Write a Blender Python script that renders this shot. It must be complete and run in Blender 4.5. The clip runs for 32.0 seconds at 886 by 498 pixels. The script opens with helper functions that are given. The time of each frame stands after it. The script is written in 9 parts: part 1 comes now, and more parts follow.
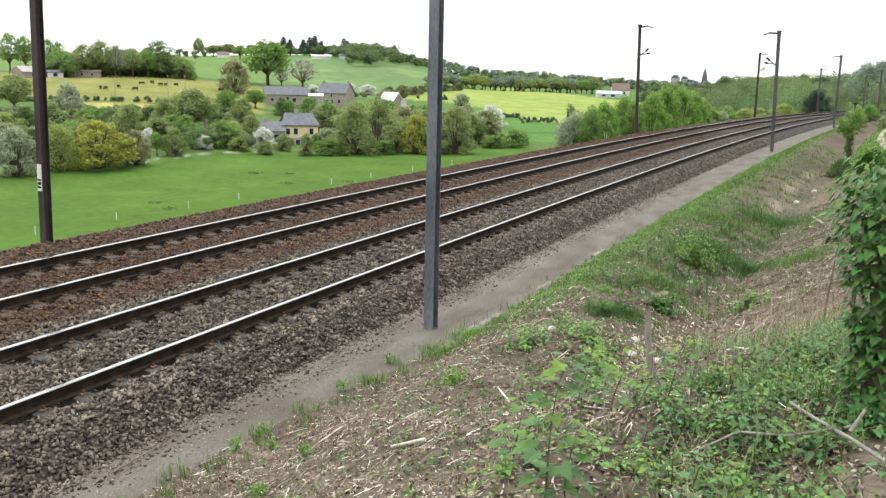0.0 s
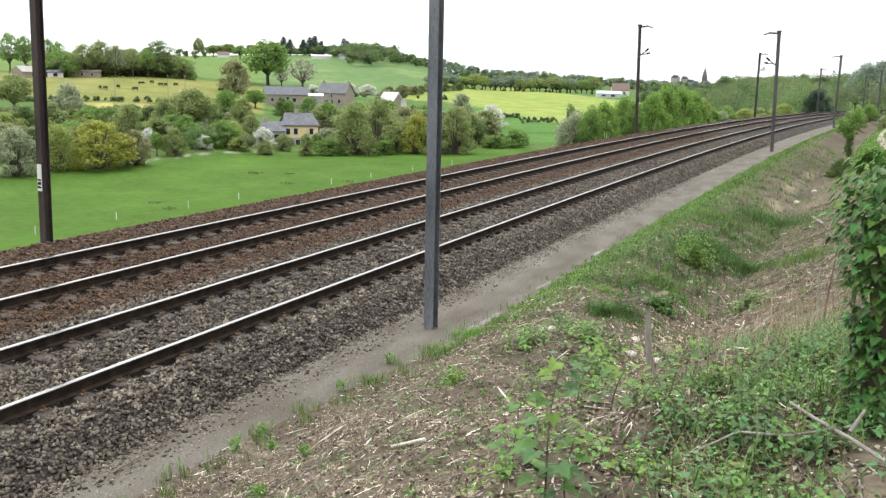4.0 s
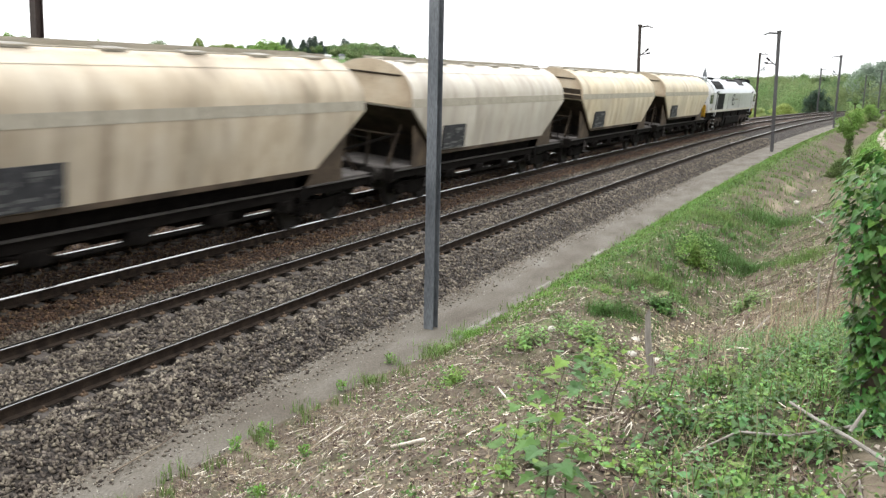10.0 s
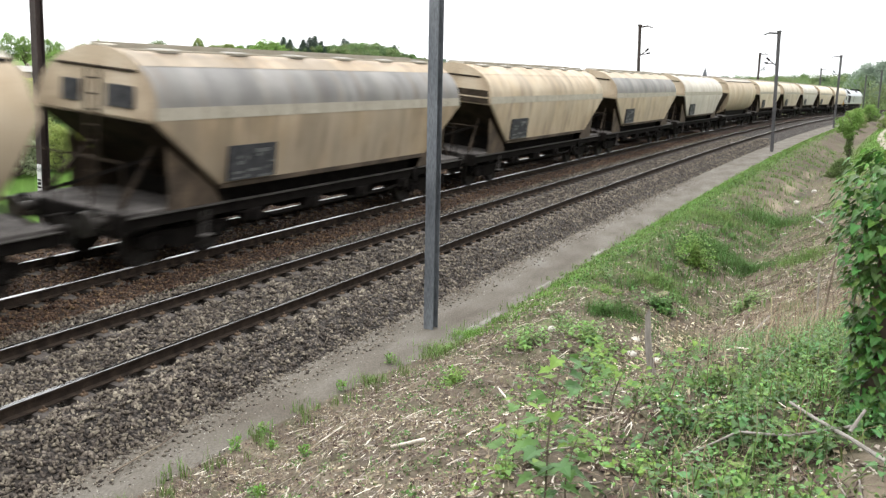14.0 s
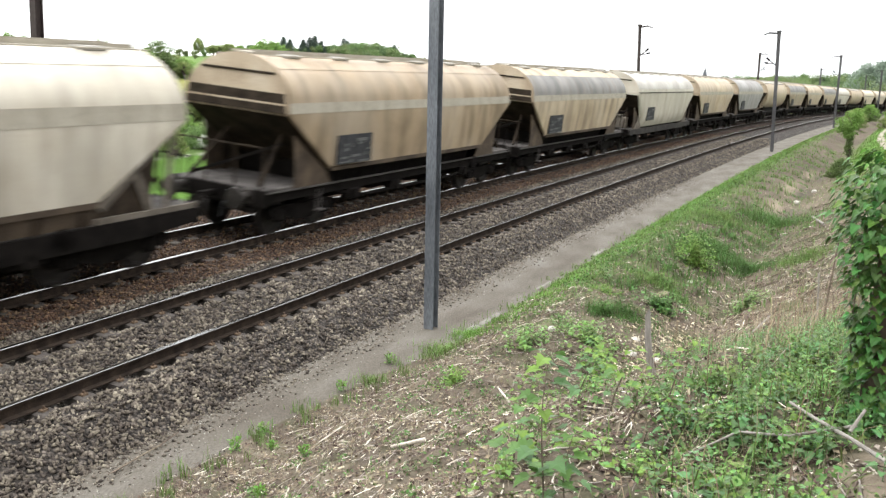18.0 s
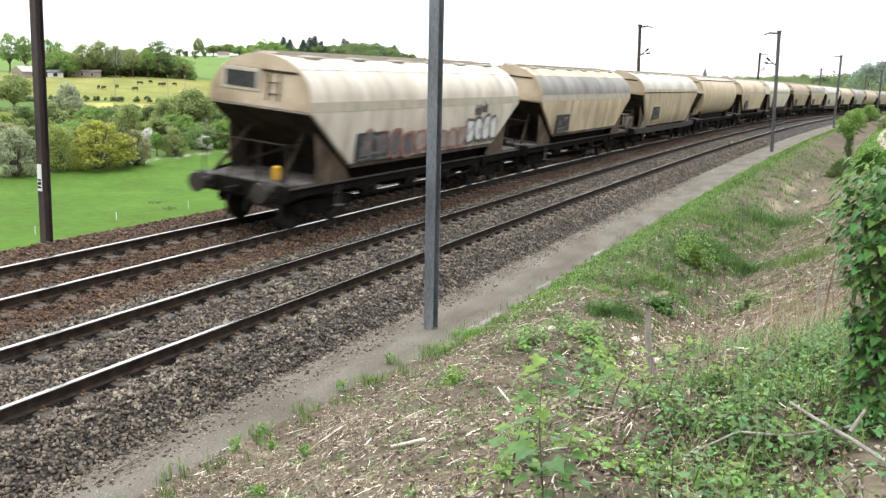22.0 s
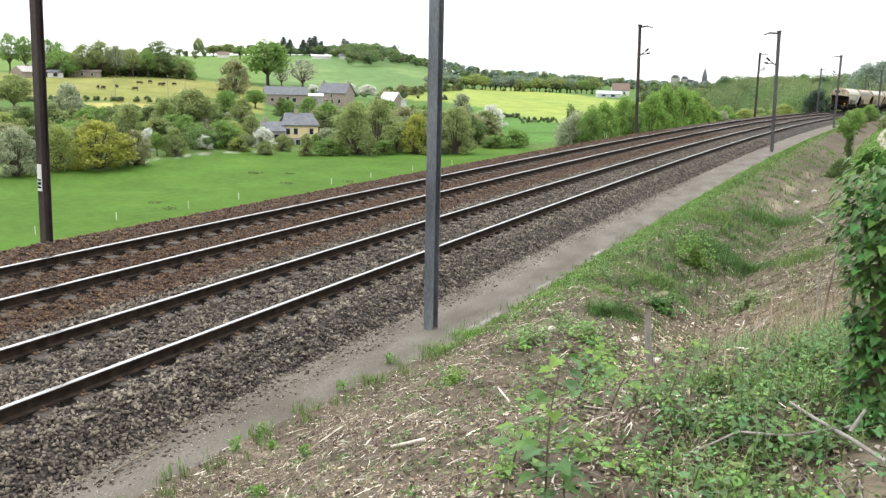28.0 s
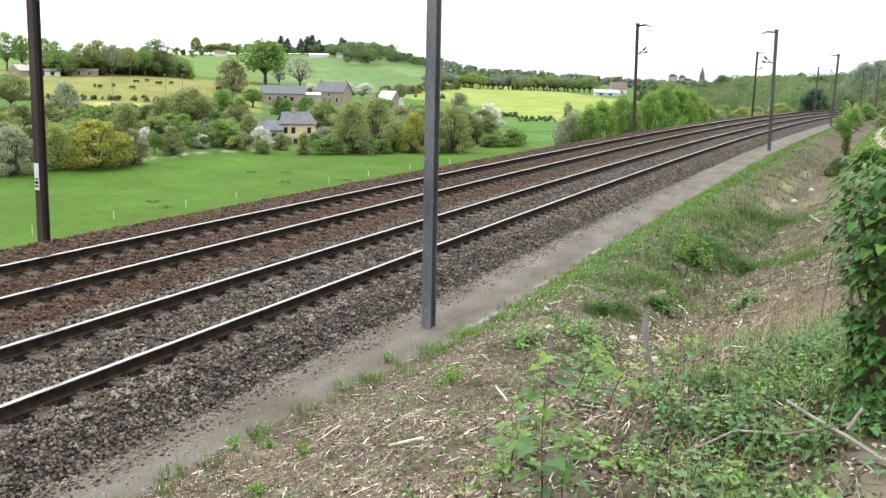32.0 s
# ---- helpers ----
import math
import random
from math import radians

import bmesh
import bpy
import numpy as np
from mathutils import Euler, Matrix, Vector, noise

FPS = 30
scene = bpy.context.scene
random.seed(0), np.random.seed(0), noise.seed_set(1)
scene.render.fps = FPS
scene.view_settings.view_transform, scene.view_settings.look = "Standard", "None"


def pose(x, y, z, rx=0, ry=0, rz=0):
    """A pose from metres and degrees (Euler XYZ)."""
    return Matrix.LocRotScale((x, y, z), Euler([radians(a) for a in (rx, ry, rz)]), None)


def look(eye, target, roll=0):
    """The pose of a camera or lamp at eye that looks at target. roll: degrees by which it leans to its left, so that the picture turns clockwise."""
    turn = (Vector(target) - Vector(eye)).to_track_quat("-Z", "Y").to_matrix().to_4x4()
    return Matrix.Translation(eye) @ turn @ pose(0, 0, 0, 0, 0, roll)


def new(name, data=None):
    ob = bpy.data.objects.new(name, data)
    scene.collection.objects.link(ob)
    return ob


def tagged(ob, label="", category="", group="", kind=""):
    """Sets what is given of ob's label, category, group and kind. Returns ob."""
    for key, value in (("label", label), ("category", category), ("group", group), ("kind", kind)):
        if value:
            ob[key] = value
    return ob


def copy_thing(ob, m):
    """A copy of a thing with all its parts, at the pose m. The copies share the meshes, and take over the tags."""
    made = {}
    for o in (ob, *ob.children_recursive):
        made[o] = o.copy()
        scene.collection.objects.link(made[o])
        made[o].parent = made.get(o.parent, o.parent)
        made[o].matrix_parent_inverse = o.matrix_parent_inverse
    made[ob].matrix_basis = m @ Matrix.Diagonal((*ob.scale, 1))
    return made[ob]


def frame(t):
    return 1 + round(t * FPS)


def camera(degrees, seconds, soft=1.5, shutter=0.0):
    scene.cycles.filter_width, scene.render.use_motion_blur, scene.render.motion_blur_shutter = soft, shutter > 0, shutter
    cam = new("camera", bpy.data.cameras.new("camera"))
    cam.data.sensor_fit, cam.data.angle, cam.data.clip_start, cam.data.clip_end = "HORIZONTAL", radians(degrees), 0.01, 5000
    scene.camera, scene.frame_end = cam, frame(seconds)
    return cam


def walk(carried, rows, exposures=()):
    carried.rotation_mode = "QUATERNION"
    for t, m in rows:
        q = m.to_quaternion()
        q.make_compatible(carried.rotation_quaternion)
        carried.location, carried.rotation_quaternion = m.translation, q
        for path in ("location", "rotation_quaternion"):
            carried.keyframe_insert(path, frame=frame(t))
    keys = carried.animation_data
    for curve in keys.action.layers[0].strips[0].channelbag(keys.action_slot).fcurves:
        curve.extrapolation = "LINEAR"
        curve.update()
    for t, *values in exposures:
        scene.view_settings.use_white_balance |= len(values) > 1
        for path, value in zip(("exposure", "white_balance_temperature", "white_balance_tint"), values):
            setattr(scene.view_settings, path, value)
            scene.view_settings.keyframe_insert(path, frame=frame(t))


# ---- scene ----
# A railway on an embankment above a valley. x to the right of the line, y along it, z = 0 at the near rail's top.
EYE = (0.0, 0.0, 3.837)
YAW, TILT, ROLL = -25.083, 11.211, 1.289


def aim(yaw, tilt):
    a, b = radians(yaw), radians(tilt)
    way = Vector((math.sin(a) * math.cos(b), math.cos(a) * math.cos(b), -math.sin(b)))
    return look(EYE, Vector(EYE) + way * 10, ROLL)


cam = camera(52.543, 32.0, soft=1.4, shutter=0.32)
walk(cam, [
    (0.0, aim(YAW, TILT)), (14.0, aim(YAW, TILT)), (28.0, aim(YAW, TILT)), (28.2, aim(YAW + 0.02, TILT + 0.01)),
    (28.5, aim(YAW + 0.11, TILT + 0.05)), (29.5, aim(YAW + 0.12, TILT + 0.05)), (30.5, aim(YAW + 0.12, TILT + 0.06)),
    (31.0, aim(YAW + 0.18, TILT + 0.06)), (31.5, aim(YAW + 0.15, TILT + 0.06)), (32.0, aim(YAW + 0.15, TILT + 0.07))],
    exposures=[(0.0, 0.08), (6.0, 0.08), (8.0, 0.1), (9.0, 0.2), (12.0, 0.3), (17.0, 0.4), (19.0, 0.46), (20.0, 0.42), (22.0, 0.4), (24.0, 0.36), (25.0, 0.26), (28.0, 0.24), (32.0, 0.24)])

# bright overcast sky
world = bpy.data.worlds.new("world")
scene.world = world
world.use_nodes = True
wn, wl = world.node_tree.nodes, world.node_tree.links
wn.clear()
sky = wn.new("ShaderNodeTexSky")
sky.sky_type = "NISHITA"
sky.sun_disc = False
sky.sun_elevation = radians(38)
sky.sun_rotation = radians(277)
sky.dust_density = 3.0
cloud_co = wn.new("ShaderNodeTexCoord")
cloud_noise = wn.new("ShaderNodeTexNoise")
cloud_noise.inputs["Scale"].default_value = 2.2
cloud_noise.inputs["Detail"].default_value = 5
cloud_ramp = wn.new("ShaderNodeValToRGB")
cloud_ramp.color_ramp.elements[0].position, cloud_ramp.color_ramp.elements[1].position = 0.2, 0.45
cloud_ramp.color_ramp.elements[0].color = (0.72, 0.72, 0.72, 1)
cloud_ramp.color_ramp.elements[1].color = (1, 1, 1, 1)
cloud_mix = wn.new("ShaderNodeMixRGB")
# an overcast dome is about twice as bright overhead as at the horizon
dome_xyz, dome = wn.new("ShaderNodeSeparateXYZ"), wn.new("ShaderNodeMapRange")
dome.interpolation_type = "SMOOTHSTEP"
dome.inputs["From Min"].default_value, dome.inputs["From Max"].default_value = 0.05, 0.9
dome_col = wn.new("ShaderNodeMixRGB")
dome_col.inputs[1].default_value, dome_col.inputs[2].default_value = (8.6, 8.76, 8.9, 1), (26.4, 26.9, 27.5, 1)
wl.new(cloud_co.outputs["Generated"], dome_xyz.inputs[0])
wl.new(dome_xyz.outputs["Z"], dome.inputs["Value"])
wl.new(dome.outputs[0], dome_col.inputs[0])
# the veiled sun stands beyond the line: that half of the dome is the brighter one
glow, glow_range, glow_mul = wn.new("ShaderNodeVectorMath"), wn.new("ShaderNodeMapRange"), wn.new("ShaderNodeMixRGB")
glow.operation = "DOT_PRODUCT"
glow.inputs[1].default_value = (-0.78, 0.1, 0.62)
glow_range.inputs["From Min"].default_value, glow_range.inputs["From Max"].default_value = -1.0, 1.0
glow_range.inputs["To Min"].default_value, glow_range.inputs["To Max"].default_value = 0.45, 1.25
glow_mul.blend_type = "MULTIPLY"
glow_mul.inputs[0].default_value = 1.0
wl.new(cloud_co.outputs["Generated"], glow.inputs[0])
wl.new(glow.outputs["Value"], glow_range.inputs["Value"])
wl.new(dome_col.outputs[0], glow_mul.inputs[1])
wl.new(glow_range.outputs[0], glow_mul.inputs[2])
wl.new(glow_mul.outputs[0], cloud_mix.inputs[2])
wback, wout = wn.new("ShaderNodeBackground"), wn.new("ShaderNodeOutputWorld")
wback.inputs["Strength"].default_value = 0.15
wl.new(cloud_co.outputs["Generated"], cloud_noise.inputs["Vector"])
wl.new(cloud_noise.outputs["Fac"], cloud_ramp.inputs[0])
wl.new(cloud_ramp.outputs[0], cloud_mix.inputs[0])
wl.new(sky.outputs[0], cloud_mix.inputs[1])
wl.new(cloud_mix.outputs[0], wback.inputs["Color"])
wl.new(wback.outputs[0], wout.inputs["Surface"])

sun = new("sun", bpy.data.lights.new("sun", "SUN"))
sun.data.energy = 0.5
sun.data.angle = radians(14)
sun.data.color = (1.0, 0.96, 0.9)
sun.matrix_world = look((-78, 10, 62), (0, 0, 0))
scene.view_settings.exposure = 0.0
# ---- materials ----


def mat(name, cols, scale=4.0, rough=0.8, bump=0.3, bscale=40.0, metal=0.0, rand=0.0, island=0.0, fine=0.25, stretch=(1, 1, 1), spec=0.18, translucent=0.0, hue=0.06):
    """Two scales of noise: a colour ramp over broad patches, a finer grain, and relief."""
    m = bpy.data.materials.new(name)
    m.use_nodes = True
    n, l = m.node_tree.nodes, m.node_tree.links
    bsdf, out = n["Principled BSDF"], n["Material Output"]
    co = n.new("ShaderNodeTexCoord")
    mp = n.new("ShaderNodeMapping")
    mp.inputs["Scale"].default_value = stretch
    l.new(co.outputs["Object"], mp.inputs["Vector"])
    a = n.new("ShaderNodeTexNoise")
    a.inputs["Scale"].default_value = scale
    a.inputs["Detail"].default_value = 6
    l.new(mp.outputs[0], a.inputs["Vector"])
    ramp = n.new("ShaderNodeValToRGB")
    e = ramp.color_ramp.elements
    while len(e) < len(cols):
        e.new(0.5)
    for i, c in enumerate(cols):
        e[i].position = 0.28 + 0.44 * i / max(1, len(cols) - 1)
        e[i].color = (*c, 1)
    l.new(a.outputs["Fac"], ramp.inputs[0])
    b = n.new("ShaderNodeTexNoise")
    b.inputs["Scale"].default_value = bscale
    b.inputs["Detail"].default_value = 4
    l.new(mp.outputs[0], b.inputs["Vector"])
    val = n.new("ShaderNodeMapRange")
    val.inputs["From Min"].default_value, val.inputs["From Max"].default_value = 0.3, 0.7
    val.inputs["To Min"].default_value, val.inputs["To Max"].default_value = 1 - fine, 1 + fine
    l.new(b.outputs["Fac"], val.inputs["Value"])
    hsv = n.new("ShaderNodeHueSaturation")
    l.new(ramp.outputs[0], hsv.inputs["Color"])
    value = val.outputs[0]
    if rand or island:
        src = n.new("ShaderNodeObjectInfo").outputs["Random"] if rand else n.new("ShaderNodeNewGeometry").outputs["Random Per Island"]
        k = rand or island
        mr = n.new("ShaderNodeMapRange")
        mr.inputs["To Min"].default_value, mr.inputs["To Max"].default_value = 1 - k, 1 + k
        l.new(src, mr.inputs["Value"])
        mul = n.new("ShaderNodeMath")
        mul.operation = "MULTIPLY"
        l.new(value, mul.inputs[0])
        l.new(mr.outputs[0], mul.inputs[1])
        value = mul.outputs[0]
        hr = n.new("ShaderNodeMapRange")
        hr.inputs["To Min"].default_value, hr.inputs["To Max"].default_value = 0.5 - hue * k, 0.5 + hue * k
        l.new(src, hr.inputs["Value"])
        l.new(hr.outputs[0], hsv.inputs["Hue"])
    l.new(value, hsv.inputs["Value"])
    l.new(hsv.outputs[0], bsdf.inputs["Base Color"])
    bsdf.inputs["Roughness"].default_value = rough
    bsdf.inputs["Metallic"].default_value = metal
    bsdf.inputs["Specular IOR Level"].default_value = spec
    if bump:
        bp = n.new("ShaderNodeBump")
        bp.inputs["Strength"].default_value = bump
        bp.inputs["Distance"].default_value = 0.02
        l.new(b.outputs["Fac"], bp.inputs["Height"])
        l.new(bp.outputs[0], bsdf.inputs["Normal"])
    if translucent:
        tr = n.new("ShaderNodeBsdfTranslucent")
        l.new(hsv.outputs[0], tr.inputs["Color"])
        mx = n.new("ShaderNodeMixShader")
        mx.inputs[0].default_value = translucent
        l.new(bsdf.outputs[0], mx.inputs[1])
        l.new(tr.outputs[0], mx.inputs[2])
        l.new(mx.outputs[0], out.inputs["Surface"])
    return m


def plain(name, c, rough=0.6, metal=0.0, spec=0.4):
    return mat(name, [tuple(v * 0.9 for v in c), c], 6, rough, 0.1, 60, metal, fine=0.08, spec=spec)


M_STONE_GREY = mat("ballast grey", [(0.05, 0.0405, 0.032), (0.083, 0.068, 0.0535), (0.15, 0.126, 0.1)], 3, 0.85, 0.5, 30, island=0.75, hue=0.025)
M_STONE_RUST = mat("ballast rusty", [(0.039, 0.0232, 0.0156), (0.077, 0.0445, 0.0262), (0.102, 0.068, 0.0462)], 3, 0.9, 0.5, 30, island=0.7, hue=0.03)


def pebbled(m):
    """Broken stone: each cell its own tone, with dark joints sunk between."""
    n, l = m.node_tree.nodes, m.node_tree.links
    co, bsdf = n.new("ShaderNodeTexCoord"), n["Principled BSDF"]
    hsv = [x for x in n if x.type == "HUE_SAT"][0]
    cell = n.new("ShaderNodeTexVoronoi")
    cell.inputs["Scale"].default_value = 19.0
    l.new(co.outputs["Object"], cell.inputs["Vector"])
    sep = n.new("ShaderNodeSeparateColor")
    l.new(cell.outputs["Color"], sep.inputs[0])
    tone = n.new("ShaderNodeMapRange")
    tone.inputs["To Min"].default_value, tone.inputs["To Max"].default_value = 0.55, 2.3
    l.new(sep.outputs[0], tone.inputs["Value"])
    joint = n.new("ShaderNodeMapRange")
    joint.inputs["From Min"].default_value, joint.inputs["From Max"].default_value = 0.35, 0.62
    joint.inputs["To Min"].default_value, joint.inputs["To Max"].default_value = 1.0, 0.25
    l.new(cell.outputs["Distance"], joint.inputs["Value"])
    mul = n.new("ShaderNodeMath")
    mul.operation = "MULTIPLY"
    l.new(tone.outputs[0], mul.inputs[0])
    l.new(joint.outputs[0], mul.inputs[1])
    l.new(mul.outputs[0], hsv.inputs["Value"])
    bump = n.new("ShaderNodeBump")
    bump.invert = True
    bump.inputs["Strength"].default_value, bump.inputs["Distance"].default_value = 1.0, 0.05
    l.new(cell.outputs["Distance"], bump.inputs["Height"])
    l.new(bump.outputs[0], bsdf.inputs["Normal"])
    return m


M_BED_GREY = pebbled(mat("bed grey", [(0.022, 0.0185, 0.0155), (0.06, 0.05, 0.042)], 14, 0.95, 1.0, 32))
M_BED_RUST = pebbled(mat("bed rusty", [(0.024, 0.015, 0.0102), (0.064, 0.039, 0.025)], 14, 0.95, 1.0, 32))
M_RAIL_TOP = mat("polished rail head", [(0.3, 0.295, 0.288), (0.38, 0.374, 0.366)], 2, 0.2, 0.02, 40, metal=1.0, fine=0.1, stretch=(1, 0.05, 1))
M_RAIL = mat("rusty rail", [(0.01, 0.0078, 0.0065), (0.034, 0.025, 0.019)], 6, 0.85, 0.2, 60, spec=0.03)
M_SLEEPER = mat("concrete sleeper", [(0.03, 0.0255, 0.0215), (0.064, 0.055, 0.0475)], 6, 0.9, 0.5, 40, rand=0.12)
M_CLIP = mat("rusty clip", [(0.0469, 0.0301, 0.0201), (0.0804, 0.0536, 0.0335)], 12, 0.8, 0.2, 60)
M_PATH = mat("grey path grit", [(0.058, 0.048, 0.0375), (0.084, 0.074, 0.06), (0.112, 0.102, 0.087)], 1.7, 0.95, 0.8, 60, stretch=(1, 0.35, 1), fine=0.32)
M_KERB = mat("weathered concrete", [(0.0871, 0.0804, 0.067), (0.1809, 0.1675, 0.1474)], 3, 0.9, 0.4, 40, rand=0.1)
M_MAST_FAR = mat("dull mast steel", [(0.045, 0.043, 0.045), (0.085, 0.082, 0.084)], 2.5, 0.6, 0.15, 40, metal=0.2, stretch=(1, 1, 0.25))
M_MAST = mat("weathered mast steel", [(0.062, 0.067, 0.074), (0.104, 0.112, 0.122), (0.15, 0.158, 0.168)], 2.5, 0.6, 0.15, 40, metal=0.25, stretch=(1, 1, 0.25))
M_MAST_BROWN = mat("brown mast steel", [(0.0301, 0.0228, 0.0214), (0.057, 0.0442, 0.0415)], 2.5, 0.6, 0.15, 40, metal=0.2, stretch=(1, 1, 0.25))
M_WHITE = plain("white enamel", (0.5226, 0.5226, 0.5092))
M_BLACK = plain("black paint", (0.0134, 0.0134, 0.0134), spec=0.03)
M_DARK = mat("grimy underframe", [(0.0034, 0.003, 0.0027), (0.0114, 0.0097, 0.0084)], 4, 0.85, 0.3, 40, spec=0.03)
M_WHEEL = mat("worn wheel steel", [(0.0201, 0.0181, 0.0168), (0.0536, 0.0482, 0.0442)], 8, 0.5, 0.1, 40, metal=0.6)
M_GLASS_DARK = plain("dark cab glass", (0.0134, 0.0161, 0.0188), 0.08, 0, 0.25)
M_YELLOW = mat("grimy yellow paint", [(0.2546, 0.134, 0.01), (0.4154, 0.2412, 0.0201)], 3, 0.55, 0.1, 40)
M_LOCO_GREY = mat("dusty silver grey paint", [(0.29, 0.288, 0.282), (0.385, 0.383, 0.376)], 1.2, 0.34, 0.06, 50, fine=0.06, spec=0.5)
M_LOCO_WHITE = mat("pale roof paint", [(0.31, 0.325, 0.345), (0.4, 0.412, 0.425)], 1.2, 0.34, 0.05, 50, fine=0.05, spec=0.5)
M_SILL = mat("cream sill paint", [(0.335, 0.3082, 0.2546), (0.4154, 0.3886, 0.335)], 2, 0.6, 0.1, 50)
M_GRILLE = mat("black grille", [(0.008, 0.008, 0.0087), (0.0201, 0.0201, 0.0201)], 10, 0.7, 0.2, 60, spec=0.03)
M_BUFFER = mat("worn buffer steel", [(0.0201, 0.0181, 0.0168), (0.0536, 0.0469, 0.0415)], 6, 0.5, 0.1, 30, metal=0.6)
# ---- mesh helpers ----


class Shape:
    """Vertices and faces gathered for one mesh."""

    def __init__(self):
        self.v, self.f = [], []

    def add(self, vs, fs):
        k = len(self.v)
        self.v.extend([tuple(p) for p in vs])
        self.f.extend([tuple(i + k for i in q) for q in fs])
        return self

    def box(self, x0, x1, y0, y1, z0, z1, ch=0.0):
        if ch <= 0:
            vs = [(x, y, z) for z in (z0, z1) for y in (y0, y1) for x in (x0, x1)]
            return self.add(vs, [(0, 2, 3, 1), (4, 5, 7, 6), (0, 1, 5, 4), (2, 6, 7, 3), (0, 4, 6, 2), (1, 3, 7, 5)])
        c = min(ch, 0.45 * min(x1 - x0, y1 - y0, z1 - z0))

        def ring(z, d):
            return [(x0 + d, y0 + c, z), (x0 + c, y0 + d, z), (x1 - c, y0 + d, z), (x1 - d, y0 + c, z),
                    (x1 - d, y1 - c, z), (x1 - c, y1 - d, z), (x0 + c, y1 - d, z), (x0 + d, y1 - c, z)]
        lo = [(min(max(x, x0 + c), x1 - c), min(max(y, y0 + c), y1 - c), z) for x, y, z in ring(z0, 0)]
        hi = [(min(max(x, x0 + c), x1 - c), min(max(y, y0 + c), y1 - c), z1) for x, y, z in ring(z0, 0)]
        return self.loft([lo, ring(z0 + c, 0), ring(z1 - c, 0), hi])

    def loft(self, rings, caps=True, closed=True):
        n = len(rings[0])
        vs = [p for r in rings for p in r]
        fs = []
        for i in range(len(rings) - 1):
            for j in range(n if closed else n - 1):
                k = (j + 1) % n
                fs.append((i * n + j, i * n + k, (i + 1) * n + k, (i + 1) * n + j))
        if caps and closed:
            fs.append(tuple(reversed(range(n))))
            fs.append(tuple((len(rings) - 1) * n + j for j in range(n)))
        return self.add(vs, fs)

    def tube(self, p0, p1, r0, r1=None, seg=8, caps=True):
        r1 = r0 if r1 is None else r1
        a, b = Vector(p0), Vector(p1)
        d = (b - a).normalized()
        u = d.orthogonal().normalized()
        w = d.cross(u)
        rings = []
        for c, r in ((a, r0), (b, r1)):
            rings.append([c + u * (r * math.cos(2 * math.pi * k / seg)) + w * (r * math.sin(2 * math.pi * k / seg)) for k in range(seg)])
        return self.loft(rings, caps)

    def bar(self, p0, p1, w, h):
        """A rectangular bar between two points, w wide and h high."""
        a, b = Vector(p0), Vector(p1)
        d = (b - a).normalized()
        side = d.cross(Vector((0, 0, 1)))
        side = side.normalized() if side.length > 1e-4 else Vector((1, 0, 0))
        up = side.cross(d)
        q = [(-w / 2, -h / 2), (w / 2, -h / 2), (w / 2, h / 2), (-w / 2, h / 2)]
        return self.loft([[c + side * x + up * z for x, z in q] for c in (a, b)])

    def pipe(self, pts, r, seg=6):
        for a, b in zip(pts, pts[1:]):
            self.tube(a, b, r, r, seg)
        return self

    def prism(self, poly, axis, a, b):
        """A polygon of (u, v) pairs, drawn out along an axis from a to b."""
        put = {"x": lambda u, v, w: (w, u, v), "y": lambda u, v, w: (u, w, v), "z": lambda u, v, w: (u, v, w)}[axis]
        return self.loft([[put(u, v, a) for u, v in poly], [put(u, v, b) for u, v in poly]])

    def mesh(self, name, material, smooth=False):
        me = bpy.data.meshes.new(name)
        me.from_pydata(self.v, [], self.f)
        bm = bmesh.new()
        bm.from_mesh(me)
        bmesh.ops.recalc_face_normals(bm, faces=bm.faces)
        bm.to_mesh(me)
        bm.free()
        if smooth:
            me.shade_smooth()
        me.materials.append(material)
        return me


def part(name, shape, material, parent=None, label="", smooth=False, bevel=0.0):
    me = shape.mesh(name, material, smooth)
    if bevel:
        bm = bmesh.new()
        bm.from_mesh(me)
        bmesh.ops.remove_doubles(bm, verts=bm.verts, dist=1e-5)
        es = [e for e in bm.edges if len(e.link_faces) == 2 and e.calc_face_angle(0) > 0.5]
        bmesh.ops.bevel(bm, geom=es, offset=bevel, segments=2, affect="EDGES", clamp_overlap=True)
        bm.to_mesh(me)
        bm.free()
    if smooth:
        me.shade_smooth()
        me.set_sharp_from_angle(angle=radians(24))
    ob = new(name, me)
    if parent is not None:
        ob.parent = parent
    if label:
        ob["label"] = label
    return ob


def raw_mesh(name, verts, faces, material, smooth=False):
    """A mesh from arrays, all faces with the same number of corners."""
    verts, faces = np.asarray(verts, np.float32), np.asarray(faces, np.int32)
    me = bpy.data.meshes.new(name)
    k = faces.shape[1]
    me.vertices.add(len(verts))
    me.vertices.foreach_set("co", verts.ravel())
    me.loops.add(faces.size)
    me.loops.foreach_set("vertex_index", faces.ravel())
    me.polygons.add(len(faces))
    me.polygons.foreach_set("loop_start", np.arange(0, faces.size, k, dtype=np.int32))
    me.polygons.foreach_set("loop_total", np.full(len(faces), k, np.int32))
    if smooth:
        me.polygons.foreach_set("use_smooth", np.ones(len(faces), bool))
    me.materials.append(material)
    me.update()
    me.validate()
    return me


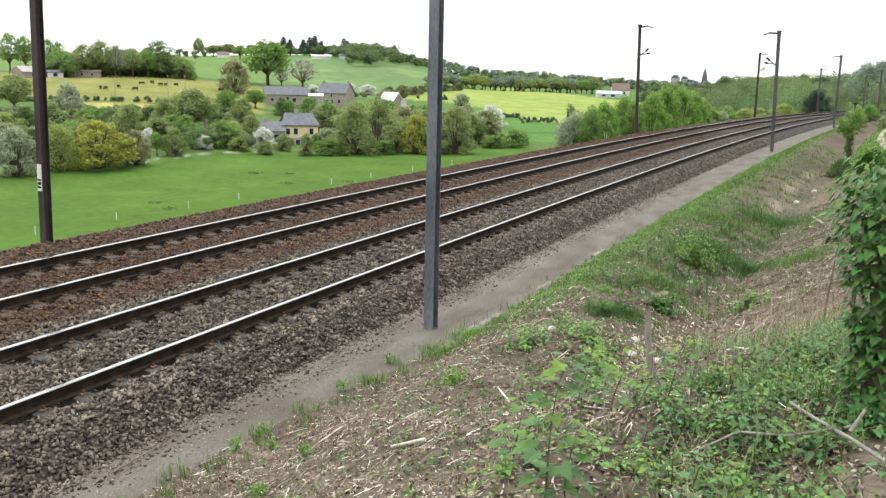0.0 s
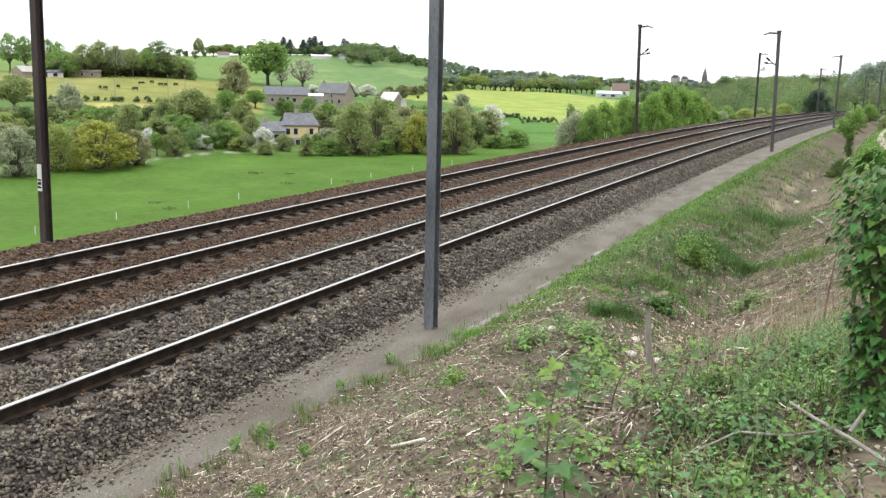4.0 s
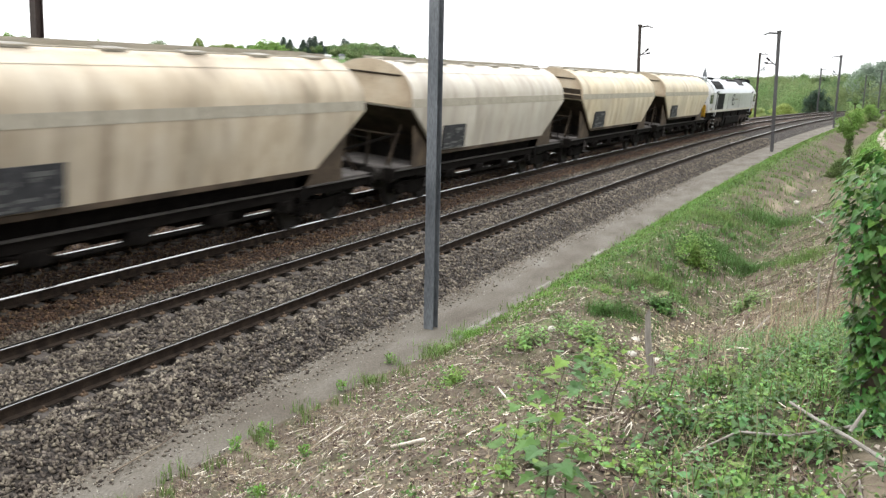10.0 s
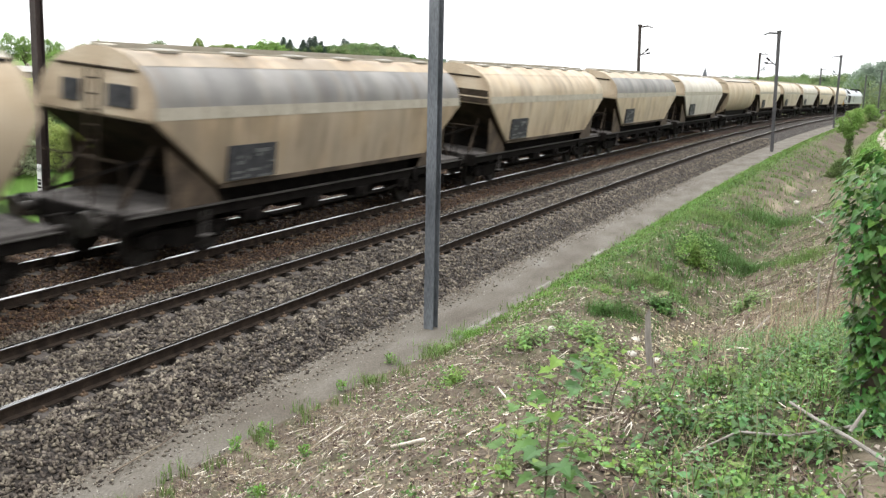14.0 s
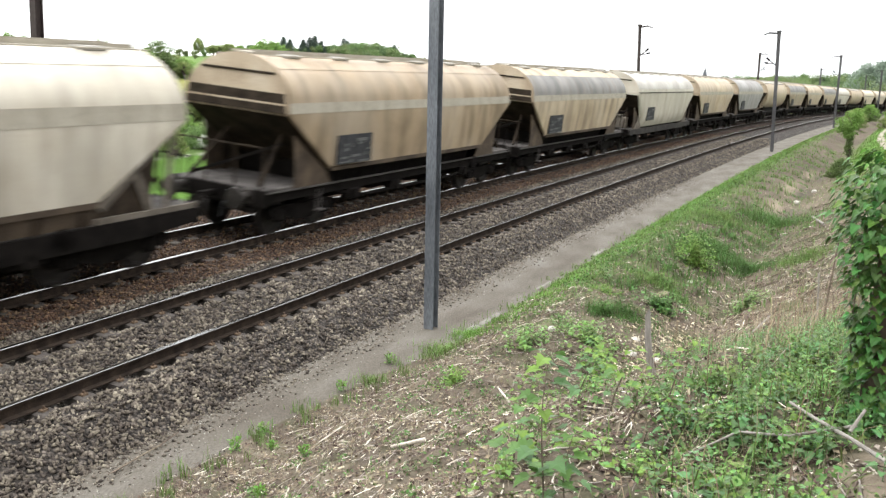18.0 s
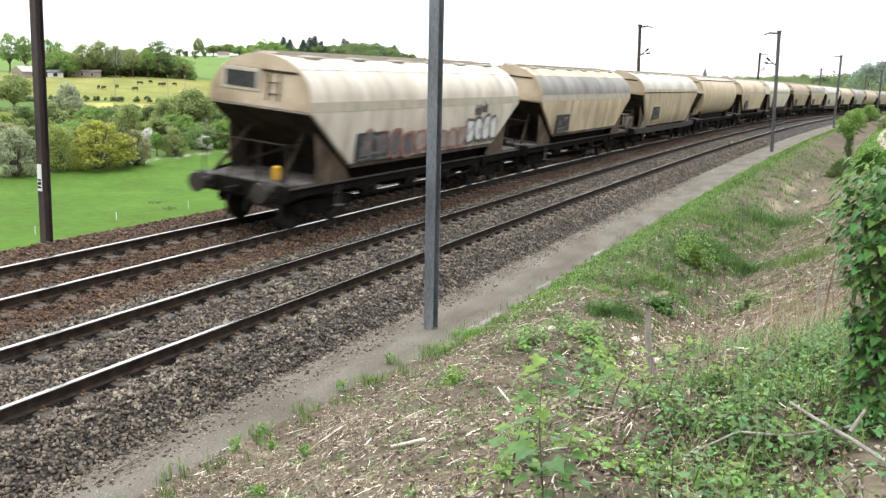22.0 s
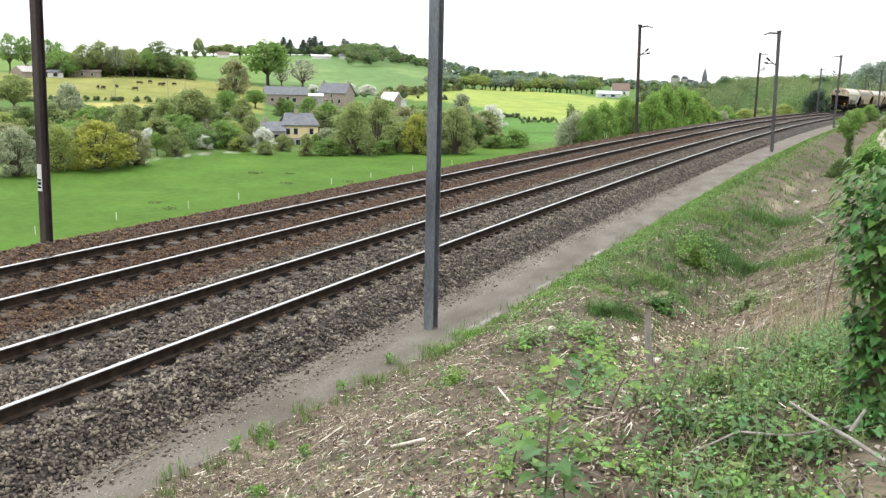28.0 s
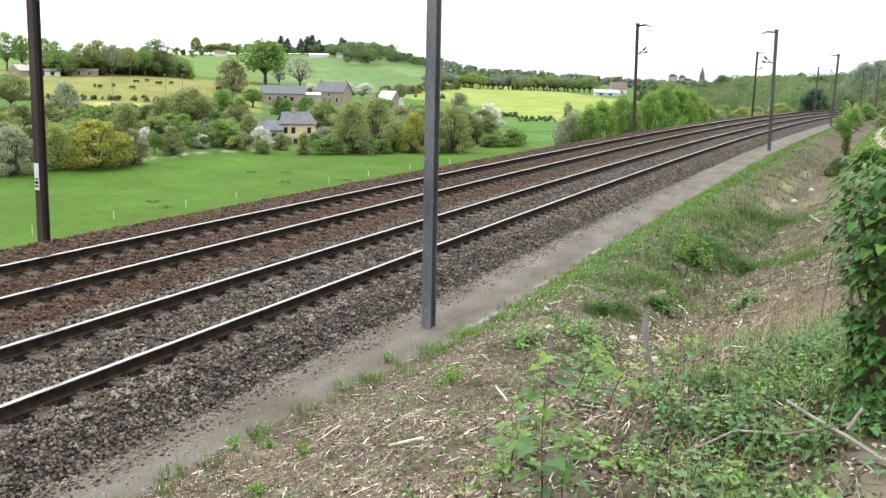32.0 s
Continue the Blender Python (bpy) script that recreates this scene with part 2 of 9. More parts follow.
def leaf_quads(P, rng, size, tilt=0.8):
    """Pointed, folded leaves with centres at P: two faces each. Returns vertices and faces."""
    n = len(P)
    nrm = rng.normal(size=(n, 3)) * tilt + np.array([0, 0, 1.0])
    nrm /= np.linalg.norm(nrm, axis=1, keepdims=True)
    a = np.cross(nrm, rng.normal(size=(n, 3)))
    a /= np.linalg.norm(a, axis=1, keepdims=True)
    b = np.cross(nrm, a)
    s = size * rng.uniform(0.55, 1.35, (n, 1))
    v = np.stack([P - a * s, P - a * s * 0.2 + b * s * 0.55 + nrm * s * 0.18, P + a * s * 1.05, P - a * s * 0.2 - b * s * 0.55 + nrm * s * 0.18], 1)
    f = (np.array([(0, 2, 1), (0, 3, 2)])[None] + 4 * np.arange(n)[:, None, None]).reshape(-1, 3)
    return v.reshape(-1, 3), f


def thing(name, label, category, group="", kind="", at=None):
    ob = new(name)
    if at is not None:
        ob.matrix_world = at
    return tagged(ob, label, category, group, kind)


# ---- the line of the track and the lie of the land ----
R_NEAR, TIGHTEN = 2583.4, 1.566e-6
_s = np.arange(-640.0, 760.0, 0.5)
_pos = np.clip(_s, 0, None)
_bend = np.minimum(_pos, 300.0)
_head = _pos / R_NEAR + TIGHTEN * _bend ** 2 + 2 * TIGHTEN * 300.0 * np.clip(_pos - 300.0, 0, None)
_i0 = int(np.argmin(abs(_s)))
_cx = np.cumsum(np.sin(_head)) * 0.5
_cy = np.cumsum(np.cos(_head)) * 0.5
_cx, _cy = _cx - _cx[_i0] - 8.553, _cy - _cy[_i0]
_b = np.minimum(_pos, 150.0)
_cz = -6.04e-5 * _b ** 2 - 0.0181 * np.minimum(np.clip(_pos - 150.0, 0, None), 120.0)


def track(s, off, up=0.0):
    """World places at s metres along the line, off metres to its left of the near rail, up above that rail's top."""
    s = np.asarray(s, float)
    h = np.interp(s, _s, _head)
    x = np.interp(s, _s, _cx) - off * np.cos(h)
    y = np.interp(s, _s, _cy) + off * np.sin(h)
    return np.stack(np.broadcast_arrays(x, y, np.interp(s, _s, _cz) + up), -1)


def heading(s):
    return float(np.interp(s, _s, _head))


def along(x, y):
    """The inverse: s and off of places."""
    x, y = np.asarray(x, float), np.asarray(y, float)
    s = np.clip(y, -600, 740)
    for _ in range(6):
        h = np.interp(s, _s, _head)
        dx, dy = x - np.interp(s, _s, _cx), y - np.interp(s, _s, _cy)
        s = np.clip(s + 0.9 * (dx * np.sin(h) + dy * np.cos(h)), -600, 740)
    h = np.interp(s, _s, _head)
    return s, -(x - np.interp(s, _s, _cx)) * np.cos(h) + (y - np.interp(s, _s, _cy)) * np.sin(h)


def rail_plane(off):
    """Height of the canted rail tops across the two tracks."""
    return np.interp(off, [-3.0, 0.0, 1.5, 3.623, 5.123, 8.0], [-0.05, 0.0, 0.122, 0.143, 0.265, 0.3])


FLOOR_Z = -14.3
# distance from the eye and height, for four bearings across the valley
BEARINGS = (-75.0, -46.0, -31.0, -21.0, -12.0, 5.0)
PROFILES = (
    ((0, 140, 260, 330, 420, 640, 900, 4500), (FLOOR_Z, FLOOR_Z, -9.5, -5.5, -2.0, 5.5, 9, 12)),
    ((0, 150, 265, 330, 420, 640, 900, 4500), (FLOOR_Z, FLOOR_Z, -9.8, -5.5, -1.8, 6.0, 10, 14)),
    ((0, 218, 370, 440, 600, 780, 950, 4500), (FLOOR_Z, FLOOR_Z, -12.2, -9.0, 0.5, 13.5, 18, 18)),
    ((0, 210, 300, 600, 900, 1500, 2500, 4500), (FLOOR_Z, FLOOR_Z, -12.5, -7.0, -4.0, -6, -12, -25)),
    ((0, 170, 300, 500, 900, 1500, 2500, 4500), (FLOOR_Z, FLOOR_Z, -11.5, -8.5, -10, -12, -22, -40)),
    ((0, 120, 250, 500, 900, 1500, 2500, 4500), (-8, -8, -7.0, -5.0, -4.0, -4, -6, -10)),
)


def hills(x, y):
    d, az = np.hypot(x, y), np.degrees(np.arctan2(x, y))
    az = np.clip(az, BEARINGS[0], BEARINGS[-1])
    zs = [np.interp(d, a, b) for a, b in PROFILES]
    out = np.zeros_like(d)
    for i in range(len(BEARINGS) - 1):
        t = np.clip((az - BEARINGS[i]) / (BEARINGS[i + 1] - BEARINGS[i]), 0, 1)
        t = t * t * (3 - 2 * t)
        here = (az >= BEARINGS[i]) & (az <= BEARINGS[i + 1])
        out = np.where(here, zs[i] * (1 - t) + zs[i + 1] * t, out)
    return out


def wave(x, y, k, seed):
    """Smooth unevenness of about one metre amplitude at the wavelength k."""
    a = 2 * math.pi / k
    return (np.sin(a * x + seed) * np.cos(a * 0.83 * y + 1.7 * seed) + 0.6 * np.sin(a * 1.9 * (x * 0.7 + y * 0.6) + 2.3 * seed)
            + 0.4 * np.cos(a * 3.1 * (y * 0.8 - x * 0.5) + seed)) / 2.0


def bank(s, r):
    """Height of the bank r metres to the right of the near rail, over the rail's level."""
    near = np.interp(r, [0, 1.95, 2.5, 3.1, 5.0, 7.0, 8.6, 12, 20], [-0.55, -0.545, -0.47, -0.36, 0.62, 1.72, 2.2, 2.6, 3.0])
    far = np.interp(r, [0, 2.75, 3.2, 4.3, 5.2, 6.4, 8.5, 12, 20], [-0.55, -0.55, -0.35, 0.12, 0.1, -0.35, 0.55, 1.1, 1.6])
    t = np.clip((s - 4.5) / 10.0, 0, 1)
    t = t * t * (3 - 2 * t)
    z = near * (1 - t) + far * t
    # a washed-out gully in the near bank
    z = z - 0.42 * np.exp(-((s - 9.6) / 1.7) ** 2 - ((r - 5.9) / 0.75) ** 2)
    rough = np.clip((r - 2.9) / 1.0, 0, 1)
    return z + rough * (0.09 * wave(s, r, 2.3, 1.0) + 0.05 * wave(s, r, 0.9, 4.0) + 0.022 * wave(s, r, 0.33, 2.0))


def bank_foot(s):
    """How far from the near rail the path ends and the bank begins."""
    return np.interp(s, [5.0, 8.0, 14.0], [1.95, 2.08, 2.6])


def land(x, y):
    """Height of the ground sheet."""
    x, y = np.asarray(x, float), np.asarray(y, float)
    s, off = along(x, y)
    tz = np.interp(s, _s, _cz)
    far = hills(x, y)
    d = np.hypot(x, y)
    far = far + np.clip((d - 230) / 300, 0, 1) * 1.2 * wave(x, y, 310.0, 0.6) + 0.12 * wave(x, y, 23.0, 2.1)
    left = tz - 0.5 - np.clip(off - 8.2, 0, None) / 1.75
    left = np.maximum(left, far)
    r = -off
    right = tz + bank(s, np.clip(r, 0, 20))
    # the bank's top runs out into the land behind it
    k = np.clip((r - 20) / 60.0, 0, 1)
    right = right * (1 - k) + np.maximum(far, right) * k
    mid = tz - 0.55
    z = np.where(off > 8.2, left, np.where(r > 2.0, right, mid))
    return z


def ground_z(x, y):
    return float(land(np.array([x]), np.array([y]))[0])


def bearing(az, d):
    """A place on the ground at a bearing in degrees from the line's axis and d metres from the eye."""
    a = radians(az)
    x, y = d * math.sin(a), d * math.cos(a)
    return x, y, ground_z(x, y)
# ---- ground sheet, from underfoot to the horizon ----


def blotch(x, y, k, seed, lo=0.0, hi=0.5):
    v = wave(x, y, k, seed) + 0.5 * wave(x, y, k * 0.37, seed + 3) + 0.25 * wave(x, y, k * 0.13, seed + 5)
    return np.clip((v - lo) / (hi - lo), 0, 1)


# bare scarps of clay in the ditch: place along the line, distance from the rail, length, width
CLAY = ((36.3, 5.8, 1.7, 0.26), (29.6, 5.9, 1.9, 0.28), (43.0, 6.0, 1.5, 0.2), (25.3, 5.9, 1.0, 0.18))


def trodden(s, r):
    """A bare trodden patch beside the ivy."""
    return np.clip(1.5 * np.exp(-((s - 3.75 - 0.1 * wave(s, r, 0.7, 2.0)) / 0.62) ** 2 - ((r - 9.05) / 0.55) ** 2), 0, 1)


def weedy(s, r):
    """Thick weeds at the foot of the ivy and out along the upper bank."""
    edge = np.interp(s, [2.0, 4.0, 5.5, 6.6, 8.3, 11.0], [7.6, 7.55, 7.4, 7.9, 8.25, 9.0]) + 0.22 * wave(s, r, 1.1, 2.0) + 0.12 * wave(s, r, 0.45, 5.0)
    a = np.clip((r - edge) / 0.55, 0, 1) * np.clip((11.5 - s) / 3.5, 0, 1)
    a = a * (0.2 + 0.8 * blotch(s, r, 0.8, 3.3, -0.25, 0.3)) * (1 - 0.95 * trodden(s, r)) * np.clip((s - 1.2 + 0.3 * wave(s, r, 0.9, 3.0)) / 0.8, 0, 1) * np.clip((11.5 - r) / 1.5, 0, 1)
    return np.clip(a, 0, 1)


def cover(x, y):
    """What grows where: base colours of turf, pasture, crops and bare bank, with shade painted in under weeds and
    scarps.
    """
    s, off = along(x, y)
    d, az = np.hypot(x, y), np.degrees(np.arctan2(x, y))
    r = -off
    shape = x.shape
    col = np.zeros(shape + (3,))

    def lay(mask, c):
        m = np.clip(mask, 0, 1)[..., None]
        col[:] = col * (1 - m) + np.array(c) * m
    lay(np.ones(shape), (0.057, 0.0972, 0.0281))
    wob = 3.0 * wave(x, y, 40.0, 1.3)
    # meadow on the valley floor
    lay(d < 226, (0.046, 0.089, 0.016))
    lay((d < 226) * 0.5 * blotch(x, y, 26, 2.0, 0.0, 0.9), (0.058, 0.101, 0.019))
    # faint mowing lines along the valley
    lay((d < 226) * 0.35 * np.clip(np.sin((x * 0.55 + y * 0.83) * 1.9 + 0.8 * wave(x, y, 30.0, 4.0)), 0, 1) * blotch(x, y, 18, 7.0, -0.2, 0.5), (0.036, 0.072, 0.0125))
    # rough ground along the stream
    edge = np.interp(az, [-60, -51.6, -45.4, -40.5, -35.3, -24.7, -20, -10], [150, 157, 164, 183, 194, 216, 216, 200])
    lay(np.clip((d - edge + wob) / 3, 0, 1) * (d < 262), (0.0603, 0.0938, 0.0268))
    # stony stream edge
    lay(np.exp(-((d - edge + wob * 0.4 - 1.5) / 0.9) ** 2) * (az < -36) * (az > -46.5) * blotch(x, y, 9.0, 2.0, -0.3, 0.3) * 0.8, (0.26, 0.25, 0.22))
    # cattle pasture with a paler strip below
    lay((az < -36.4) * (d > 299 + wob) * (d < 452 + wob), (0.1273, 0.134, 0.0402))
    lay((az < -36.4) * (d > 299 + wob) * (d < 452 + wob) * 0.6 * blotch(x, y, 60, 1.0), (0.1575, 0.1508, 0.0536))
    lay((az < -42.6) * (az > -49) * (d > 272) * (d < 294 + wob), (0.2077, 0.1943, 0.067))
    # upper fields
    lay((az < -36.4) * (d > 480) * (d < 900), (0.0871, 0.134, 0.0402))
    lay((az > -36.4) * (az < -24) * (d > 430 + wob) * (d < 860), (0.0771, 0.124, 0.0469))
    lay((az > -36.4) * (az < -24) * (d > 520) * (d < 760) * blotch(x, y, 150, 4.0), (0.1039, 0.1508, 0.057))
    # flowering crop
    top = np.interp(az, [-28, -24.7, -21, -15, -12], [470, 556, 620, 480, 430])
    low = np.interp(az, [-28, -24, -21, -18, -12], [430, 415, 345, 306, 300])
    crop = (az > -28.2) * (az < -12) * (d > low) * (d < top + wob)
    lay(crop, (0.16, 0.192, 0.05))
    lay(crop * 0.5 * blotch(x, y, 70, 3.0), (0.12, 0.168, 0.042))
    lay((az > -24.2) * (az < -12) * (d > 232) * (d < low - 6), (0.057, 0.1139, 0.0281))
    lay((az > -24.2) * (az < -12) * (d > 262) * (d < 266), (0.0402, 0.0804, 0.0201))
    # scrub of the embankment
    lay((off > 8.0) & (off < 34), (0.057, 0.1005, 0.0235))
    # the bank by the camera: litter, bare earth and grass
    lay((r > 1.4) & (r < 3.0), (0.09, 0.082, 0.07))
    bank_on = np.clip((r - bank_foot(s) - 0.12 * wave(s, r, 0.8, 3.0)) / 0.12, 0, 1) * (r < 60)
    lay(bank_on, (0.074, 0.06, 0.047))
    lay(bank_on * 0.75 * blotch(s, r, 1.7, 1.0), (0.125, 0.106, 0.078))
    lay(bank_on * 0.6 * blotch(s, r, 0.9, 6.0, 0.1, 0.5), (0.057, 0.0402, 0.0288))
    lay(bank_on * 0.22 * blotch(s, r, 0.55, 11.0, 0.0, 0.5), (0.045, 0.068, 0.0185))
    lay(bank_on * np.clip((s - 17) / 6, 0, 1) * 0.6 * blotch(s, r, 2.0, 12.0, -0.1, 0.4), (0.067, 0.0549, 0.0456))
    lay(bank_on * np.clip((s - 15) / 5, 0, 1) * 0.55, (0.075, 0.059, 0.046))
    lay(bank_on * np.clip((s - 14) / 4, 0, 1) * np.clip(1.35 - (r - 2.75) / 1.0, 0, 1) * blotch(s, r, 2.4, 6.5, -0.3, 0.3) * 0.9, (0.07, 0.135, 0.022))
    turf = np.clip((s - 13) / 5, 0, 1) * np.clip(1 - np.abs(r - 3.6) / 1.25, 0, 1) * 1.7 + blotch(s, r, 2.6, 2.0, 0.3, 0.7) * 0.45 * np.clip((s - 9) / 4, 0, 1)
    lay(bank_on * np.clip(turf, 0, 0.92) * (0.4 + 0.6 * blotch(s, r, 1.1, 14.0, -0.2, 0.3)), (0.042, 0.078, 0.016))
    lay(bank_on * np.clip((r - 7.0 - 0.3 * wave(s, r, 6.0, 2.0)) / 0.7, 0, 1) * np.clip((s - 34) / 8, 0, 1), (0.062, 0.125, 0.024))
    lay(bank_on * np.clip((r - 10.5) / 2, 0, 1) * np.clip((s - 24) / 8, 0, 1), (0.067, 0.14, 0.0268))
    straw = np.clip((s - 10.5) / 2, 0, 1) * np.clip((r - 5.55 - 0.3 * wave(s, r, 3.0, 5.0)) / 0.4, 0, 1) * np.clip((9.3 - r) / 0.6, 0, 1) * np.clip((46 - s) / 6, 0, 1)
    lay(bank_on * straw * (0.35 + 0.55 * blotch(s, r, 1.5, 8.0, -0.3, 0.4)), (0.108, 0.088, 0.066))
    lay(bank_on * straw * 0.8 * blotch(s, r, 1.9, 4.6, 0.05, 0.45), (0.05, 0.056, 0.026))
    for cs, cr, ls, lr in CLAY:
        lay(bank_on * np.exp(-((s - cs) / ls) ** 2 - ((r - cr - 0.12 * wave(s, r, 1.7, 3.0)) / lr) ** 2) * 0.85, (0.19, 0.155, 0.115))
        # dark band along the scarp's foot: its shade, painted on the ground
        lay(bank_on * np.exp(-((s - cs) / ls) ** 2 - ((r - cr - 0.5) / lr) ** 2) * 0.8, (0.055, 0.047, 0.042))
    # ground darkened where weeds stand, for the shade in their gaps
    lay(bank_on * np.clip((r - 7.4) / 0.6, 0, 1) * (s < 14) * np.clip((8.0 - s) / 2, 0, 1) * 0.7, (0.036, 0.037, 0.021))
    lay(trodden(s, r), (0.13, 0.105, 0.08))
    # the same shade painted more strongly under the thick weeds
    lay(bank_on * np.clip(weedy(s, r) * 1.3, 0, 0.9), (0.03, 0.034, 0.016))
    return col


def ground_material():
    m = mat("earth and turf", [(0.335, 0.335, 0.335), (0.335, 0.335, 0.335)], 1.0, 0.95, 0.9, 25.0, spec=0.03, fine=0.42)
    n, l = m.node_tree.nodes, m.node_tree.links
    att = n.new("ShaderNodeVertexColor")
    att.layer_name = "cover"
    co = n.new("ShaderNodeTexCoord")
    fine = n.new("ShaderNodeTexNoise")
    fine.inputs["Scale"].default_value, fine.inputs["Detail"].default_value = 9.0, 8
    broad = n.new("ShaderNodeTexNoise")
    broad.inputs["Scale"].default_value, broad.inputs["Detail"].default_value = 0.12, 9
    l.new(co.outputs["Object"], fine.inputs["Vector"])
    l.new(co.outputs["Object"], broad.inputs["Vector"])
    add = n.new("ShaderNodeMath")
    add.operation = "ADD"
    l.new(fine.outputs["Fac"], add.inputs[0])
    l.new(broad.outputs["Fac"], add.inputs[1])
    mr = n.new("ShaderNodeMapRange")
    mr.inputs["From Min"].default_value, mr.inputs["From Max"].default_value = 0.95, 1.95
    mr.inputs["To Min"].default_value, mr.inputs["To Max"].default_value = 0.6, 1.4
    mid = n.new("ShaderNodeTexNoise")
    mid.inputs["Scale"].default_value, mid.inputs["Detail"].default_value = 0.85, 6
    l.new(co.outputs["Object"], mid.inputs["Vector"])
    half = n.new("ShaderNodeMath")
    half.operation, half.inputs[1].default_value = "MULTIPLY_ADD", 0.9
    l.new(mid.outputs["Fac"], half.inputs[0])
    l.new(add.outputs[0], half.inputs[2])
    l.new(half.outputs[0], mr.inputs["Value"])
    hsv = [x for x in n if x.type == "HUE_SAT"][0]
    for k in list(hsv.inputs["Color"].links) + list(hsv.inputs["Value"].links):
        l.remove(k)
    l.new(att.outputs["Color"], hsv.inputs["Color"])
    l.new(mr.outputs[0], hsv.inputs["Value"])
    return m


def build_ground():
    az = np.concatenate([np.arange(-180, -60, 4.0), np.arange(-60, 8, 0.3), np.arange(8, 180, 4.0)])
    rr = [0.001, 0.15, 0.3]
    while rr[-1] < 4600:
        rr.append(rr[-1] * (1.015 if rr[-1] < 60 else 1.02))
    rr = np.array(rr)
    A, D = np.meshgrid(np.radians(az), rr)
    X, Y = D * np.sin(A) + 0.11, D * np.cos(A) - 0.17
    Z = land(X, Y)
    verts = np.stack([X, Y, Z], -1).reshape(-1, 3)
    nr, na = X.shape
    i, j = np.meshgrid(np.arange(nr - 1), np.arange(na), indexing="ij")
    k = (j + 1) % na
    faces = np.stack([i * na + j, (i + 1) * na + j, (i + 1) * na + k, i * na + k], -1).reshape(-1, 4)
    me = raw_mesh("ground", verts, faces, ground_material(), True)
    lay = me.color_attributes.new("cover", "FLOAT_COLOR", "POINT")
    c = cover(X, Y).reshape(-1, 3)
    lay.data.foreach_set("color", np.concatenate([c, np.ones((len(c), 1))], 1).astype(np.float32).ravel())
    tagged(new("ground", me), "grassy valley fields, hillsides and a brushy railway bank", "ground", kind="structure")


build_ground()

# ---- ballast, path, kerb ----
S_NEAR = np.concatenate([np.arange(-40, 0, 2.0), np.arange(0, 60, 0.25), np.arange(60, 140, 1.0), np.arange(140, 700, 4.0)])


def ribbon(name, offs, heights, material, svals, jitter=0.0, seed=1.0, smooth=True):
    """A strip swept along the line: offsets to the left and heights over the near rail's top."""
    S, O = np.meshgrid(svals, np.asarray(offs, float), indexing="ij")
    P = track(S, O, np.broadcast_to(np.asarray(heights, float), S.shape) + jitter * wave(S, O, 0.55, seed) + 0.5 * jitter * wave(S, O, 0.2, seed + 1))
    ns, no = S.shape
    i, j = np.meshgrid(np.arange(ns - 1), np.arange(no - 1), indexing="ij")
    f = np.stack([i * no + j, i * no + j + 1, (i + 1) * no + j + 1, (i + 1) * no + j], -1).reshape(-1, 4)
    return raw_mesh(name, P.reshape(-1, 3), f, material, smooth)


def bed_height(off):
    """Top of the ballast over the near rail's level."""
    top = rail_plane(off) - 0.2
    for c in (0.0, 1.5, 3.623, 5.123):
        top = top - 0.09 * np.exp(-((off - c) / 0.17) ** 4)
    left, right = np.interp(off, [6.9, 7.25, 8.8], [0.0, -0.06, -0.95]), np.interp(off, [-1.62, -0.72], [-0.42, 0.0])
    dip = -0.05 * np.exp(-((off - 2.55) / 0.5) ** 2)
    return top + left + right + dip


near_offs, far_offs = np.arange(-1.72, 2.57, 0.12), np.arange(2.56, 8.95, 0.12)
tagged(new("ballast_bed", ribbon("ballast_bed", near_offs, bed_height(near_offs), M_BED_GREY, S_NEAR, 0.025)),
       "dark grey crushed stone ballast under the nearer track", "ballast", kind="structure")
tagged(new("ballast_bed", ribbon("ballast_bed", far_offs, bed_height(far_offs), M_BED_RUST, S_NEAR, 0.025, 2.0)),
       "rust-stained crushed stone ballast under the farther track", "ballast", kind="structure")
path_offs = np.arange(-2.75, -1.2, 0.1)
tagged(new("path", ribbon("path", path_offs, -0.515 + 0.03 * np.clip((path_offs + 1.9) / 0.5, 0, 1) - 0.02 * np.clip((-path_offs - 1.9) / 0.8, 0, 1), M_PATH, S_NEAR, 0.0, 3.0)),
       "trodden grey grit service path beside the ballast", "path", kind="structure")


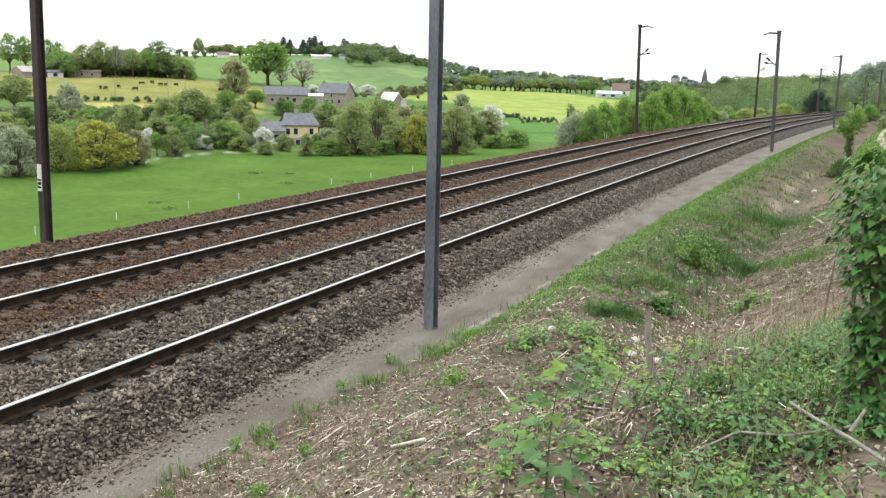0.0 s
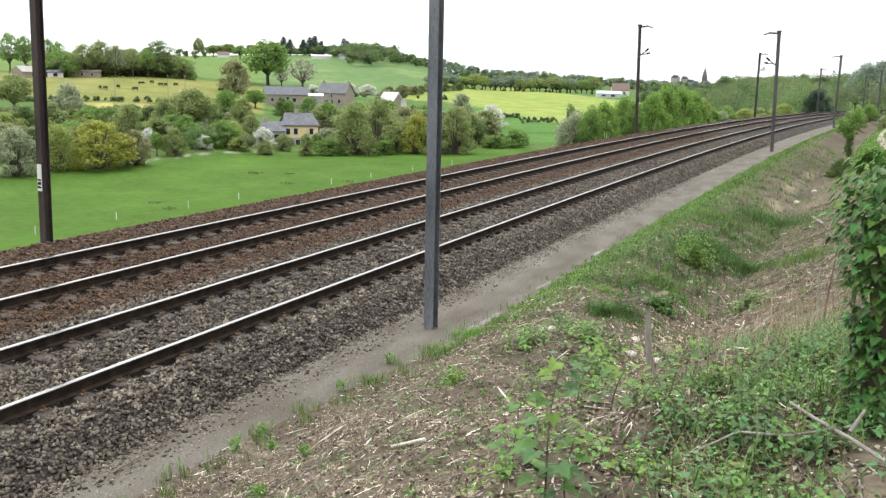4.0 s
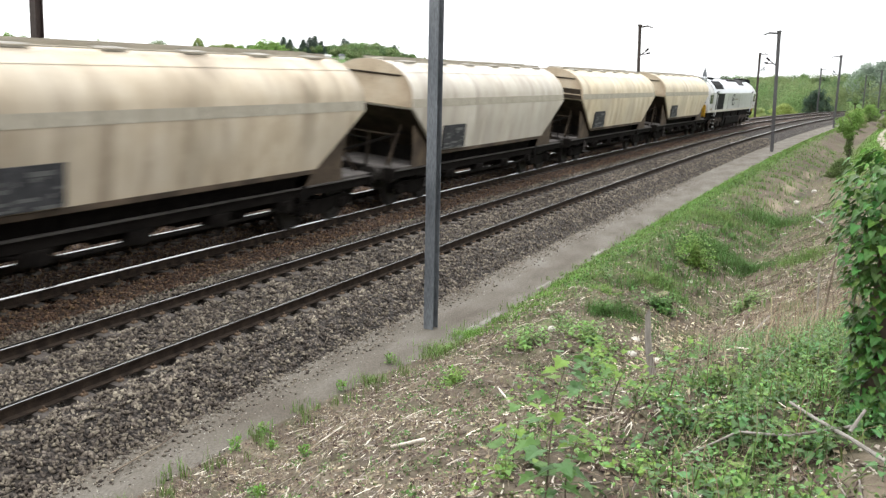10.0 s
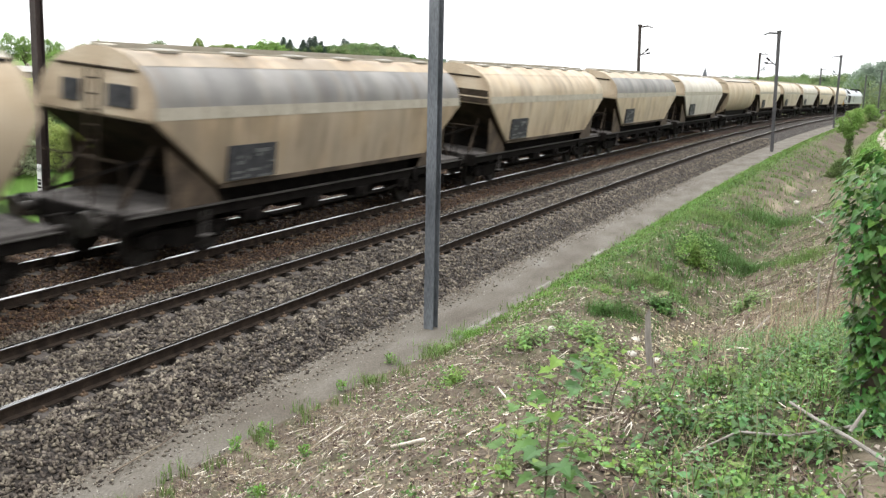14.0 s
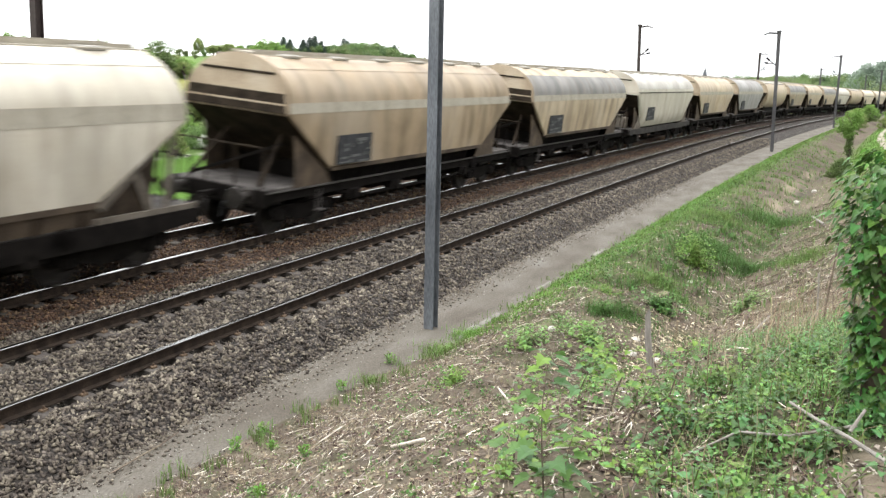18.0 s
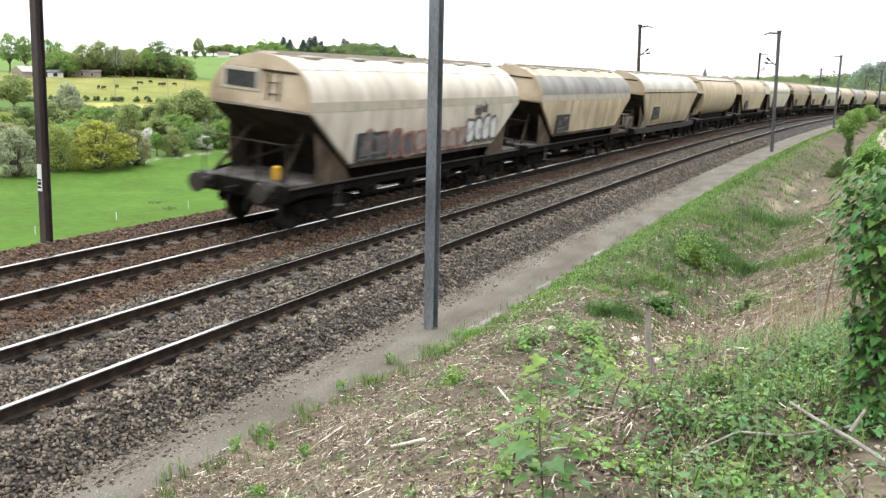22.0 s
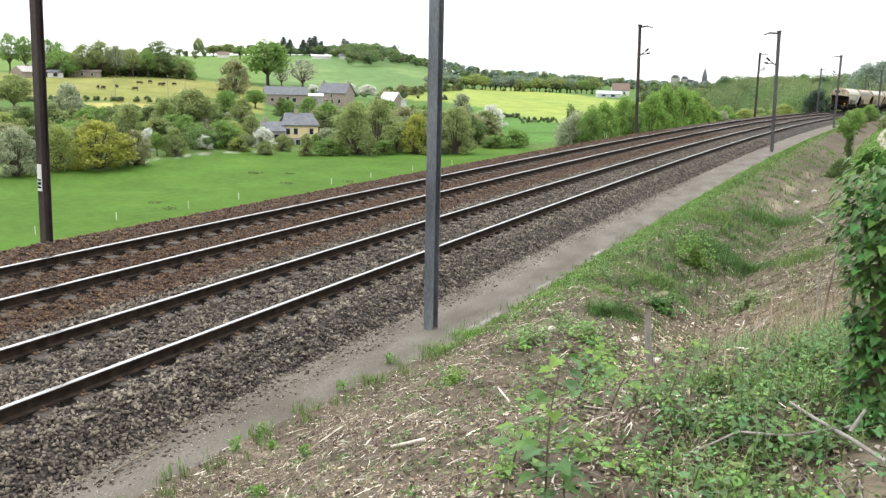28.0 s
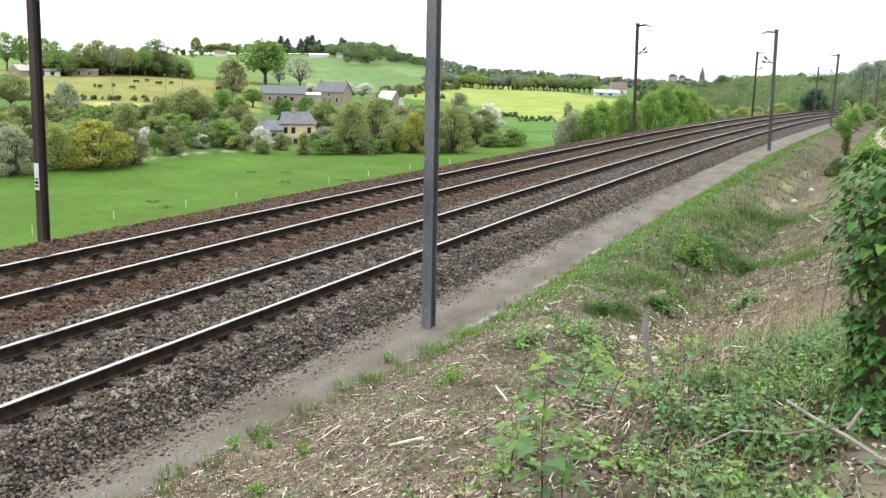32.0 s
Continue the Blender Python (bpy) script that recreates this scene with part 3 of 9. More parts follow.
def stones(name, material, label, s0, s1, o0, o1, count, size, seed):
    """Loose ballast stones lying on the bed: squashed, turned eight-sided lumps."""
    rng = np.random.default_rng(seed)
    # denser near the camera
    u = rng.random(count)
    s = s0 + (s1 - s0) * u ** 2.0
    o = rng.uniform(o0, o1, count)
    keep = np.ones(count, bool)
    for c in (0.0, 1.5, 3.623, 5.123):
        keep &= abs(o - c) > 0.1
    s, o = s[keep], o[keep]
    n = len(s)
    base = track(s, o, bed_height(o) + 0.008)
    base[:, 2] += 0.025 * wave(s, o, 0.55, 1.0)
    oc = np.array([(1, 0, -0.3), (-0.5, 0.9, -0.2), (-0.6, -0.8, -0.3), (0.45, 0.25, 0.8), (-0.4, -0.1, 0.75)], float)
    tri = np.array([(0, 1, 3), (1, 4, 3), (1, 2, 4), (2, 0, 4), (0, 3, 4), (0, 2, 1)])
    sc = size * rng.uniform(0.55, 1.35, (n, 1)) * rng.uniform(0.6, 1.2, (n, 3))
    q = rng.normal(size=(n, 4))
    q /= np.linalg.norm(q, axis=1, keepdims=True)
    w, x, y, z = q.T
    rot = np.stack([1 - 2 * (y * y + z * z), 2 * (x * y - w * z), 2 * (x * z + w * y), 2 * (x * y + w * z), 1 - 2 * (x * x + z * z),
                    2 * (y * z - w * x), 2 * (x * z - w * y), 2 * (y * z + w * x), 1 - 2 * (x * x + y * y)], -1).reshape(n, 3, 3)
    v = np.einsum("nij,nkj->nki", rot, oc[None] * sc[:, None, :] * rng.uniform(0.75, 1.2, (n, 5, 1))) + base[:, None, :]
    f = (tri[None] + 5 * np.arange(n)[:, None, None]).reshape(-1, 3)
    tagged(new(name, raw_mesh(name, v.reshape(-1, 3), f, material)), label, "ballast stones", kind="stuff")


stones("ballast_stones", M_STONE_GREY, "loose dark grey crushed stones beside the nearer track", 3.5, 70, -1.7, 2.6, 64000, 0.04, 11)
stones("ballast_stones", M_STONE_RUST, "loose rust-stained crushed stones round the farther track", 5.5, 70, 2.5, 8.5, 48000, 0.036, 12)

stones("ballast_stones", M_STONE_GREY, "loose grey crushed stones behind the viewpoint", 3.6, -16, -1.62, 2.6, 6000, 0.04, 13)
stones("ballast_stones", M_STONE_RUST, "loose rusty crushed stones behind the viewpoint", 5.6, -16, 2.5, 8.5, 6000, 0.042, 14)

# ---- rails and sleepers ----
RAIL_PROFILE = ((-0.07, -0.172), (0.07, -0.172), (0.07, -0.158), (0.012, -0.14), (0.009, -0.05), (0.034, -0.04), (0.036, -0.008),
                (0.03, -0.003), (-0.03, -0.003), (-0.036, -0.008), (-0.034, -0.04), (-0.009, -0.05), (-0.012, -0.14), (-0.07, -0.158))
S_RAIL = np.concatenate([np.arange(-560, 0, 20.0), np.arange(0, 140, 2.0), np.arange(140, 740, 5.0)])


def rail(parent, off, z):
    rings = []
    for s in S_RAIL:
        rings.append([tuple(track(s, off - x, z + h)) for x, h in RAIL_PROFILE])
    part("rail", Shape().loft(rings), M_RAIL, parent, "rust-brown steel rail")
    head = [[tuple(track(s, off - x, z + h)) for x, h in ((-0.035, -0.006), (0.035, -0.006), (0.031, 0.0015), (-0.031, 0.0015))] for s in S_RAIL]
    part("rail_head", Shape().loft(head), M_RAIL_TOP, parent, "polished running surface")


def sleeper_block():
    return Shape().loft([[(-0.34, -0.14, -0.2), (0.34, -0.14, -0.2), (0.34, 0.14, -0.2), (-0.34, 0.14, -0.2)],
                         [(-0.33, -0.13, -0.01), (0.33, -0.13, -0.01), (0.33, 0.13, -0.01), (-0.33, 0.13, -0.01)],
                         [(-0.3, -0.1, 0.0), (0.3, -0.1, 0.0), (0.3, 0.1, 0.0), (-0.3, 0.1, 0.0)]]).mesh("sleeper", M_SLEEPER)


def clip_mesh():
    sh = Shape()
    sh.box(-0.14, 0.14, -0.05, 0.05, 0.0, 0.012, 0.004)
    for x in (-0.105, 0.105):
        sh.box(x - 0.03, x + 0.03, -0.05, 0.05, 0.008, 0.03, 0.008)
        sh.tube((x, 0, 0.02), (x, 0, 0.065), 0.014, 0.014, 6)
    return sh.mesh("rail_clip", M_CLIP)


SLEEPER_ME, CLIP_ME = sleeper_block(), clip_mesh()


def build_track(o0, label):
    base = thing("railway_track", label, "railway track", "two parallel railway tracks")
    for o in (o0, o0 + 1.5):
        rail(base, o, float(rail_plane(o)))
    lean = math.atan2(float(rail_plane(o0 + 1.5) - rail_plane(o0)), 1.5)
    far = Shape()
    for k in range(-4, 260):
        s = 7.05 + 0.6 * k
        for o in (o0, o0 + 1.5):
            x, y, z = track(s, o, float(rail_plane(o)) - 0.176)
            m = Matrix.Translation((x, y, z)) @ Matrix.Rotation(-heading(s), 4, "Z") @ Matrix.Rotation(lean, 4, "Y")
            if k < 100:
                ob = new("sleeper", SLEEPER_ME)
                ob.parent = base
                ob.matrix_world = m
                if k < 40:
                    c = new("rail_clip", CLIP_ME)
                    c.parent = base
                    c.matrix_world = m
            else:
                vs = [m @ Vector(p) for p in ((-0.33, -0.13, 0), (0.33, -0.13, 0), (0.33, 0.13, 0), (-0.33, 0.13, 0), (-0.33, -0.13, -0.15), (0.33, -0.13, -0.15), (0.33, 0.13, -0.15), (-0.33, 0.13, -0.15))]
                far.add(vs, [(0, 1, 2, 3), (4, 5, 1, 0), (5, 6, 2, 1), (6, 7, 3, 2), (7, 4, 0, 3)])
    tagged(part("sleeper_rest", far, M_SLEEPER, base), kind="stuff")


build_track(0.0, "nearer railway track with polished rails on concrete sleepers")
build_track(3.623, "farther railway track with rust-stained ballast and sleepers")

# low concrete kerb along the path's outer edge
kerb = thing("kerb", "broken low concrete kerb between path and bank", "kerb", kind="structure")
kerb_rng = random.Random(4)
KERB_ME = Shape().box(-0.07, 0.07, -0.48, 0.48, -0.25, 0.0, 0.015).mesh("kerb_stone", M_KERB)
for k in (0, 1, 2, 5, 9):
    s = 12.6 + k * 1.0
    x, y, z = track(s, -2.62 - 0.03 * kerb_rng.random(), -0.49 + kerb_rng.uniform(-0.05, 0.02))
    ob = new("kerb_stone", KERB_ME)
    ob.parent = kerb
    ob.matrix_world = Matrix.Translation((x, y, z)) @ Matrix.Rotation(-heading(s) + kerb_rng.uniform(-0.03, 0.03), 4, "Z") @ Matrix.Rotation(kerb_rng.uniform(-0.06, 0.06), 4, "Y")


# pale dirt track on the plateau above the line
def field_track():
    pts = [(44.0, 9.6), (52.0, 8.85), (62.0, 8.35), (74.0, 8.1), (88.0, 8.5), (104.0, 10.2), (118.0, 13.5)]
    rows = []
    for k in range(61):
        q = 44.0 + 74.0 * k / 60
        mid_r = float(np.interp(q, [p[0] for p in pts], [p[1] for p in pts]))
        row = []
        for j in range(5):
            x, y, _ = track(q, -mid_r - (j - 2) * 0.1 - 0.05 * math.sin(1.7 * q))
            row.append((float(x), float(y), ground_z(float(x), float(y)) + 0.07 - 0.02 * abs(j - 2)))
        rows.append(row)
    v = [p for row in rows for p in row]
    f = [(i * 5 + j, i * 5 + j + 1, i * 5 + j + 6, i * 5 + j + 5) for i in range(60) for j in range(4)]
    tagged(new("field_path", raw_mesh("field_path", v, f, M_DIRT, True)), "pale trodden dirt path across the plateau", "path", kind="structure")


M_DIRT = mat("pale dirt", [(0.1608, 0.134, 0.1005), (0.2412, 0.2144, 0.1742)], 2, 0.95, 0.4, 30)
field_track()
# ---- overhead line masts: two channels on a footing, with short brackets ----


def mast(name, s, off, z, height, material, label, facing, lean=(0.0, 0.0), wide=0.25, arms=True, plate=False):
    x, y, gz = track(s, off, z)
    base = thing(name, label, "mast", "masts along the line")
    base.matrix_world = Matrix.Translation((x, y, gz)) @ Matrix.Rotation(-heading(s), 4, "Z") @ Matrix.Rotation(radians(lean[0]), 4, "Y") @ Matrix.Rotation(radians(lean[1]), 4, "X")
    h = wide / 2
    # H section: two flanges and the web between them
    part("flange", Shape().box(-h, h, -0.1, -0.084, -0.35, height, 0.004), material, base)
    part("flange", Shape().box(-h, h, 0.084, 0.1, -0.35, height, 0.004), material, base)
    web = Shape().box(-h * 0.14, h * 0.14, -0.084, 0.084, 0, height)
    part("web", web, material, base)
    part("footing", Shape().box(-0.2, 0.2, -0.2, 0.2, -0.8, -0.075 if plate else -0.3, 0.03), M_KERB, base, "grey concrete footing")
    if wide > 0.2:
        part("band", Shape().box(-h - 0.012, h + 0.012, -0.11, 0.11, 3.22, 3.27, 0.005), material, base, "clamp band")
    part("base_plate", Shape().box(-h - 0.05, h + 0.05, -0.15, 0.15, -0.06, -0.03, 0.005), material, base)
    if arms:
        f = facing
        part("top_bracket", Shape().bar((0, 0, height - 0.08), (f * 0.62, 0, height - 0.02), 0.07, 0.1).bar((f * 0.5, 0, height - 0.02), (f * 0.92, 0, height - 0.14), 0.06, 0.07), material, base)
        part("cap", Shape().box(-h - 0.03, h + 0.03, -0.15, 0.15, height, height + 0.1, 0.01), material, base)
        part("arm", Shape().tube((f * h, 0, height - 2.0), (f * 0.52, 0, height - 1.68), 0.035, 0.03, 6).tube((f * h, 0, height - 1.95), (f * 0.62, 0, height - 1.88), 0.03, 0.03, 6), material, base)
        part("insulator", Shape().tube((f * 0.46, 0, height - 1.72), (f * 0.66, 0, height - 1.54), 0.06, 0.06, 8).tube((f * 0.56, 0, height - 1.89), (f * 0.76, 0, height - 1.83), 0.06, 0.06, 8), M_DARK, base, "dark insulator")
    if plate:
        p = part("number_plate", Shape().box(-h + 0.02, h - 0.02, -0.117, -0.104, 1.08, 1.64, 0.004), M_WHITE, base, "white enamel plate with small grey bars")
        for i, (za, zb) in enumerate(((1.14, 1.18), (1.21, 1.27), (1.3, 1.33))):
            part("plate_bar", Shape().box(-0.045, 0.045, -0.122, -0.1175, za, zb), M_BLACK if i else M_DARK, p)
    return base


mast("catenary_mast", 13.5, -2.0, -0.56, 8.2, M_MAST, "weathered grey steel mast beside the service path", -1, (-0.1, 0.0), 0.18)
mast("catenary_mast", 61.0, -2.2, -0.55, 7.45, M_MAST_FAR, "grey steel mast with short brackets at its top", -1, (-1.6, 0.0), 0.19)
mast("catenary_mast", 106.3, -2.2, -0.4, 7.4, M_MAST_FAR, "grey steel mast with short brackets at its top", -1, (0.2, 0.0), 0.22)
mast("catenary_mast", 161.0, -2.2, -0.5, 7.5, M_MAST_FAR, "grey steel mast half hidden by trees", -1, (0.0, 0.0), 0.22)
mast("catenary_mast", 13.3, 7.0, 0.13, 7.6, M_MAST_BROWN, "brown steel mast with a white number plate", 1, (1.5, 0.0), 0.165, True, True)
mast("catenary_mast", 63.5, 7.3, -0.1, 7.55, M_MAST_BROWN, "brown steel mast with short brackets at its top", 1, (-1.5, 0.0), 0.17)
mast("catenary_mast", 113.5, 7.3, -0.1, 7.55, M_MAST_BROWN, "brown steel mast with short brackets at its top", 1, (-0.2, 0.0), 0.22)
mast("catenary_mast", 164.0, 7.3, -0.1, 7.3, M_MAST_FAR, "pale steel mast by the dark bushes", 1, (0.0, 0.0), 0.22)
mast("catenary_mast", 214.0, 7.3, -0.1, 7.5, M_MAST_FAR, "pale steel mast before the wood", 1, (0.0, 0.0), 0.24)
# ---- the train: an engine and twenty-two grain hoppers; local y forward, x right, z up from the rail ----
TRAIN = []


def paint(name, cols, seed, rough=0.6, streak=0.55, rib=0.3):
    """Weathered vehicle paint: dust, vertical run-off streaks and blotches."""
    m = mat(name, cols, 1.1, rough, 0.08, 30, fine=0.06)
    n, l = m.node_tree.nodes, m.node_tree.links
    hsv = [x for x in n if x.type == "HUE_SAT"][0]
    bsdf = n["Principled BSDF"]
    co = n.new("ShaderNodeTexCoord")
    mp = n.new("ShaderNodeMapping")
    mp.inputs["Scale"].default_value = (0.5, 1.5, 0.3)
    mp.inputs["Location"].default_value = (seed * 3.7, seed * 1.9, seed * 0.6)
    st = n.new("ShaderNodeTexNoise")
    st.inputs["Scale"].default_value, st.inputs["Detail"].default_value = 1.0, 5
    ramp = n.new("ShaderNodeValToRGB")
    ramp.color_ramp.elements[0].position, ramp.color_ramp.elements[1].position = 0.47, 0.64
    ramp.color_ramp.elements[0].color, ramp.color_ramp.elements[1].color = (0, 0, 0, 1), (streak, streak, streak, 1)
    mx = n.new("ShaderNodeMixRGB")
    mx.inputs[2].default_value = (*[c * 0.55 for c in cols[0]], 1)
    l.new(co.outputs["Object"], mp.inputs["Vector"])
    l.new(mp.outputs[0], st.inputs["Vector"])
    l.new(st.outputs["Fac"], ramp.inputs[0])
    l.new(ramp.outputs[0], mx.inputs[0])
    l.new(hsv.outputs[0], mx.inputs[1])
    mp2 = n.new("ShaderNodeMapping")
    mp2.inputs["Scale"].default_value = (0.6, 4.5, 0.7)
    mp2.inputs["Location"].default_value = (seed * 1.3, seed * 5.1, seed * 2.2)
    st2 = n.new("ShaderNodeTexNoise")
    st2.inputs["Scale"].default_value, st2.inputs["Detail"].default_value = 1.0, 6
    ramp2 = n.new("ShaderNodeValToRGB")
    ramp2.color_ramp.elements[0].position, ramp2.color_ramp.elements[1].position = 0.54, 0.74
    ramp2.color_ramp.elements[0].color, ramp2.color_ramp.elements[1].color = (0, 0, 0, 1), (0.32, 0.32, 0.32, 1)
    mx2 = n.new("ShaderNodeMixRGB")
    mx2.inputs[2].default_value = (0.13, 0.1, 0.075, 1)
    l.new(co.outputs["Object"], mp2.inputs["Vector"])
    l.new(mp2.outputs[0], st2.inputs["Vector"])
    l.new(st2.outputs["Fac"], ramp2.inputs[0])
    l.new(ramp2.outputs[0], mx2.inputs[0])
    l.new(mx.outputs[0], mx2.inputs[1])
    # grey dust lies in patches
    st3 = n.new("ShaderNodeTexNoise")
    st3.inputs["Scale"].default_value, st3.inputs["Detail"].default_value = 0.45, 5
    mp3 = n.new("ShaderNodeMapping")
    mp3.inputs["Location"].default_value = (seed * 7.3, seed * 2.9, seed * 4.1)
    ramp3 = n.new("ShaderNodeValToRGB")
    ramp3.color_ramp.elements[0].position, ramp3.color_ramp.elements[1].position = 0.42, 0.65
    ramp3.color_ramp.elements[0].color, ramp3.color_ramp.elements[1].color = (0, 0, 0, 1), (0.6, 0.6, 0.6, 1)
    mx3 = n.new("ShaderNodeMixRGB")
    mx3.inputs[2].default_value = (*[0.55 * c + 0.45 * g for c, g in zip(cols[1], (0.2412, 0.2278, 0.201))], 1)
    l.new(co.outputs["Object"], mp3.inputs["Vector"])
    l.new(mp3.outputs[0], st3.inputs["Vector"])
    l.new(st3.outputs["Fac"], ramp3.inputs[0])
    l.new(ramp3.outputs[0], mx3.inputs[0])
    l.new(mx2.outputs[0], mx3.inputs[1])
    # grime gathers over the stiffening ribs, about a metre apart
    ribs = n.new("ShaderNodeTexWave")
    ribs.bands_direction = "Y"
    ribs.inputs["Scale"].default_value, ribs.inputs["Distortion"].default_value = 0.33, 2.2
    ribs.inputs["Detail"].default_value, ribs.inputs["Detail Scale"].default_value = 3.0, 1.4
    ribs.inputs["Phase Offset"].default_value = seed
    patch = n.new("ShaderNodeTexNoise")
    patch.inputs["Scale"].default_value, patch.inputs["Detail"].default_value = 0.6, 4
    patch_map = n.new("ShaderNodeMapping")
    patch_map.inputs["Location"].default_value = (seed * 2.1, seed * 4.7, seed * 1.1)
    patch_map.inputs["Scale"].default_value = (1, 0.7, 1.6)
    patch_ramp = n.new("ShaderNodeMapRange")
    patch_ramp.inputs["From Min"].default_value, patch_ramp.inputs["From Max"].default_value = 0.42, 0.66
    patch_ramp.inputs["To Max"].default_value = rib
    rib_ramp = n.new("ShaderNodeMapRange")
    rib_ramp.inputs["From Min"].default_value, rib_ramp.inputs["From Max"].default_value = 0.62, 1.0
    both = n.new("ShaderNodeMath")
    both.operation = "MULTIPLY"
    mx4 = n.new("ShaderNodeMixRGB")
    mx4.inputs[2].default_value = (0.142, 0.106, 0.073, 1)
    l.new(co.outputs["Object"], ribs.inputs["Vector"])
    l.new(co.outputs["Object"], patch_map.inputs["Vector"])
    l.new(patch_map.outputs[0], patch.inputs["Vector"])
    l.new(patch.outputs["Fac"], patch_ramp.inputs["Value"])
    l.new(ribs.outputs["Fac"], rib_ramp.inputs["Value"])
    l.new(patch_ramp.outputs[0], both.inputs[0])
    l.new(rib_ramp.outputs[0], both.inputs[1])
    l.new(both.outputs[0], mx4.inputs[0])
    l.new(mx3.outputs[0], mx4.inputs[1])
    l.new(mx4.outputs[0], bsdf.inputs["Base Color"])
    first = [x for x in n if x.type == "TEX_NOISE"][0]
    first.noise_dimensions = "4D"
    first.inputs["W"].default_value = seed * 2.3
    return m


def bogie(parent, y, frame_label="grimy two-axle bogie", wb=1.8, r=0.46, axles=2):
    n = axles
    ys = [y + (i - (n - 1) / 2) * wb for i in range(n)]
    fr = Shape()
    for sx in (-1, 1):
        x = sx * 1.02
        fr.prism([(ys[0] - 0.42, 0.5), (ys[0] + 0.3, 0.42), (y - 0.3, 0.3), (y + 0.3, 0.3), (ys[-1] - 0.3, 0.42), (ys[-1] + 0.42, 0.5), (ys[-1] + 0.42, 0.64), (ys[-1], 0.7), (y, 0.66), (ys[0], 0.7), (ys[0] - 0.42, 0.64)], "x", x - 0.05, x + 0.05)
        for yy in ys:
            fr.box(x - 0.09, x + 0.11, yy - 0.17, yy + 0.17, 0.34, 0.6, 0.04)
            for d in (-0.27, 0.27):
                fr.tube((x + sx * 0.02, yy + d, 0.42), (x + sx * 0.02, yy + d, 0.64), 0.075, 0.075, 8)
    fr.box(-0.95, 0.95, y - 0.2, y + 0.2, 0.45, 0.7, 0.03)
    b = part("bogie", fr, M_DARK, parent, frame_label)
    for yy in ys:
        ws = Shape().tube((-0.75, yy, r), (0.75, yy, r), 0.08, 0.08, 8)
        for sx in (-1, 1):
            ws.loft([[(sx * (0.68 + dx), yy + rr * math.cos(a), r + rr * math.sin(a)) for a in [2 * math.pi * k / 24 for k in range(24)]]
                     for dx, rr in ((0.0, r + 0.028), (0.035, r + 0.028), (0.045, r), (0.135, r - 0.004), (0.137, r - 0.06), (0.1, r - 0.07), (0.09, 0.16), (0.14, 0.14))])
        part("wheelset", ws, M_WHEEL, b)
    return b


def buffer_pair(parent, y, sign, z=1.0):
    for sx in (-0.88, 0.88):
        part("buffer", Shape().tube((sx, y, z), (sx, y + sign * 0.42, z), 0.1, 0.085, 12).tube((sx, y + sign * 0.42, z), (sx, y + sign * 0.47, z), 0.24, 0.22, 16)
             .box(sx - 0.16, sx + 0.16, y - 0.03, y + 0.03, z - 0.16, z + 0.16, 0.02), M_BUFFER, parent)
    part("coupler", Shape().box(-0.07, 0.07, min(y, y + sign * 0.5), max(y, y + sign * 0.5), z - 0.1, z + 0.02, 0.02).tube((0, y + sign * 0.4, z - 0.05), (0, y + sign * 0.42, z - 0.4), 0.04, 0.04, 6), M_DARK, parent)
    part("brake_hose", Shape().pipe([(0.35, y, z - 0.15), (0.36, y + sign * 0.2, z - 0.25), (0.37, y + sign * 0.25, z - 0.5)], 0.03), M_BLACK, parent)


def hopper_rings(half, ends):
    """Rings of a hopper body. half: the right half of the section from the bottom's edge up; ends: (y, floor height, inset)."""
    rings = []
    for y, zb, tip in ends:
        right = []
        for x, z in half:
            zz = max(z, zb)
            right.append((x if z >= zb else float(np.interp(zb, [h[1] for h in half], [h[0] for h in half])), zz))
        sgn = 1 if y > 0 else -1
        ring = [(x, y - sgn * tip * max(0, zz - 2.9), zz) for x, zz in right] + [(-x, y - sgn * tip * max(0, zz - 2.9), zz) for x, zz in reversed(right)]
        rings.append(ring)
    return rings


SHOULDER = [(0.05 + 1.375 * math.cos(radians(a)), 2.97 + math.sin(radians(a))) for a in (0, 9, 17.5, 27, 37, 47, 57, 67, 78, 90)]
HALF_A = [(1.36, 1.45), (1.43, 2.2), (1.45, 2.79)] + SHOULDER
HALF_B = [(0.55, 1.2), (0.92, 1.4), (1.2, 1.7), (1.38, 2.1), (1.45, 2.5), (1.46, 2.75), (1.42, 3.1), (1.26, 3.48), (0.95, 3.78), (0.5, 3.94), (0.05, 3.97)]
HALF_C = [(1.26, 1.2), (1.36, 1.4), (1.43, 1.8), (1.45, 2.3), (1.46, 2.98)] + [(x, 3.03 + (z - 2.97) * 0.94) for x, z in SHOULDER]


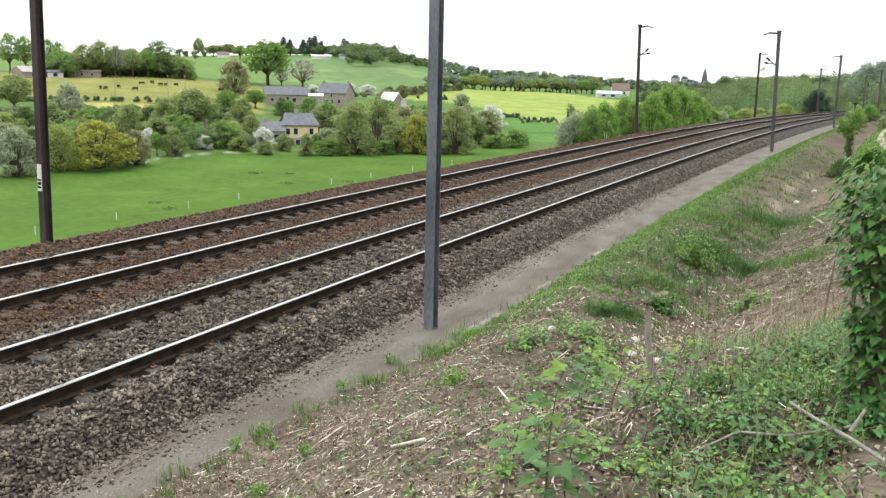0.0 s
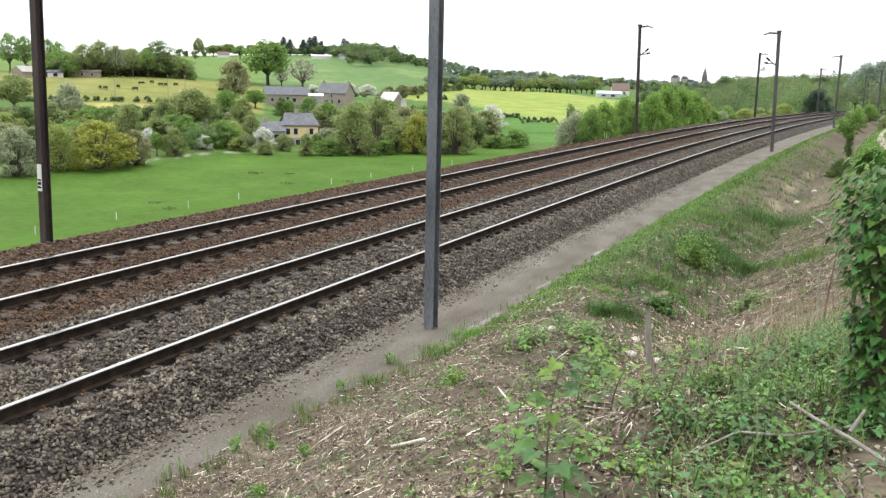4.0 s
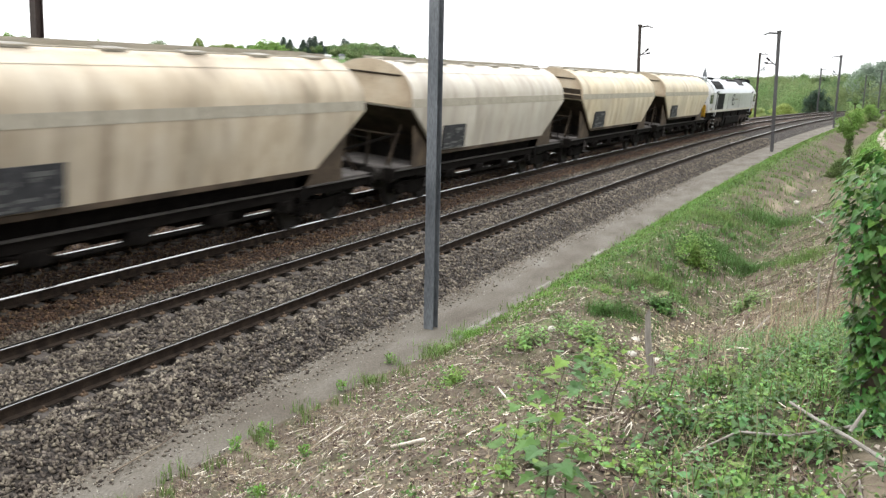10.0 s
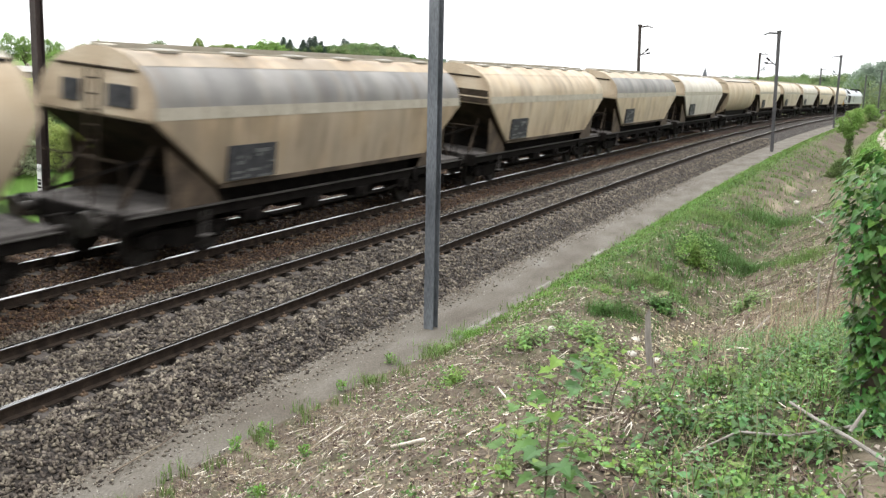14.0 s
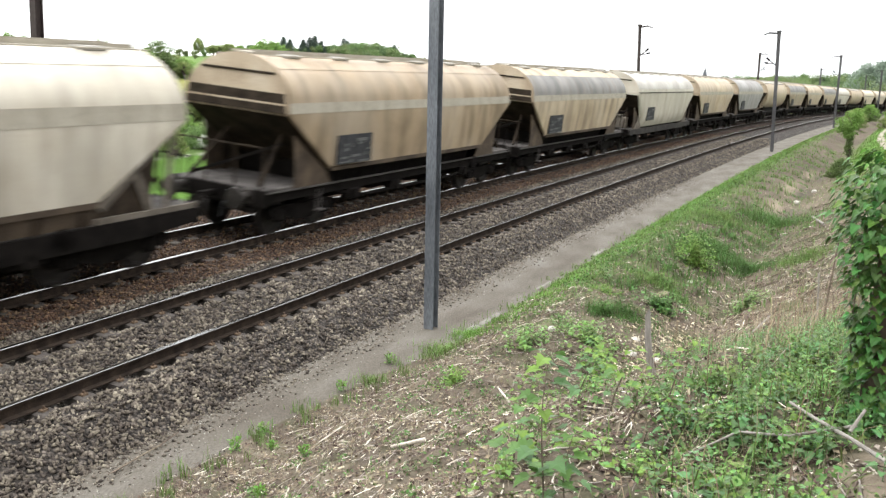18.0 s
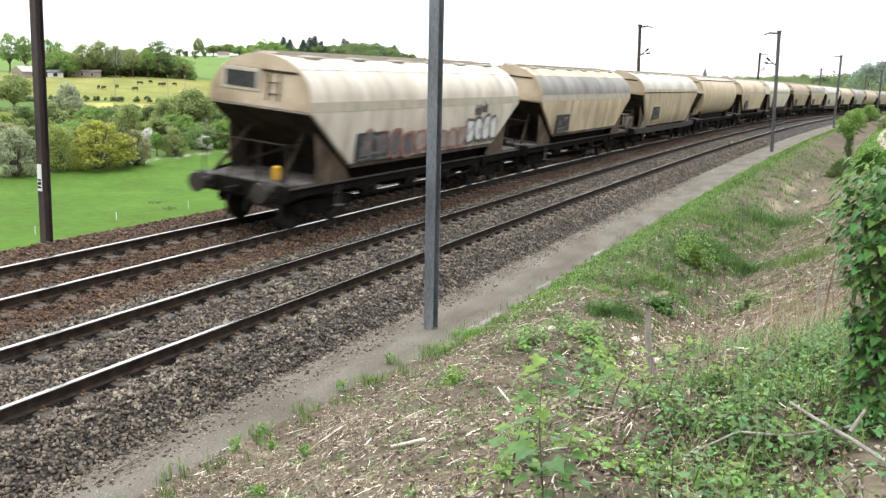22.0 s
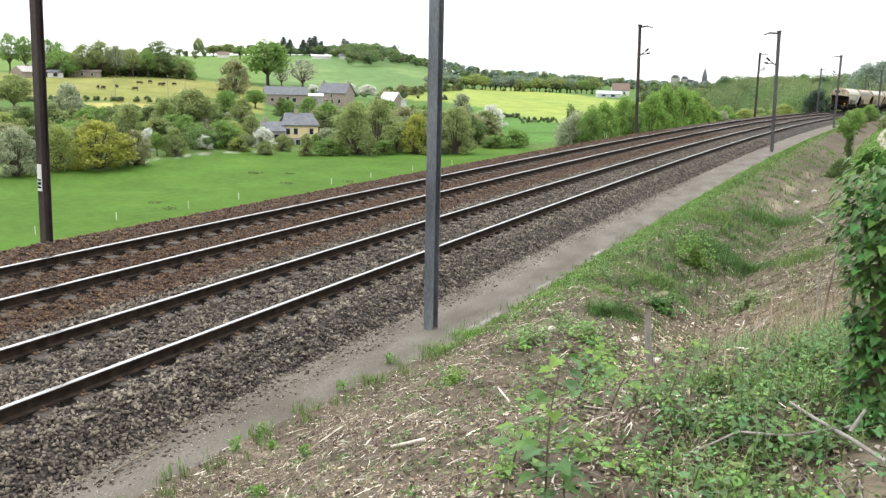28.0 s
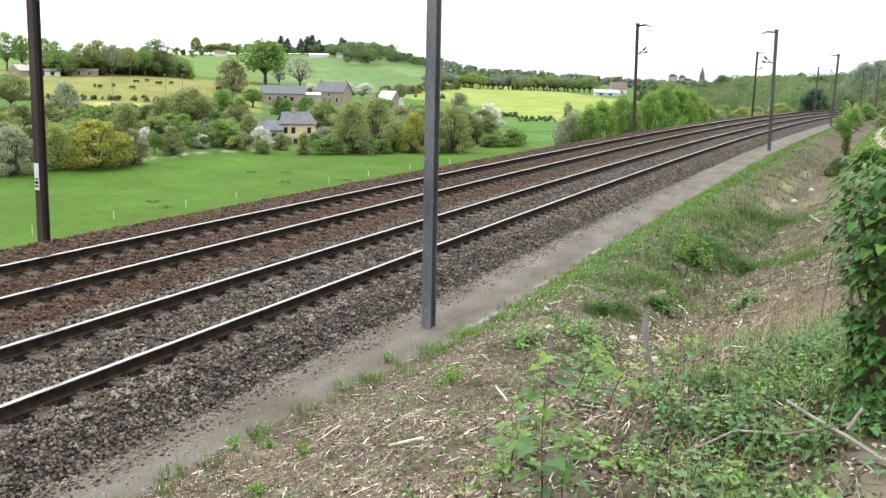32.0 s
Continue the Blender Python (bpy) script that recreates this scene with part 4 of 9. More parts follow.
def wagon(kind, body_mat, label):
    w = thing("hopper_wagon", label, "railway wagon", "hopper wagons of the train")
    half = {"A": HALF_A, "B": HALF_B, "C": HALF_C, "D": HALF_A}[kind]
    low = half[0][1]
    yb = {"A": 4.55, "B": 5.9, "C": 4.75, "D": 4.55}[kind]
    knee = {"A": 2.76, "B": 2.9, "C": 2.9, "D": 2.76}[kind]
    ends = [(-6.48, knee, 0.1), (-yb, low, 0.0), (-yb / 2, low, 0), (0, low, 0.0), (yb / 2, low, 0), (yb, low, 0.0), (6.48, knee, 0.1)]
    if kind == "B":
        ends[1:1], ends[-1:-1] = [(-6.14, 2.3, 0.0), (-5.97, 1.75, 0.0)], [(5.97, 1.75, 0.0), (6.14, 2.3, 0.0)]
    body = part("hopper_body", Shape().loft(hopper_rings(half, ends)), body_mat, w, bevel=0.03 if kind in "AD" else 0.0, smooth=True)
    if kind in "AD":
        for sx in (-1, 1):
            wide = [(1.456, 2.795), (1.433, 2.97)] + ([(1.421, 3.09)] if kind == "D" else [(1.427, 3.02)])
            part("waist_band", Shape().loft([[(sx * x, y, z) for x, z in wide] + [(sx * (x - 0.014), y, z) for x, z in reversed(wide)] for y in (-6.44, 6.44)]), M_BAND, w, "grey welded waist band")
            part("seam", Shape().loft([[(sx * 1.333, y, 3.262), (sx * 1.344, y, 3.262), (sx * 1.33, y, 3.285), (sx * 1.318, y, 3.285)] for y in (-6.4, 6.4)]), body_mat, w)
        part("bottom_trim", Shape().box(1.35, 1.385, -yb, yb, 1.4, 1.5), M_END_BROWN, w, "dusty lower edge")
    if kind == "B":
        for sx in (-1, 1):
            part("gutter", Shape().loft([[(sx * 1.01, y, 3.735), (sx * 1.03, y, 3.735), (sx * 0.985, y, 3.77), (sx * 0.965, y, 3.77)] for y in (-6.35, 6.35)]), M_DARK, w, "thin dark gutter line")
            # dark strip: soot, plus the barrel's underside shade put into the colour
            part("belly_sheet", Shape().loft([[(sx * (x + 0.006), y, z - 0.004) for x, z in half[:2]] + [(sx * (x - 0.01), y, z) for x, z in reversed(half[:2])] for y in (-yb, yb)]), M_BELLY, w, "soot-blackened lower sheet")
    if kind == "D":
        for sx in (-1, 1):
            part("fish_belly_girder", Shape().prism([(-6.9, 1.1), (6.9, 1.1), (6.9, 0.84), (5.6, 0.72), (-5.6, 0.72), (-6.9, 0.84)], "x", sx * 1.33 - 0.03, sx * 1.33 + 0.03), M_DARK, w, "deep dark grey girder")
            part("ledge_sheet", Shape().prism([(sx * 1.22, 1.1), (sx * 1.27, 1.1), (sx * 1.35, 1.46), (sx * 1.3, 1.46)], "y", -yb, yb), M_END_BROWN, w, "dirty brown ledge sheet")
            for k in range(11):
                y = -4.3 + 0.86 * k
                part("rib_stub", Shape().prism([(sx * 1.24, 1.1), (sx * 1.36, 1.1), (sx * 1.37, 1.46), (sx * 1.3, 1.46)], "y", y - 0.04, y + 0.04), M_END, w)
            for sy in (-1, 1):
                part("end_lattice", Shape().bar((sx * 1.29, sy * (yb + 0.1), 1.35), (sx * 1.29, sy * 6.3, 2.68), 0.05, 0.16).bar((sx * 1.29, sy * (yb + 1.25), 1.14), (sx * 1.29, sy * (yb + 0.8), 2.05), 0.05, 0.12)
                     .bar((sx * 1.29, sy * (yb + 1.6), 1.14), (sx * 1.29, sy * 6.3, 2.68), 0.05, 0.1).box(sx * 1.32 - 0.03, sx * 1.32 + 0.03, min(sy * yb, sy * 6.9), max(sy * yb, sy * 6.9), 1.09, 1.2), M_CHEEK, w, "dusty cream lattice of the wagon end")
    if kind == "C":
        for sx in (-1, 1):
            part("side_girder", Shape().prism([(-6.9, 1.14), (6.9, 1.14), (6.9, 0.9), (4.6, 0.84), (-4.6, 0.84), (-6.9, 0.9)], "x", sx * 1.36 - 0.03, sx * 1.36 + 0.03), M_GIRDER, w, "dark grey side girder")
            part("gutter", Shape().box(sx * 1.455 - 0.025, sx * 1.455 + 0.025, -6.4, 6.4, 3.0, 3.035, 0.008), M_DARK, w, "dark roof gutter")
    # the dust-greyed roof sheets above the upper seam
    top = [p for p in half if p[1] > (3.05 if kind == "C" else 3.62)]
    sheet = [(x + 0.006, z + 0.006) for x, z in top] + [(-x - 0.006, z + 0.006) for x, z in reversed(top)]
    part("roof_sheet", Shape().loft([[(x, y, z) for x, z in sheet] for y in (-6.38, 6.38)]), body_mat if kind in "AD" else M_ROOF_PALE if kind == "C" else M_ROOF_DUST, w, "dust-greyed roof sheet", smooth=True)
    # the upper end faces, stained by rust
    rim = [(x * 0.985, z) for x, z in half if z >= knee]
    for sy in (-1, 1):
        part("end_sheet", Shape().loft([[(x, sy * (6.485 - 0.1 * max(0, z - 2.9) + d), z) for x, z in rim + [(-x, z) for x, z in reversed(rim)]] for d in (0.004, 0.014)]), M_END_SHEET, w, "rust-stained end sheet")
    # roof walkway, hatches
    part("roof_walkway", Shape().box(-0.3, 0.3, -6.3, 6.3, 3.97, 4.0).box(-0.31, -0.29, -6.3, 6.3, 3.95, 4.03).box(0.29, 0.31, -6.3, 6.3, 3.95, 4.03), M_BAND, w, "grey roof walkway")
    for k in range(6):
        y = -5.2 + k * 2.08
        part("roof_hatch", Shape().box(0.32, 0.58, y - 0.3, y + 0.3, 3.9, 3.985, 0.02), M_ROOF_DULL, w)
    part("roof_rail", Shape().pipe([(0.66, -6.3, 3.86), (0.66, -6.3, 3.96), (0.66, 6.3, 3.96), (0.66, 6.3, 3.86)], 0.015, 5), M_BAND, w)
    # end ladder plate and corner steps
    for sy in (-1, 1):
        part("end_lip", Shape().box(-0.98, 0.98, sy * 6.42 - 0.05, sy * 6.42 + 0.05, 3.58, 3.63, 0.012), M_END, w, "dark ledge across the wagon end")
        for sx in (-1, 1):
            part("end_strut", Shape().bar((sx * 0.95, sy * 6.75, 1.2), (sx * 0.75, sy * 5.7, 2.25), 0.07, 0.07), M_END, w)
            part("end_post", Shape().bar((sx * 1.1, sy * 5.35, 1.15), (sx * 1.1, sy * 5.35, 2.0), 0.08, 0.14), M_END, w)
        part("end_brace", Shape().bar((-0.9, sy * 6.7, 1.25), (0.9, sy * 5.9, 2.05), 0.07, 0.07), M_DARK, w)
        part("platform", Shape().box(-1.25, 1.25, min(sy * 5.0, sy * 6.95), max(sy * 5.0, sy * 6.95), 1.08, 1.16, 0.015), M_PLATFORM, w, "dusty end platform")
        part("headstock", Shape().box(-1.32, 1.32, sy * 6.98 - 0.06, sy * 6.98 + 0.06, 0.78, 1.16, 0.02), M_DARK, w)
        part("handrail", Shape().pipe([(1.15, sy * 6.9, 1.16), (1.15, sy * 6.9, 2.05), (-1.15, sy * 6.9, 2.05), (-1.15, sy * 6.9, 1.16)], 0.018, 6).pipe([(0.4, sy * 6.9, 1.16), (0.4, sy * 6.9, 2.05)], 0.022, 6)
             .pipe([(-0.4, sy * 6.9, 1.16), (-0.4, sy * 6.9, 2.05)], 0.022, 6), M_END if sy < 0 else M_DARK, w)
        buffer_pair(w, sy * 7.02, sy)
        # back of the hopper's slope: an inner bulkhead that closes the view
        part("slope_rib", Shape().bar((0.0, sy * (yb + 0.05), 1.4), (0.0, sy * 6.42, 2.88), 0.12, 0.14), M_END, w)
        # near-black slope sheet under the overhanging end, with side gussets
        hw = 1.39
        foot = hw - (0.8 if kind == "B" else 0.1)
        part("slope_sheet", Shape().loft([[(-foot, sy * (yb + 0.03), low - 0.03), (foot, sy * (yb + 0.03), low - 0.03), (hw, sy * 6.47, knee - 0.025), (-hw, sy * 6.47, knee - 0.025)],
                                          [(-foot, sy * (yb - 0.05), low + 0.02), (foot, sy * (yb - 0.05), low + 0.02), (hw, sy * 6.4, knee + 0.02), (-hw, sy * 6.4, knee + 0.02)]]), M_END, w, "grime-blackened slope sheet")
        for sx in (-1, 1) if kind != "B" else ():
            part("gusset", Shape().prism([(sy * (yb - 0.2), 1.08), (sy * (yb + 1.35), 1.08), (sy * (yb + 1.3), 1.5), (sy * (yb + 1.42), 2.3), (sy * (yb + 0.05), 1.42)], "x", sx * 1.24 - 0.015, sx * 1.24 + 0.015), M_END if kind == "D" else M_END_BROWN, w, "dirty brown gusset plate")
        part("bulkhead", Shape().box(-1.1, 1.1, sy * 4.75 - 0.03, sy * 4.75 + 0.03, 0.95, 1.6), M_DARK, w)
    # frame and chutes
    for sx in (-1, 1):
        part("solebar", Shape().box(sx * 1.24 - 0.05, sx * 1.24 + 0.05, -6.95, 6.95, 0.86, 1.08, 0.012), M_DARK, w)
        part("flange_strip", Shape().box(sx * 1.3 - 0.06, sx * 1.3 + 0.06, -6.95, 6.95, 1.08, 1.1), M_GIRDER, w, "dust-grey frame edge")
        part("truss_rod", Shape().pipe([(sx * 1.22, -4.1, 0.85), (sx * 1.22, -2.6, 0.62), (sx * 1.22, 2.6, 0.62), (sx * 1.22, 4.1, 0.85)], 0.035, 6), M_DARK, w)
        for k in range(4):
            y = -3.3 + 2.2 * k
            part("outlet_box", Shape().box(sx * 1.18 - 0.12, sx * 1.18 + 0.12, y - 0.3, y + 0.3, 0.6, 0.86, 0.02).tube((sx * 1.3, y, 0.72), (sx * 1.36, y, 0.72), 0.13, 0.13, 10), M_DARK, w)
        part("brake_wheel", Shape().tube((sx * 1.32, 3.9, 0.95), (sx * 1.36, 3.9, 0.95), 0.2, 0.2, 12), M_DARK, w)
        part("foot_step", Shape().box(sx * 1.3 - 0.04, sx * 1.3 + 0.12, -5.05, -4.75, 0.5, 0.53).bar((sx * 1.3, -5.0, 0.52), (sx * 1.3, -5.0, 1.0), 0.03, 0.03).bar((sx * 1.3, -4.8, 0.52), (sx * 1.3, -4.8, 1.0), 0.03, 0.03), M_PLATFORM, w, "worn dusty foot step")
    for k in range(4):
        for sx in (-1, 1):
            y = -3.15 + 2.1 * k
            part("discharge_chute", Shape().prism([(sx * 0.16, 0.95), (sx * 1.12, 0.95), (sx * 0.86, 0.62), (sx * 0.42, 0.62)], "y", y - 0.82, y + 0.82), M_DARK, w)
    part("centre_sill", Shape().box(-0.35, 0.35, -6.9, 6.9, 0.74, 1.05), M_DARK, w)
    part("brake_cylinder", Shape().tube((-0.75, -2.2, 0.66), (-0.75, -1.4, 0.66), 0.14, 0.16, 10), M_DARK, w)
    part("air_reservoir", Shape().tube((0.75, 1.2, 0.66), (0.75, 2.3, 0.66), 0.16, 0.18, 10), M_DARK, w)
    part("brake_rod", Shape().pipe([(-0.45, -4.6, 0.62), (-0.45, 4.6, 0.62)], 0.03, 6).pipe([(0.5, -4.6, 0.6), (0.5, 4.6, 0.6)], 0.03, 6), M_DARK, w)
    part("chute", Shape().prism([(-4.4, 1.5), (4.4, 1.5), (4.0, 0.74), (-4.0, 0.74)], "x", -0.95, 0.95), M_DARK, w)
    bogie(w, -5.15)
    bogie(w, 5.15)
    if kind == "C":
        for sx in (-1, 1):
            for sy in (-1, 1):
                part("cheek_plate", Shape().prism([(sy * (yb - 0.1), 1.14), (sy * (yb + 1.2), 1.14), (sy * (yb + 0.7), 1.5), (sy * (yb + 0.75), 2.0), (sy * (yb + 1.5), 2.78), (sy * yb, 1.25)], "x", sx * 1.3 - 0.015, sx * 1.3 + 0.015), M_CHEEK, w, "dusty pale cheek plate")
        part("brake_gear", Shape().box(-0.6, 0.7, -6.5, -5.75, 1.75, 1.82, 0.02).tube((-0.5, -6.3, 1.5), (0.35, -6.3, 1.5), 0.17, 0.17, 12).box(0.45, 0.95, -6.4, -5.9, 1.16, 1.72, 0.03).tube((-0.9, -5.95, 1.36), (0.2, -5.95, 1.36), 0.13, 0.13, 10), M_CHEEK, w, "dusty pale brake cylinders and box")
    # these types are a little longer
    if kind in "CD":
        for o in w.children:
            for q in (o, *o.children):
                q.data.transform(Matrix.Scale(1.055, 4, (0, 1, 0)))
    # the leading end of this type is cut a little shorter
    if kind == "A":
        for o in w.children:
            if o.name.split(".")[0] in ("hopper_body", "waist_band", "seam", "roof_sheet", "end_sheet", "slope_sheet", "slope_rib", "gusset", "bottom_trim", "end_lip", "roof_walkway", "roof_rail"):
                for v in o.data.vertices:
                    if v.co.y > 3.4:
                        v.co.y -= 0.26
    # data panel with rows of markings
    zc = 1.92
    p = part("data_panel", Shape().box(1.41, 1.462, -4.44, -2.9, 1.54, 2.24, 0.004), M_SIGN, w, "dark panel with rows of pale markings") if kind != "B" else None
    if p:
        rng = random.Random(5)
        for row in range(5):
            y = -4.38 + rng.uniform(0, 0.25)
            while y < -3.1:
                ln = rng.uniform(0.06, 0.5)
                z = 2.16 - row * 0.14 + rng.uniform(-0.03, 0.03)
                if rng.random() < 0.72:
                    part("marking_bar", Shape().box(1.46, 1.466, y, min(y + ln, -2.96), z - rng.uniform(0.025, 0.07), z + 0.01), M_MARK, p)
                y += ln + rng.uniform(0.05, 0.3)
    return w


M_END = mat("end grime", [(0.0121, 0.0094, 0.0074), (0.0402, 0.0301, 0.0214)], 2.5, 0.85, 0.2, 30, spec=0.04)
# belly colour holds soot and the shade of the underside
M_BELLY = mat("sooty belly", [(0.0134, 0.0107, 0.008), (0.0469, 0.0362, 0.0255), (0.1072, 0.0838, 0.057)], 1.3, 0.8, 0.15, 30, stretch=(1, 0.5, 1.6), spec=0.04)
M_END_BROWN = mat("brown end dust", [(0.02, 0.015, 0.011), (0.085, 0.062, 0.042)], 1.6, 0.85, 0.2, 30)
M_CHEEK = mat("dusty cheek paint", [(0.06, 0.05, 0.04), (0.16, 0.14, 0.115)], 1.4, 0.8, 0.15, 30, spec=0.05)
M_BAND = mat("grimy band", [(0.215, 0.192, 0.15), (0.305, 0.278, 0.225)], 2, 0.7, 0.1, 30, stretch=(1, 1.5, 0.3))
M_BAND_PALE = mat("pale trim", [(0.268, 0.2412, 0.1876), (0.3685, 0.335, 0.268)], 2, 0.7, 0.1, 30)
M_ROOF_DUST = mat("grey roof dust", [(0.215, 0.192, 0.16), (0.272, 0.246, 0.208), (0.32, 0.296, 0.256)], 0.8, 0.75, 0.1, 30, fine=0.1, stretch=(1, 0.8, 1))
M_ROOF_PALE = mat("pale roof sheet", [(0.25, 0.232, 0.205), (0.325, 0.306, 0.276), (0.385, 0.366, 0.336)], 0.8, 0.75, 0.1, 30, fine=0.1, stretch=(1, 0.8, 1))
M_ROOF_DULL = mat("dull roof dust", [(0.17, 0.158, 0.138), (0.235, 0.22, 0.195), (0.3, 0.284, 0.255)], 0.9, 0.8, 0.1, 30, fine=0.12, stretch=(1, 1.6, 0.6))
M_END_SHEET = mat("rust-stained end paint", [(0.155, 0.112, 0.072), (0.31, 0.248, 0.175), (0.4, 0.345, 0.265)], 0.9, 0.7, 0.1, 30, fine=0.12)
M_GIRDER = mat("girder grey", [(0.022, 0.02, 0.018), (0.055, 0.05, 0.046)], 2, 0.7, 0.1, 30, spec=0.04)
M_SIGN = mat("dark data panel", [(0.0201, 0.0201, 0.0214), (0.0503, 0.0503, 0.0523)], 5, 0.6, 0.05, 30, spec=0.04)
M_MARK = plain("pale marking", (0.067, 0.067, 0.065))
M_PLATFORM = mat("dusty platform", [(0.0335, 0.0301, 0.0281), (0.0938, 0.0851, 0.0791)], 3, 0.85, 0.3, 40, spec=0.04)

PAINTS = {
    "cream": [(0.372, 0.3, 0.203), (0.48, 0.405, 0.292), (0.528, 0.46, 0.358)],
    "tan": [(0.272, 0.206, 0.132), (0.366, 0.288, 0.194), (0.415, 0.34, 0.246)],
    "pale": [(0.3277, 0.2893, 0.2346), (0.4124, 0.3729, 0.3144), (0.4633, 0.4294, 0.3772)],
    "beige": [(0.3, 0.244, 0.172), (0.392, 0.328, 0.242), (0.44, 0.38, 0.296)],
    "brown": [(0.172, 0.124, 0.076), (0.262, 0.198, 0.127), (0.312, 0.246, 0.17)],
    "grey": [(0.15, 0.143, 0.135), (0.225, 0.214, 0.2), (0.285, 0.272, 0.255)],
    "white": [(0.325, 0.288, 0.224), (0.415, 0.374, 0.304), (0.46, 0.424, 0.354)],
}
WORDS = {
    ("A", "cream"): "cream angular grain hopper wagon with dusty streaks", ("A", "tan"): "tan angular grain hopper wagon streaked with grime",
    ("A", "pale"): "pale cream angular grain hopper wagon with grey band", ("A", "brown"): "brownish grain hopper wagon with dark run-off streaks",
    ("A", "beige"): "beige angular grain hopper wagon with faint grey streaks", ("A", "grey"): "grey-stained angular grain hopper wagon", ("B", "tan"): "tan round-sided grain hopper wagon, dirty below",
    ("B", "brown"): "brown round-sided grain hopper wagon, sooty along its belly", ("C", "tan"): "tan smooth-sided hopper wagon with a thin gutter line", ("D", "white"): "cream-white hopper wagon over a deep dark girder", ("C", "white"): "off-white hopper wagon with a dark side girder", ("D", "tan"): "tan hopper wagon over a deep dark girder",
}
LINE = [("A", "cream"), ("A", "cream"), ("A", "pale"), ("A", "beige"), ("A", "cream"), ("B", "tan"), ("A", "pale"), ("A", "tan"), ("A", "tan"), ("A", "brown"), ("B", "tan"),
        ("A", "grey"), ("A", "tan"), ("C", "white"), ("A", "tan"), ("A", "brown"), ("D", "white"), ("A", "tan"), ("B", "tan"), ("C", "tan"), ("A", "tan"), ("A", "pale")]
PITCH = 15.11
# slack in the couplings and longer wagons, metres behind an even spacing
LAG = (0.06, 0.1, 0.14, 0.17, 0.23, 0.48, 0.72, 0.73, 0.59, 0.5, 0.73, 0.96, 0.97, 1.28, 1.5, 1.34, 2.68, 3.21, 3.58, 3.95, 4.52, 4.32)
first = {}
for i, (kind, tone) in enumerate(LINE):
    pm = paint("wagon paint " + tone, PAINTS[tone], i + 1.0, 0.55, 0.3 if kind == "B" else 0.45 if tone in ("white", "pale", "cream") else 0.65, 0.2 if kind == "B" else {"cream": 0.34, "pale": 0.3, "white": 0.12}.get(tone, 0.6))
    if kind not in first:
        w = first[kind] = wagon(kind, pm, WORDS[kind, tone])
        w["hue"] = tone
        first_mat = pm
        for o in w.children:
            if o.data.materials[0] == pm:
                o.material_slots[0].link = "OBJECT"
                o.material_slots[0].material = pm
    else:
        w = copy_thing(first[kind], Matrix())
        tagged(w, WORDS[kind, tone])
        for o in w.children:
            if o.material_slots and o.material_slots[0].link == "OBJECT":
                o.material_slots[0].material = pm
    if tone == "white":
        for o in w.children:
            if o.name.split(".")[0] == "end_sheet":
                o.material_slots[0].link = "OBJECT"
                o.material_slots[0].material = pm
    TRAIN.append((w, -7.82 - PITCH * i - LAG[i]))
    last_wagon = w
for o in list(bpy.data.objects):
    if "hue" in o:
        del o["hue"]
# what sets single wagon ends apart: dark lower sheets, or plates beside a ladder
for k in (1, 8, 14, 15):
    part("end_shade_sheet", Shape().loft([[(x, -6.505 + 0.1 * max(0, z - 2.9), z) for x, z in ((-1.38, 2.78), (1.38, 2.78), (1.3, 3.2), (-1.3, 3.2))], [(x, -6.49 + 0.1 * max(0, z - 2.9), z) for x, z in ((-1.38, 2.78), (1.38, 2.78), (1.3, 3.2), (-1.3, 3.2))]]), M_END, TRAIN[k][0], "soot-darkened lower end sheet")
for k in (4, 9):
    for xa, xb in ((-0.75, -0.3), (0.35, 1.0)):
        part("end_plate", Shape().box(xa, xb, -6.53, -6.5, 2.95, 3.35, 0.01), M_SIGN, TRAIN[k][0], "dark end plate")
    lad = Shape()
    for xx in (-0.12, 0.2):
        lad.bar((xx, -6.58, 1.3), (xx, -6.54, 3.55), 0.035, 0.035)
    for q in range(8):
        lad.bar((-0.12, -6.57, 1.45 + 0.28 * q), (0.2, -6.57, 1.45 + 0.28 * q), 0.025, 0.025)
    part("end_ladder", lad, M_END, TRAIN[k][0], "grimy end ladder")
# wagons whose shoulder has gone grey above a tan side
M_SHOULDER = paint("greyed shoulder", [(0.1, 0.095, 0.09), (0.158, 0.15, 0.142), (0.235, 0.222, 0.206)], 31.0, 0.6, 0.6, 0.4)
arc = [(x + 0.005, z) for x, z in SHOULDER]
for k in (7, 9, 14, 20):
    part("shoulder_sheet", Shape().loft([[(x, y, z) for x, z in arc] + [(x - 0.012, y, z) for x, z in reversed(arc)] for y in (-6.38, 6.12)]), M_SHOULDER, TRAIN[k][0], "grey-streaked shoulder sheet", smooth=True)
# the last wagon: a tail lamp and sprayed letters-like scribbles
tagged(last_wagon, "pale cream grain hopper wagon with graffiti and a tail lamp")
part("tail_lamp", Shape().box(0.92, 1.1, -7.12, -7.0, 1.28, 1.6, 0.03), M_YELLOW, last_wagon, "yellow tail lamp")
part("tail_board", Shape().box(-1.05, 0.02, -6.5, -6.4, 3.1, 3.62, 0.01), M_BAND_PALE, last_wagon, "dirty pale end board")
part("tail_plate", Shape().box(-0.95, -0.1, -6.52, -6.49, 3.18, 3.54, 0.01), M_SIGN, last_wagon, "dark end plate")
part("end_ladder", Shape().bar((0.25, -6.52, 2.95), (0.25, -6.48, 3.6), 0.03, 0.03).bar((0.55, -6.52, 2.95), (0.55, -6.48, 3.6), 0.03, 0.03).bar((0.25, -6.51, 3.1), (0.55, -6.51, 3.1), 0.02, 0.02).bar((0.25, -6.5, 3.35), (0.55, -6.5, 3.35), 0.02, 0.02), M_END, last_wagon, "dark end ladder")
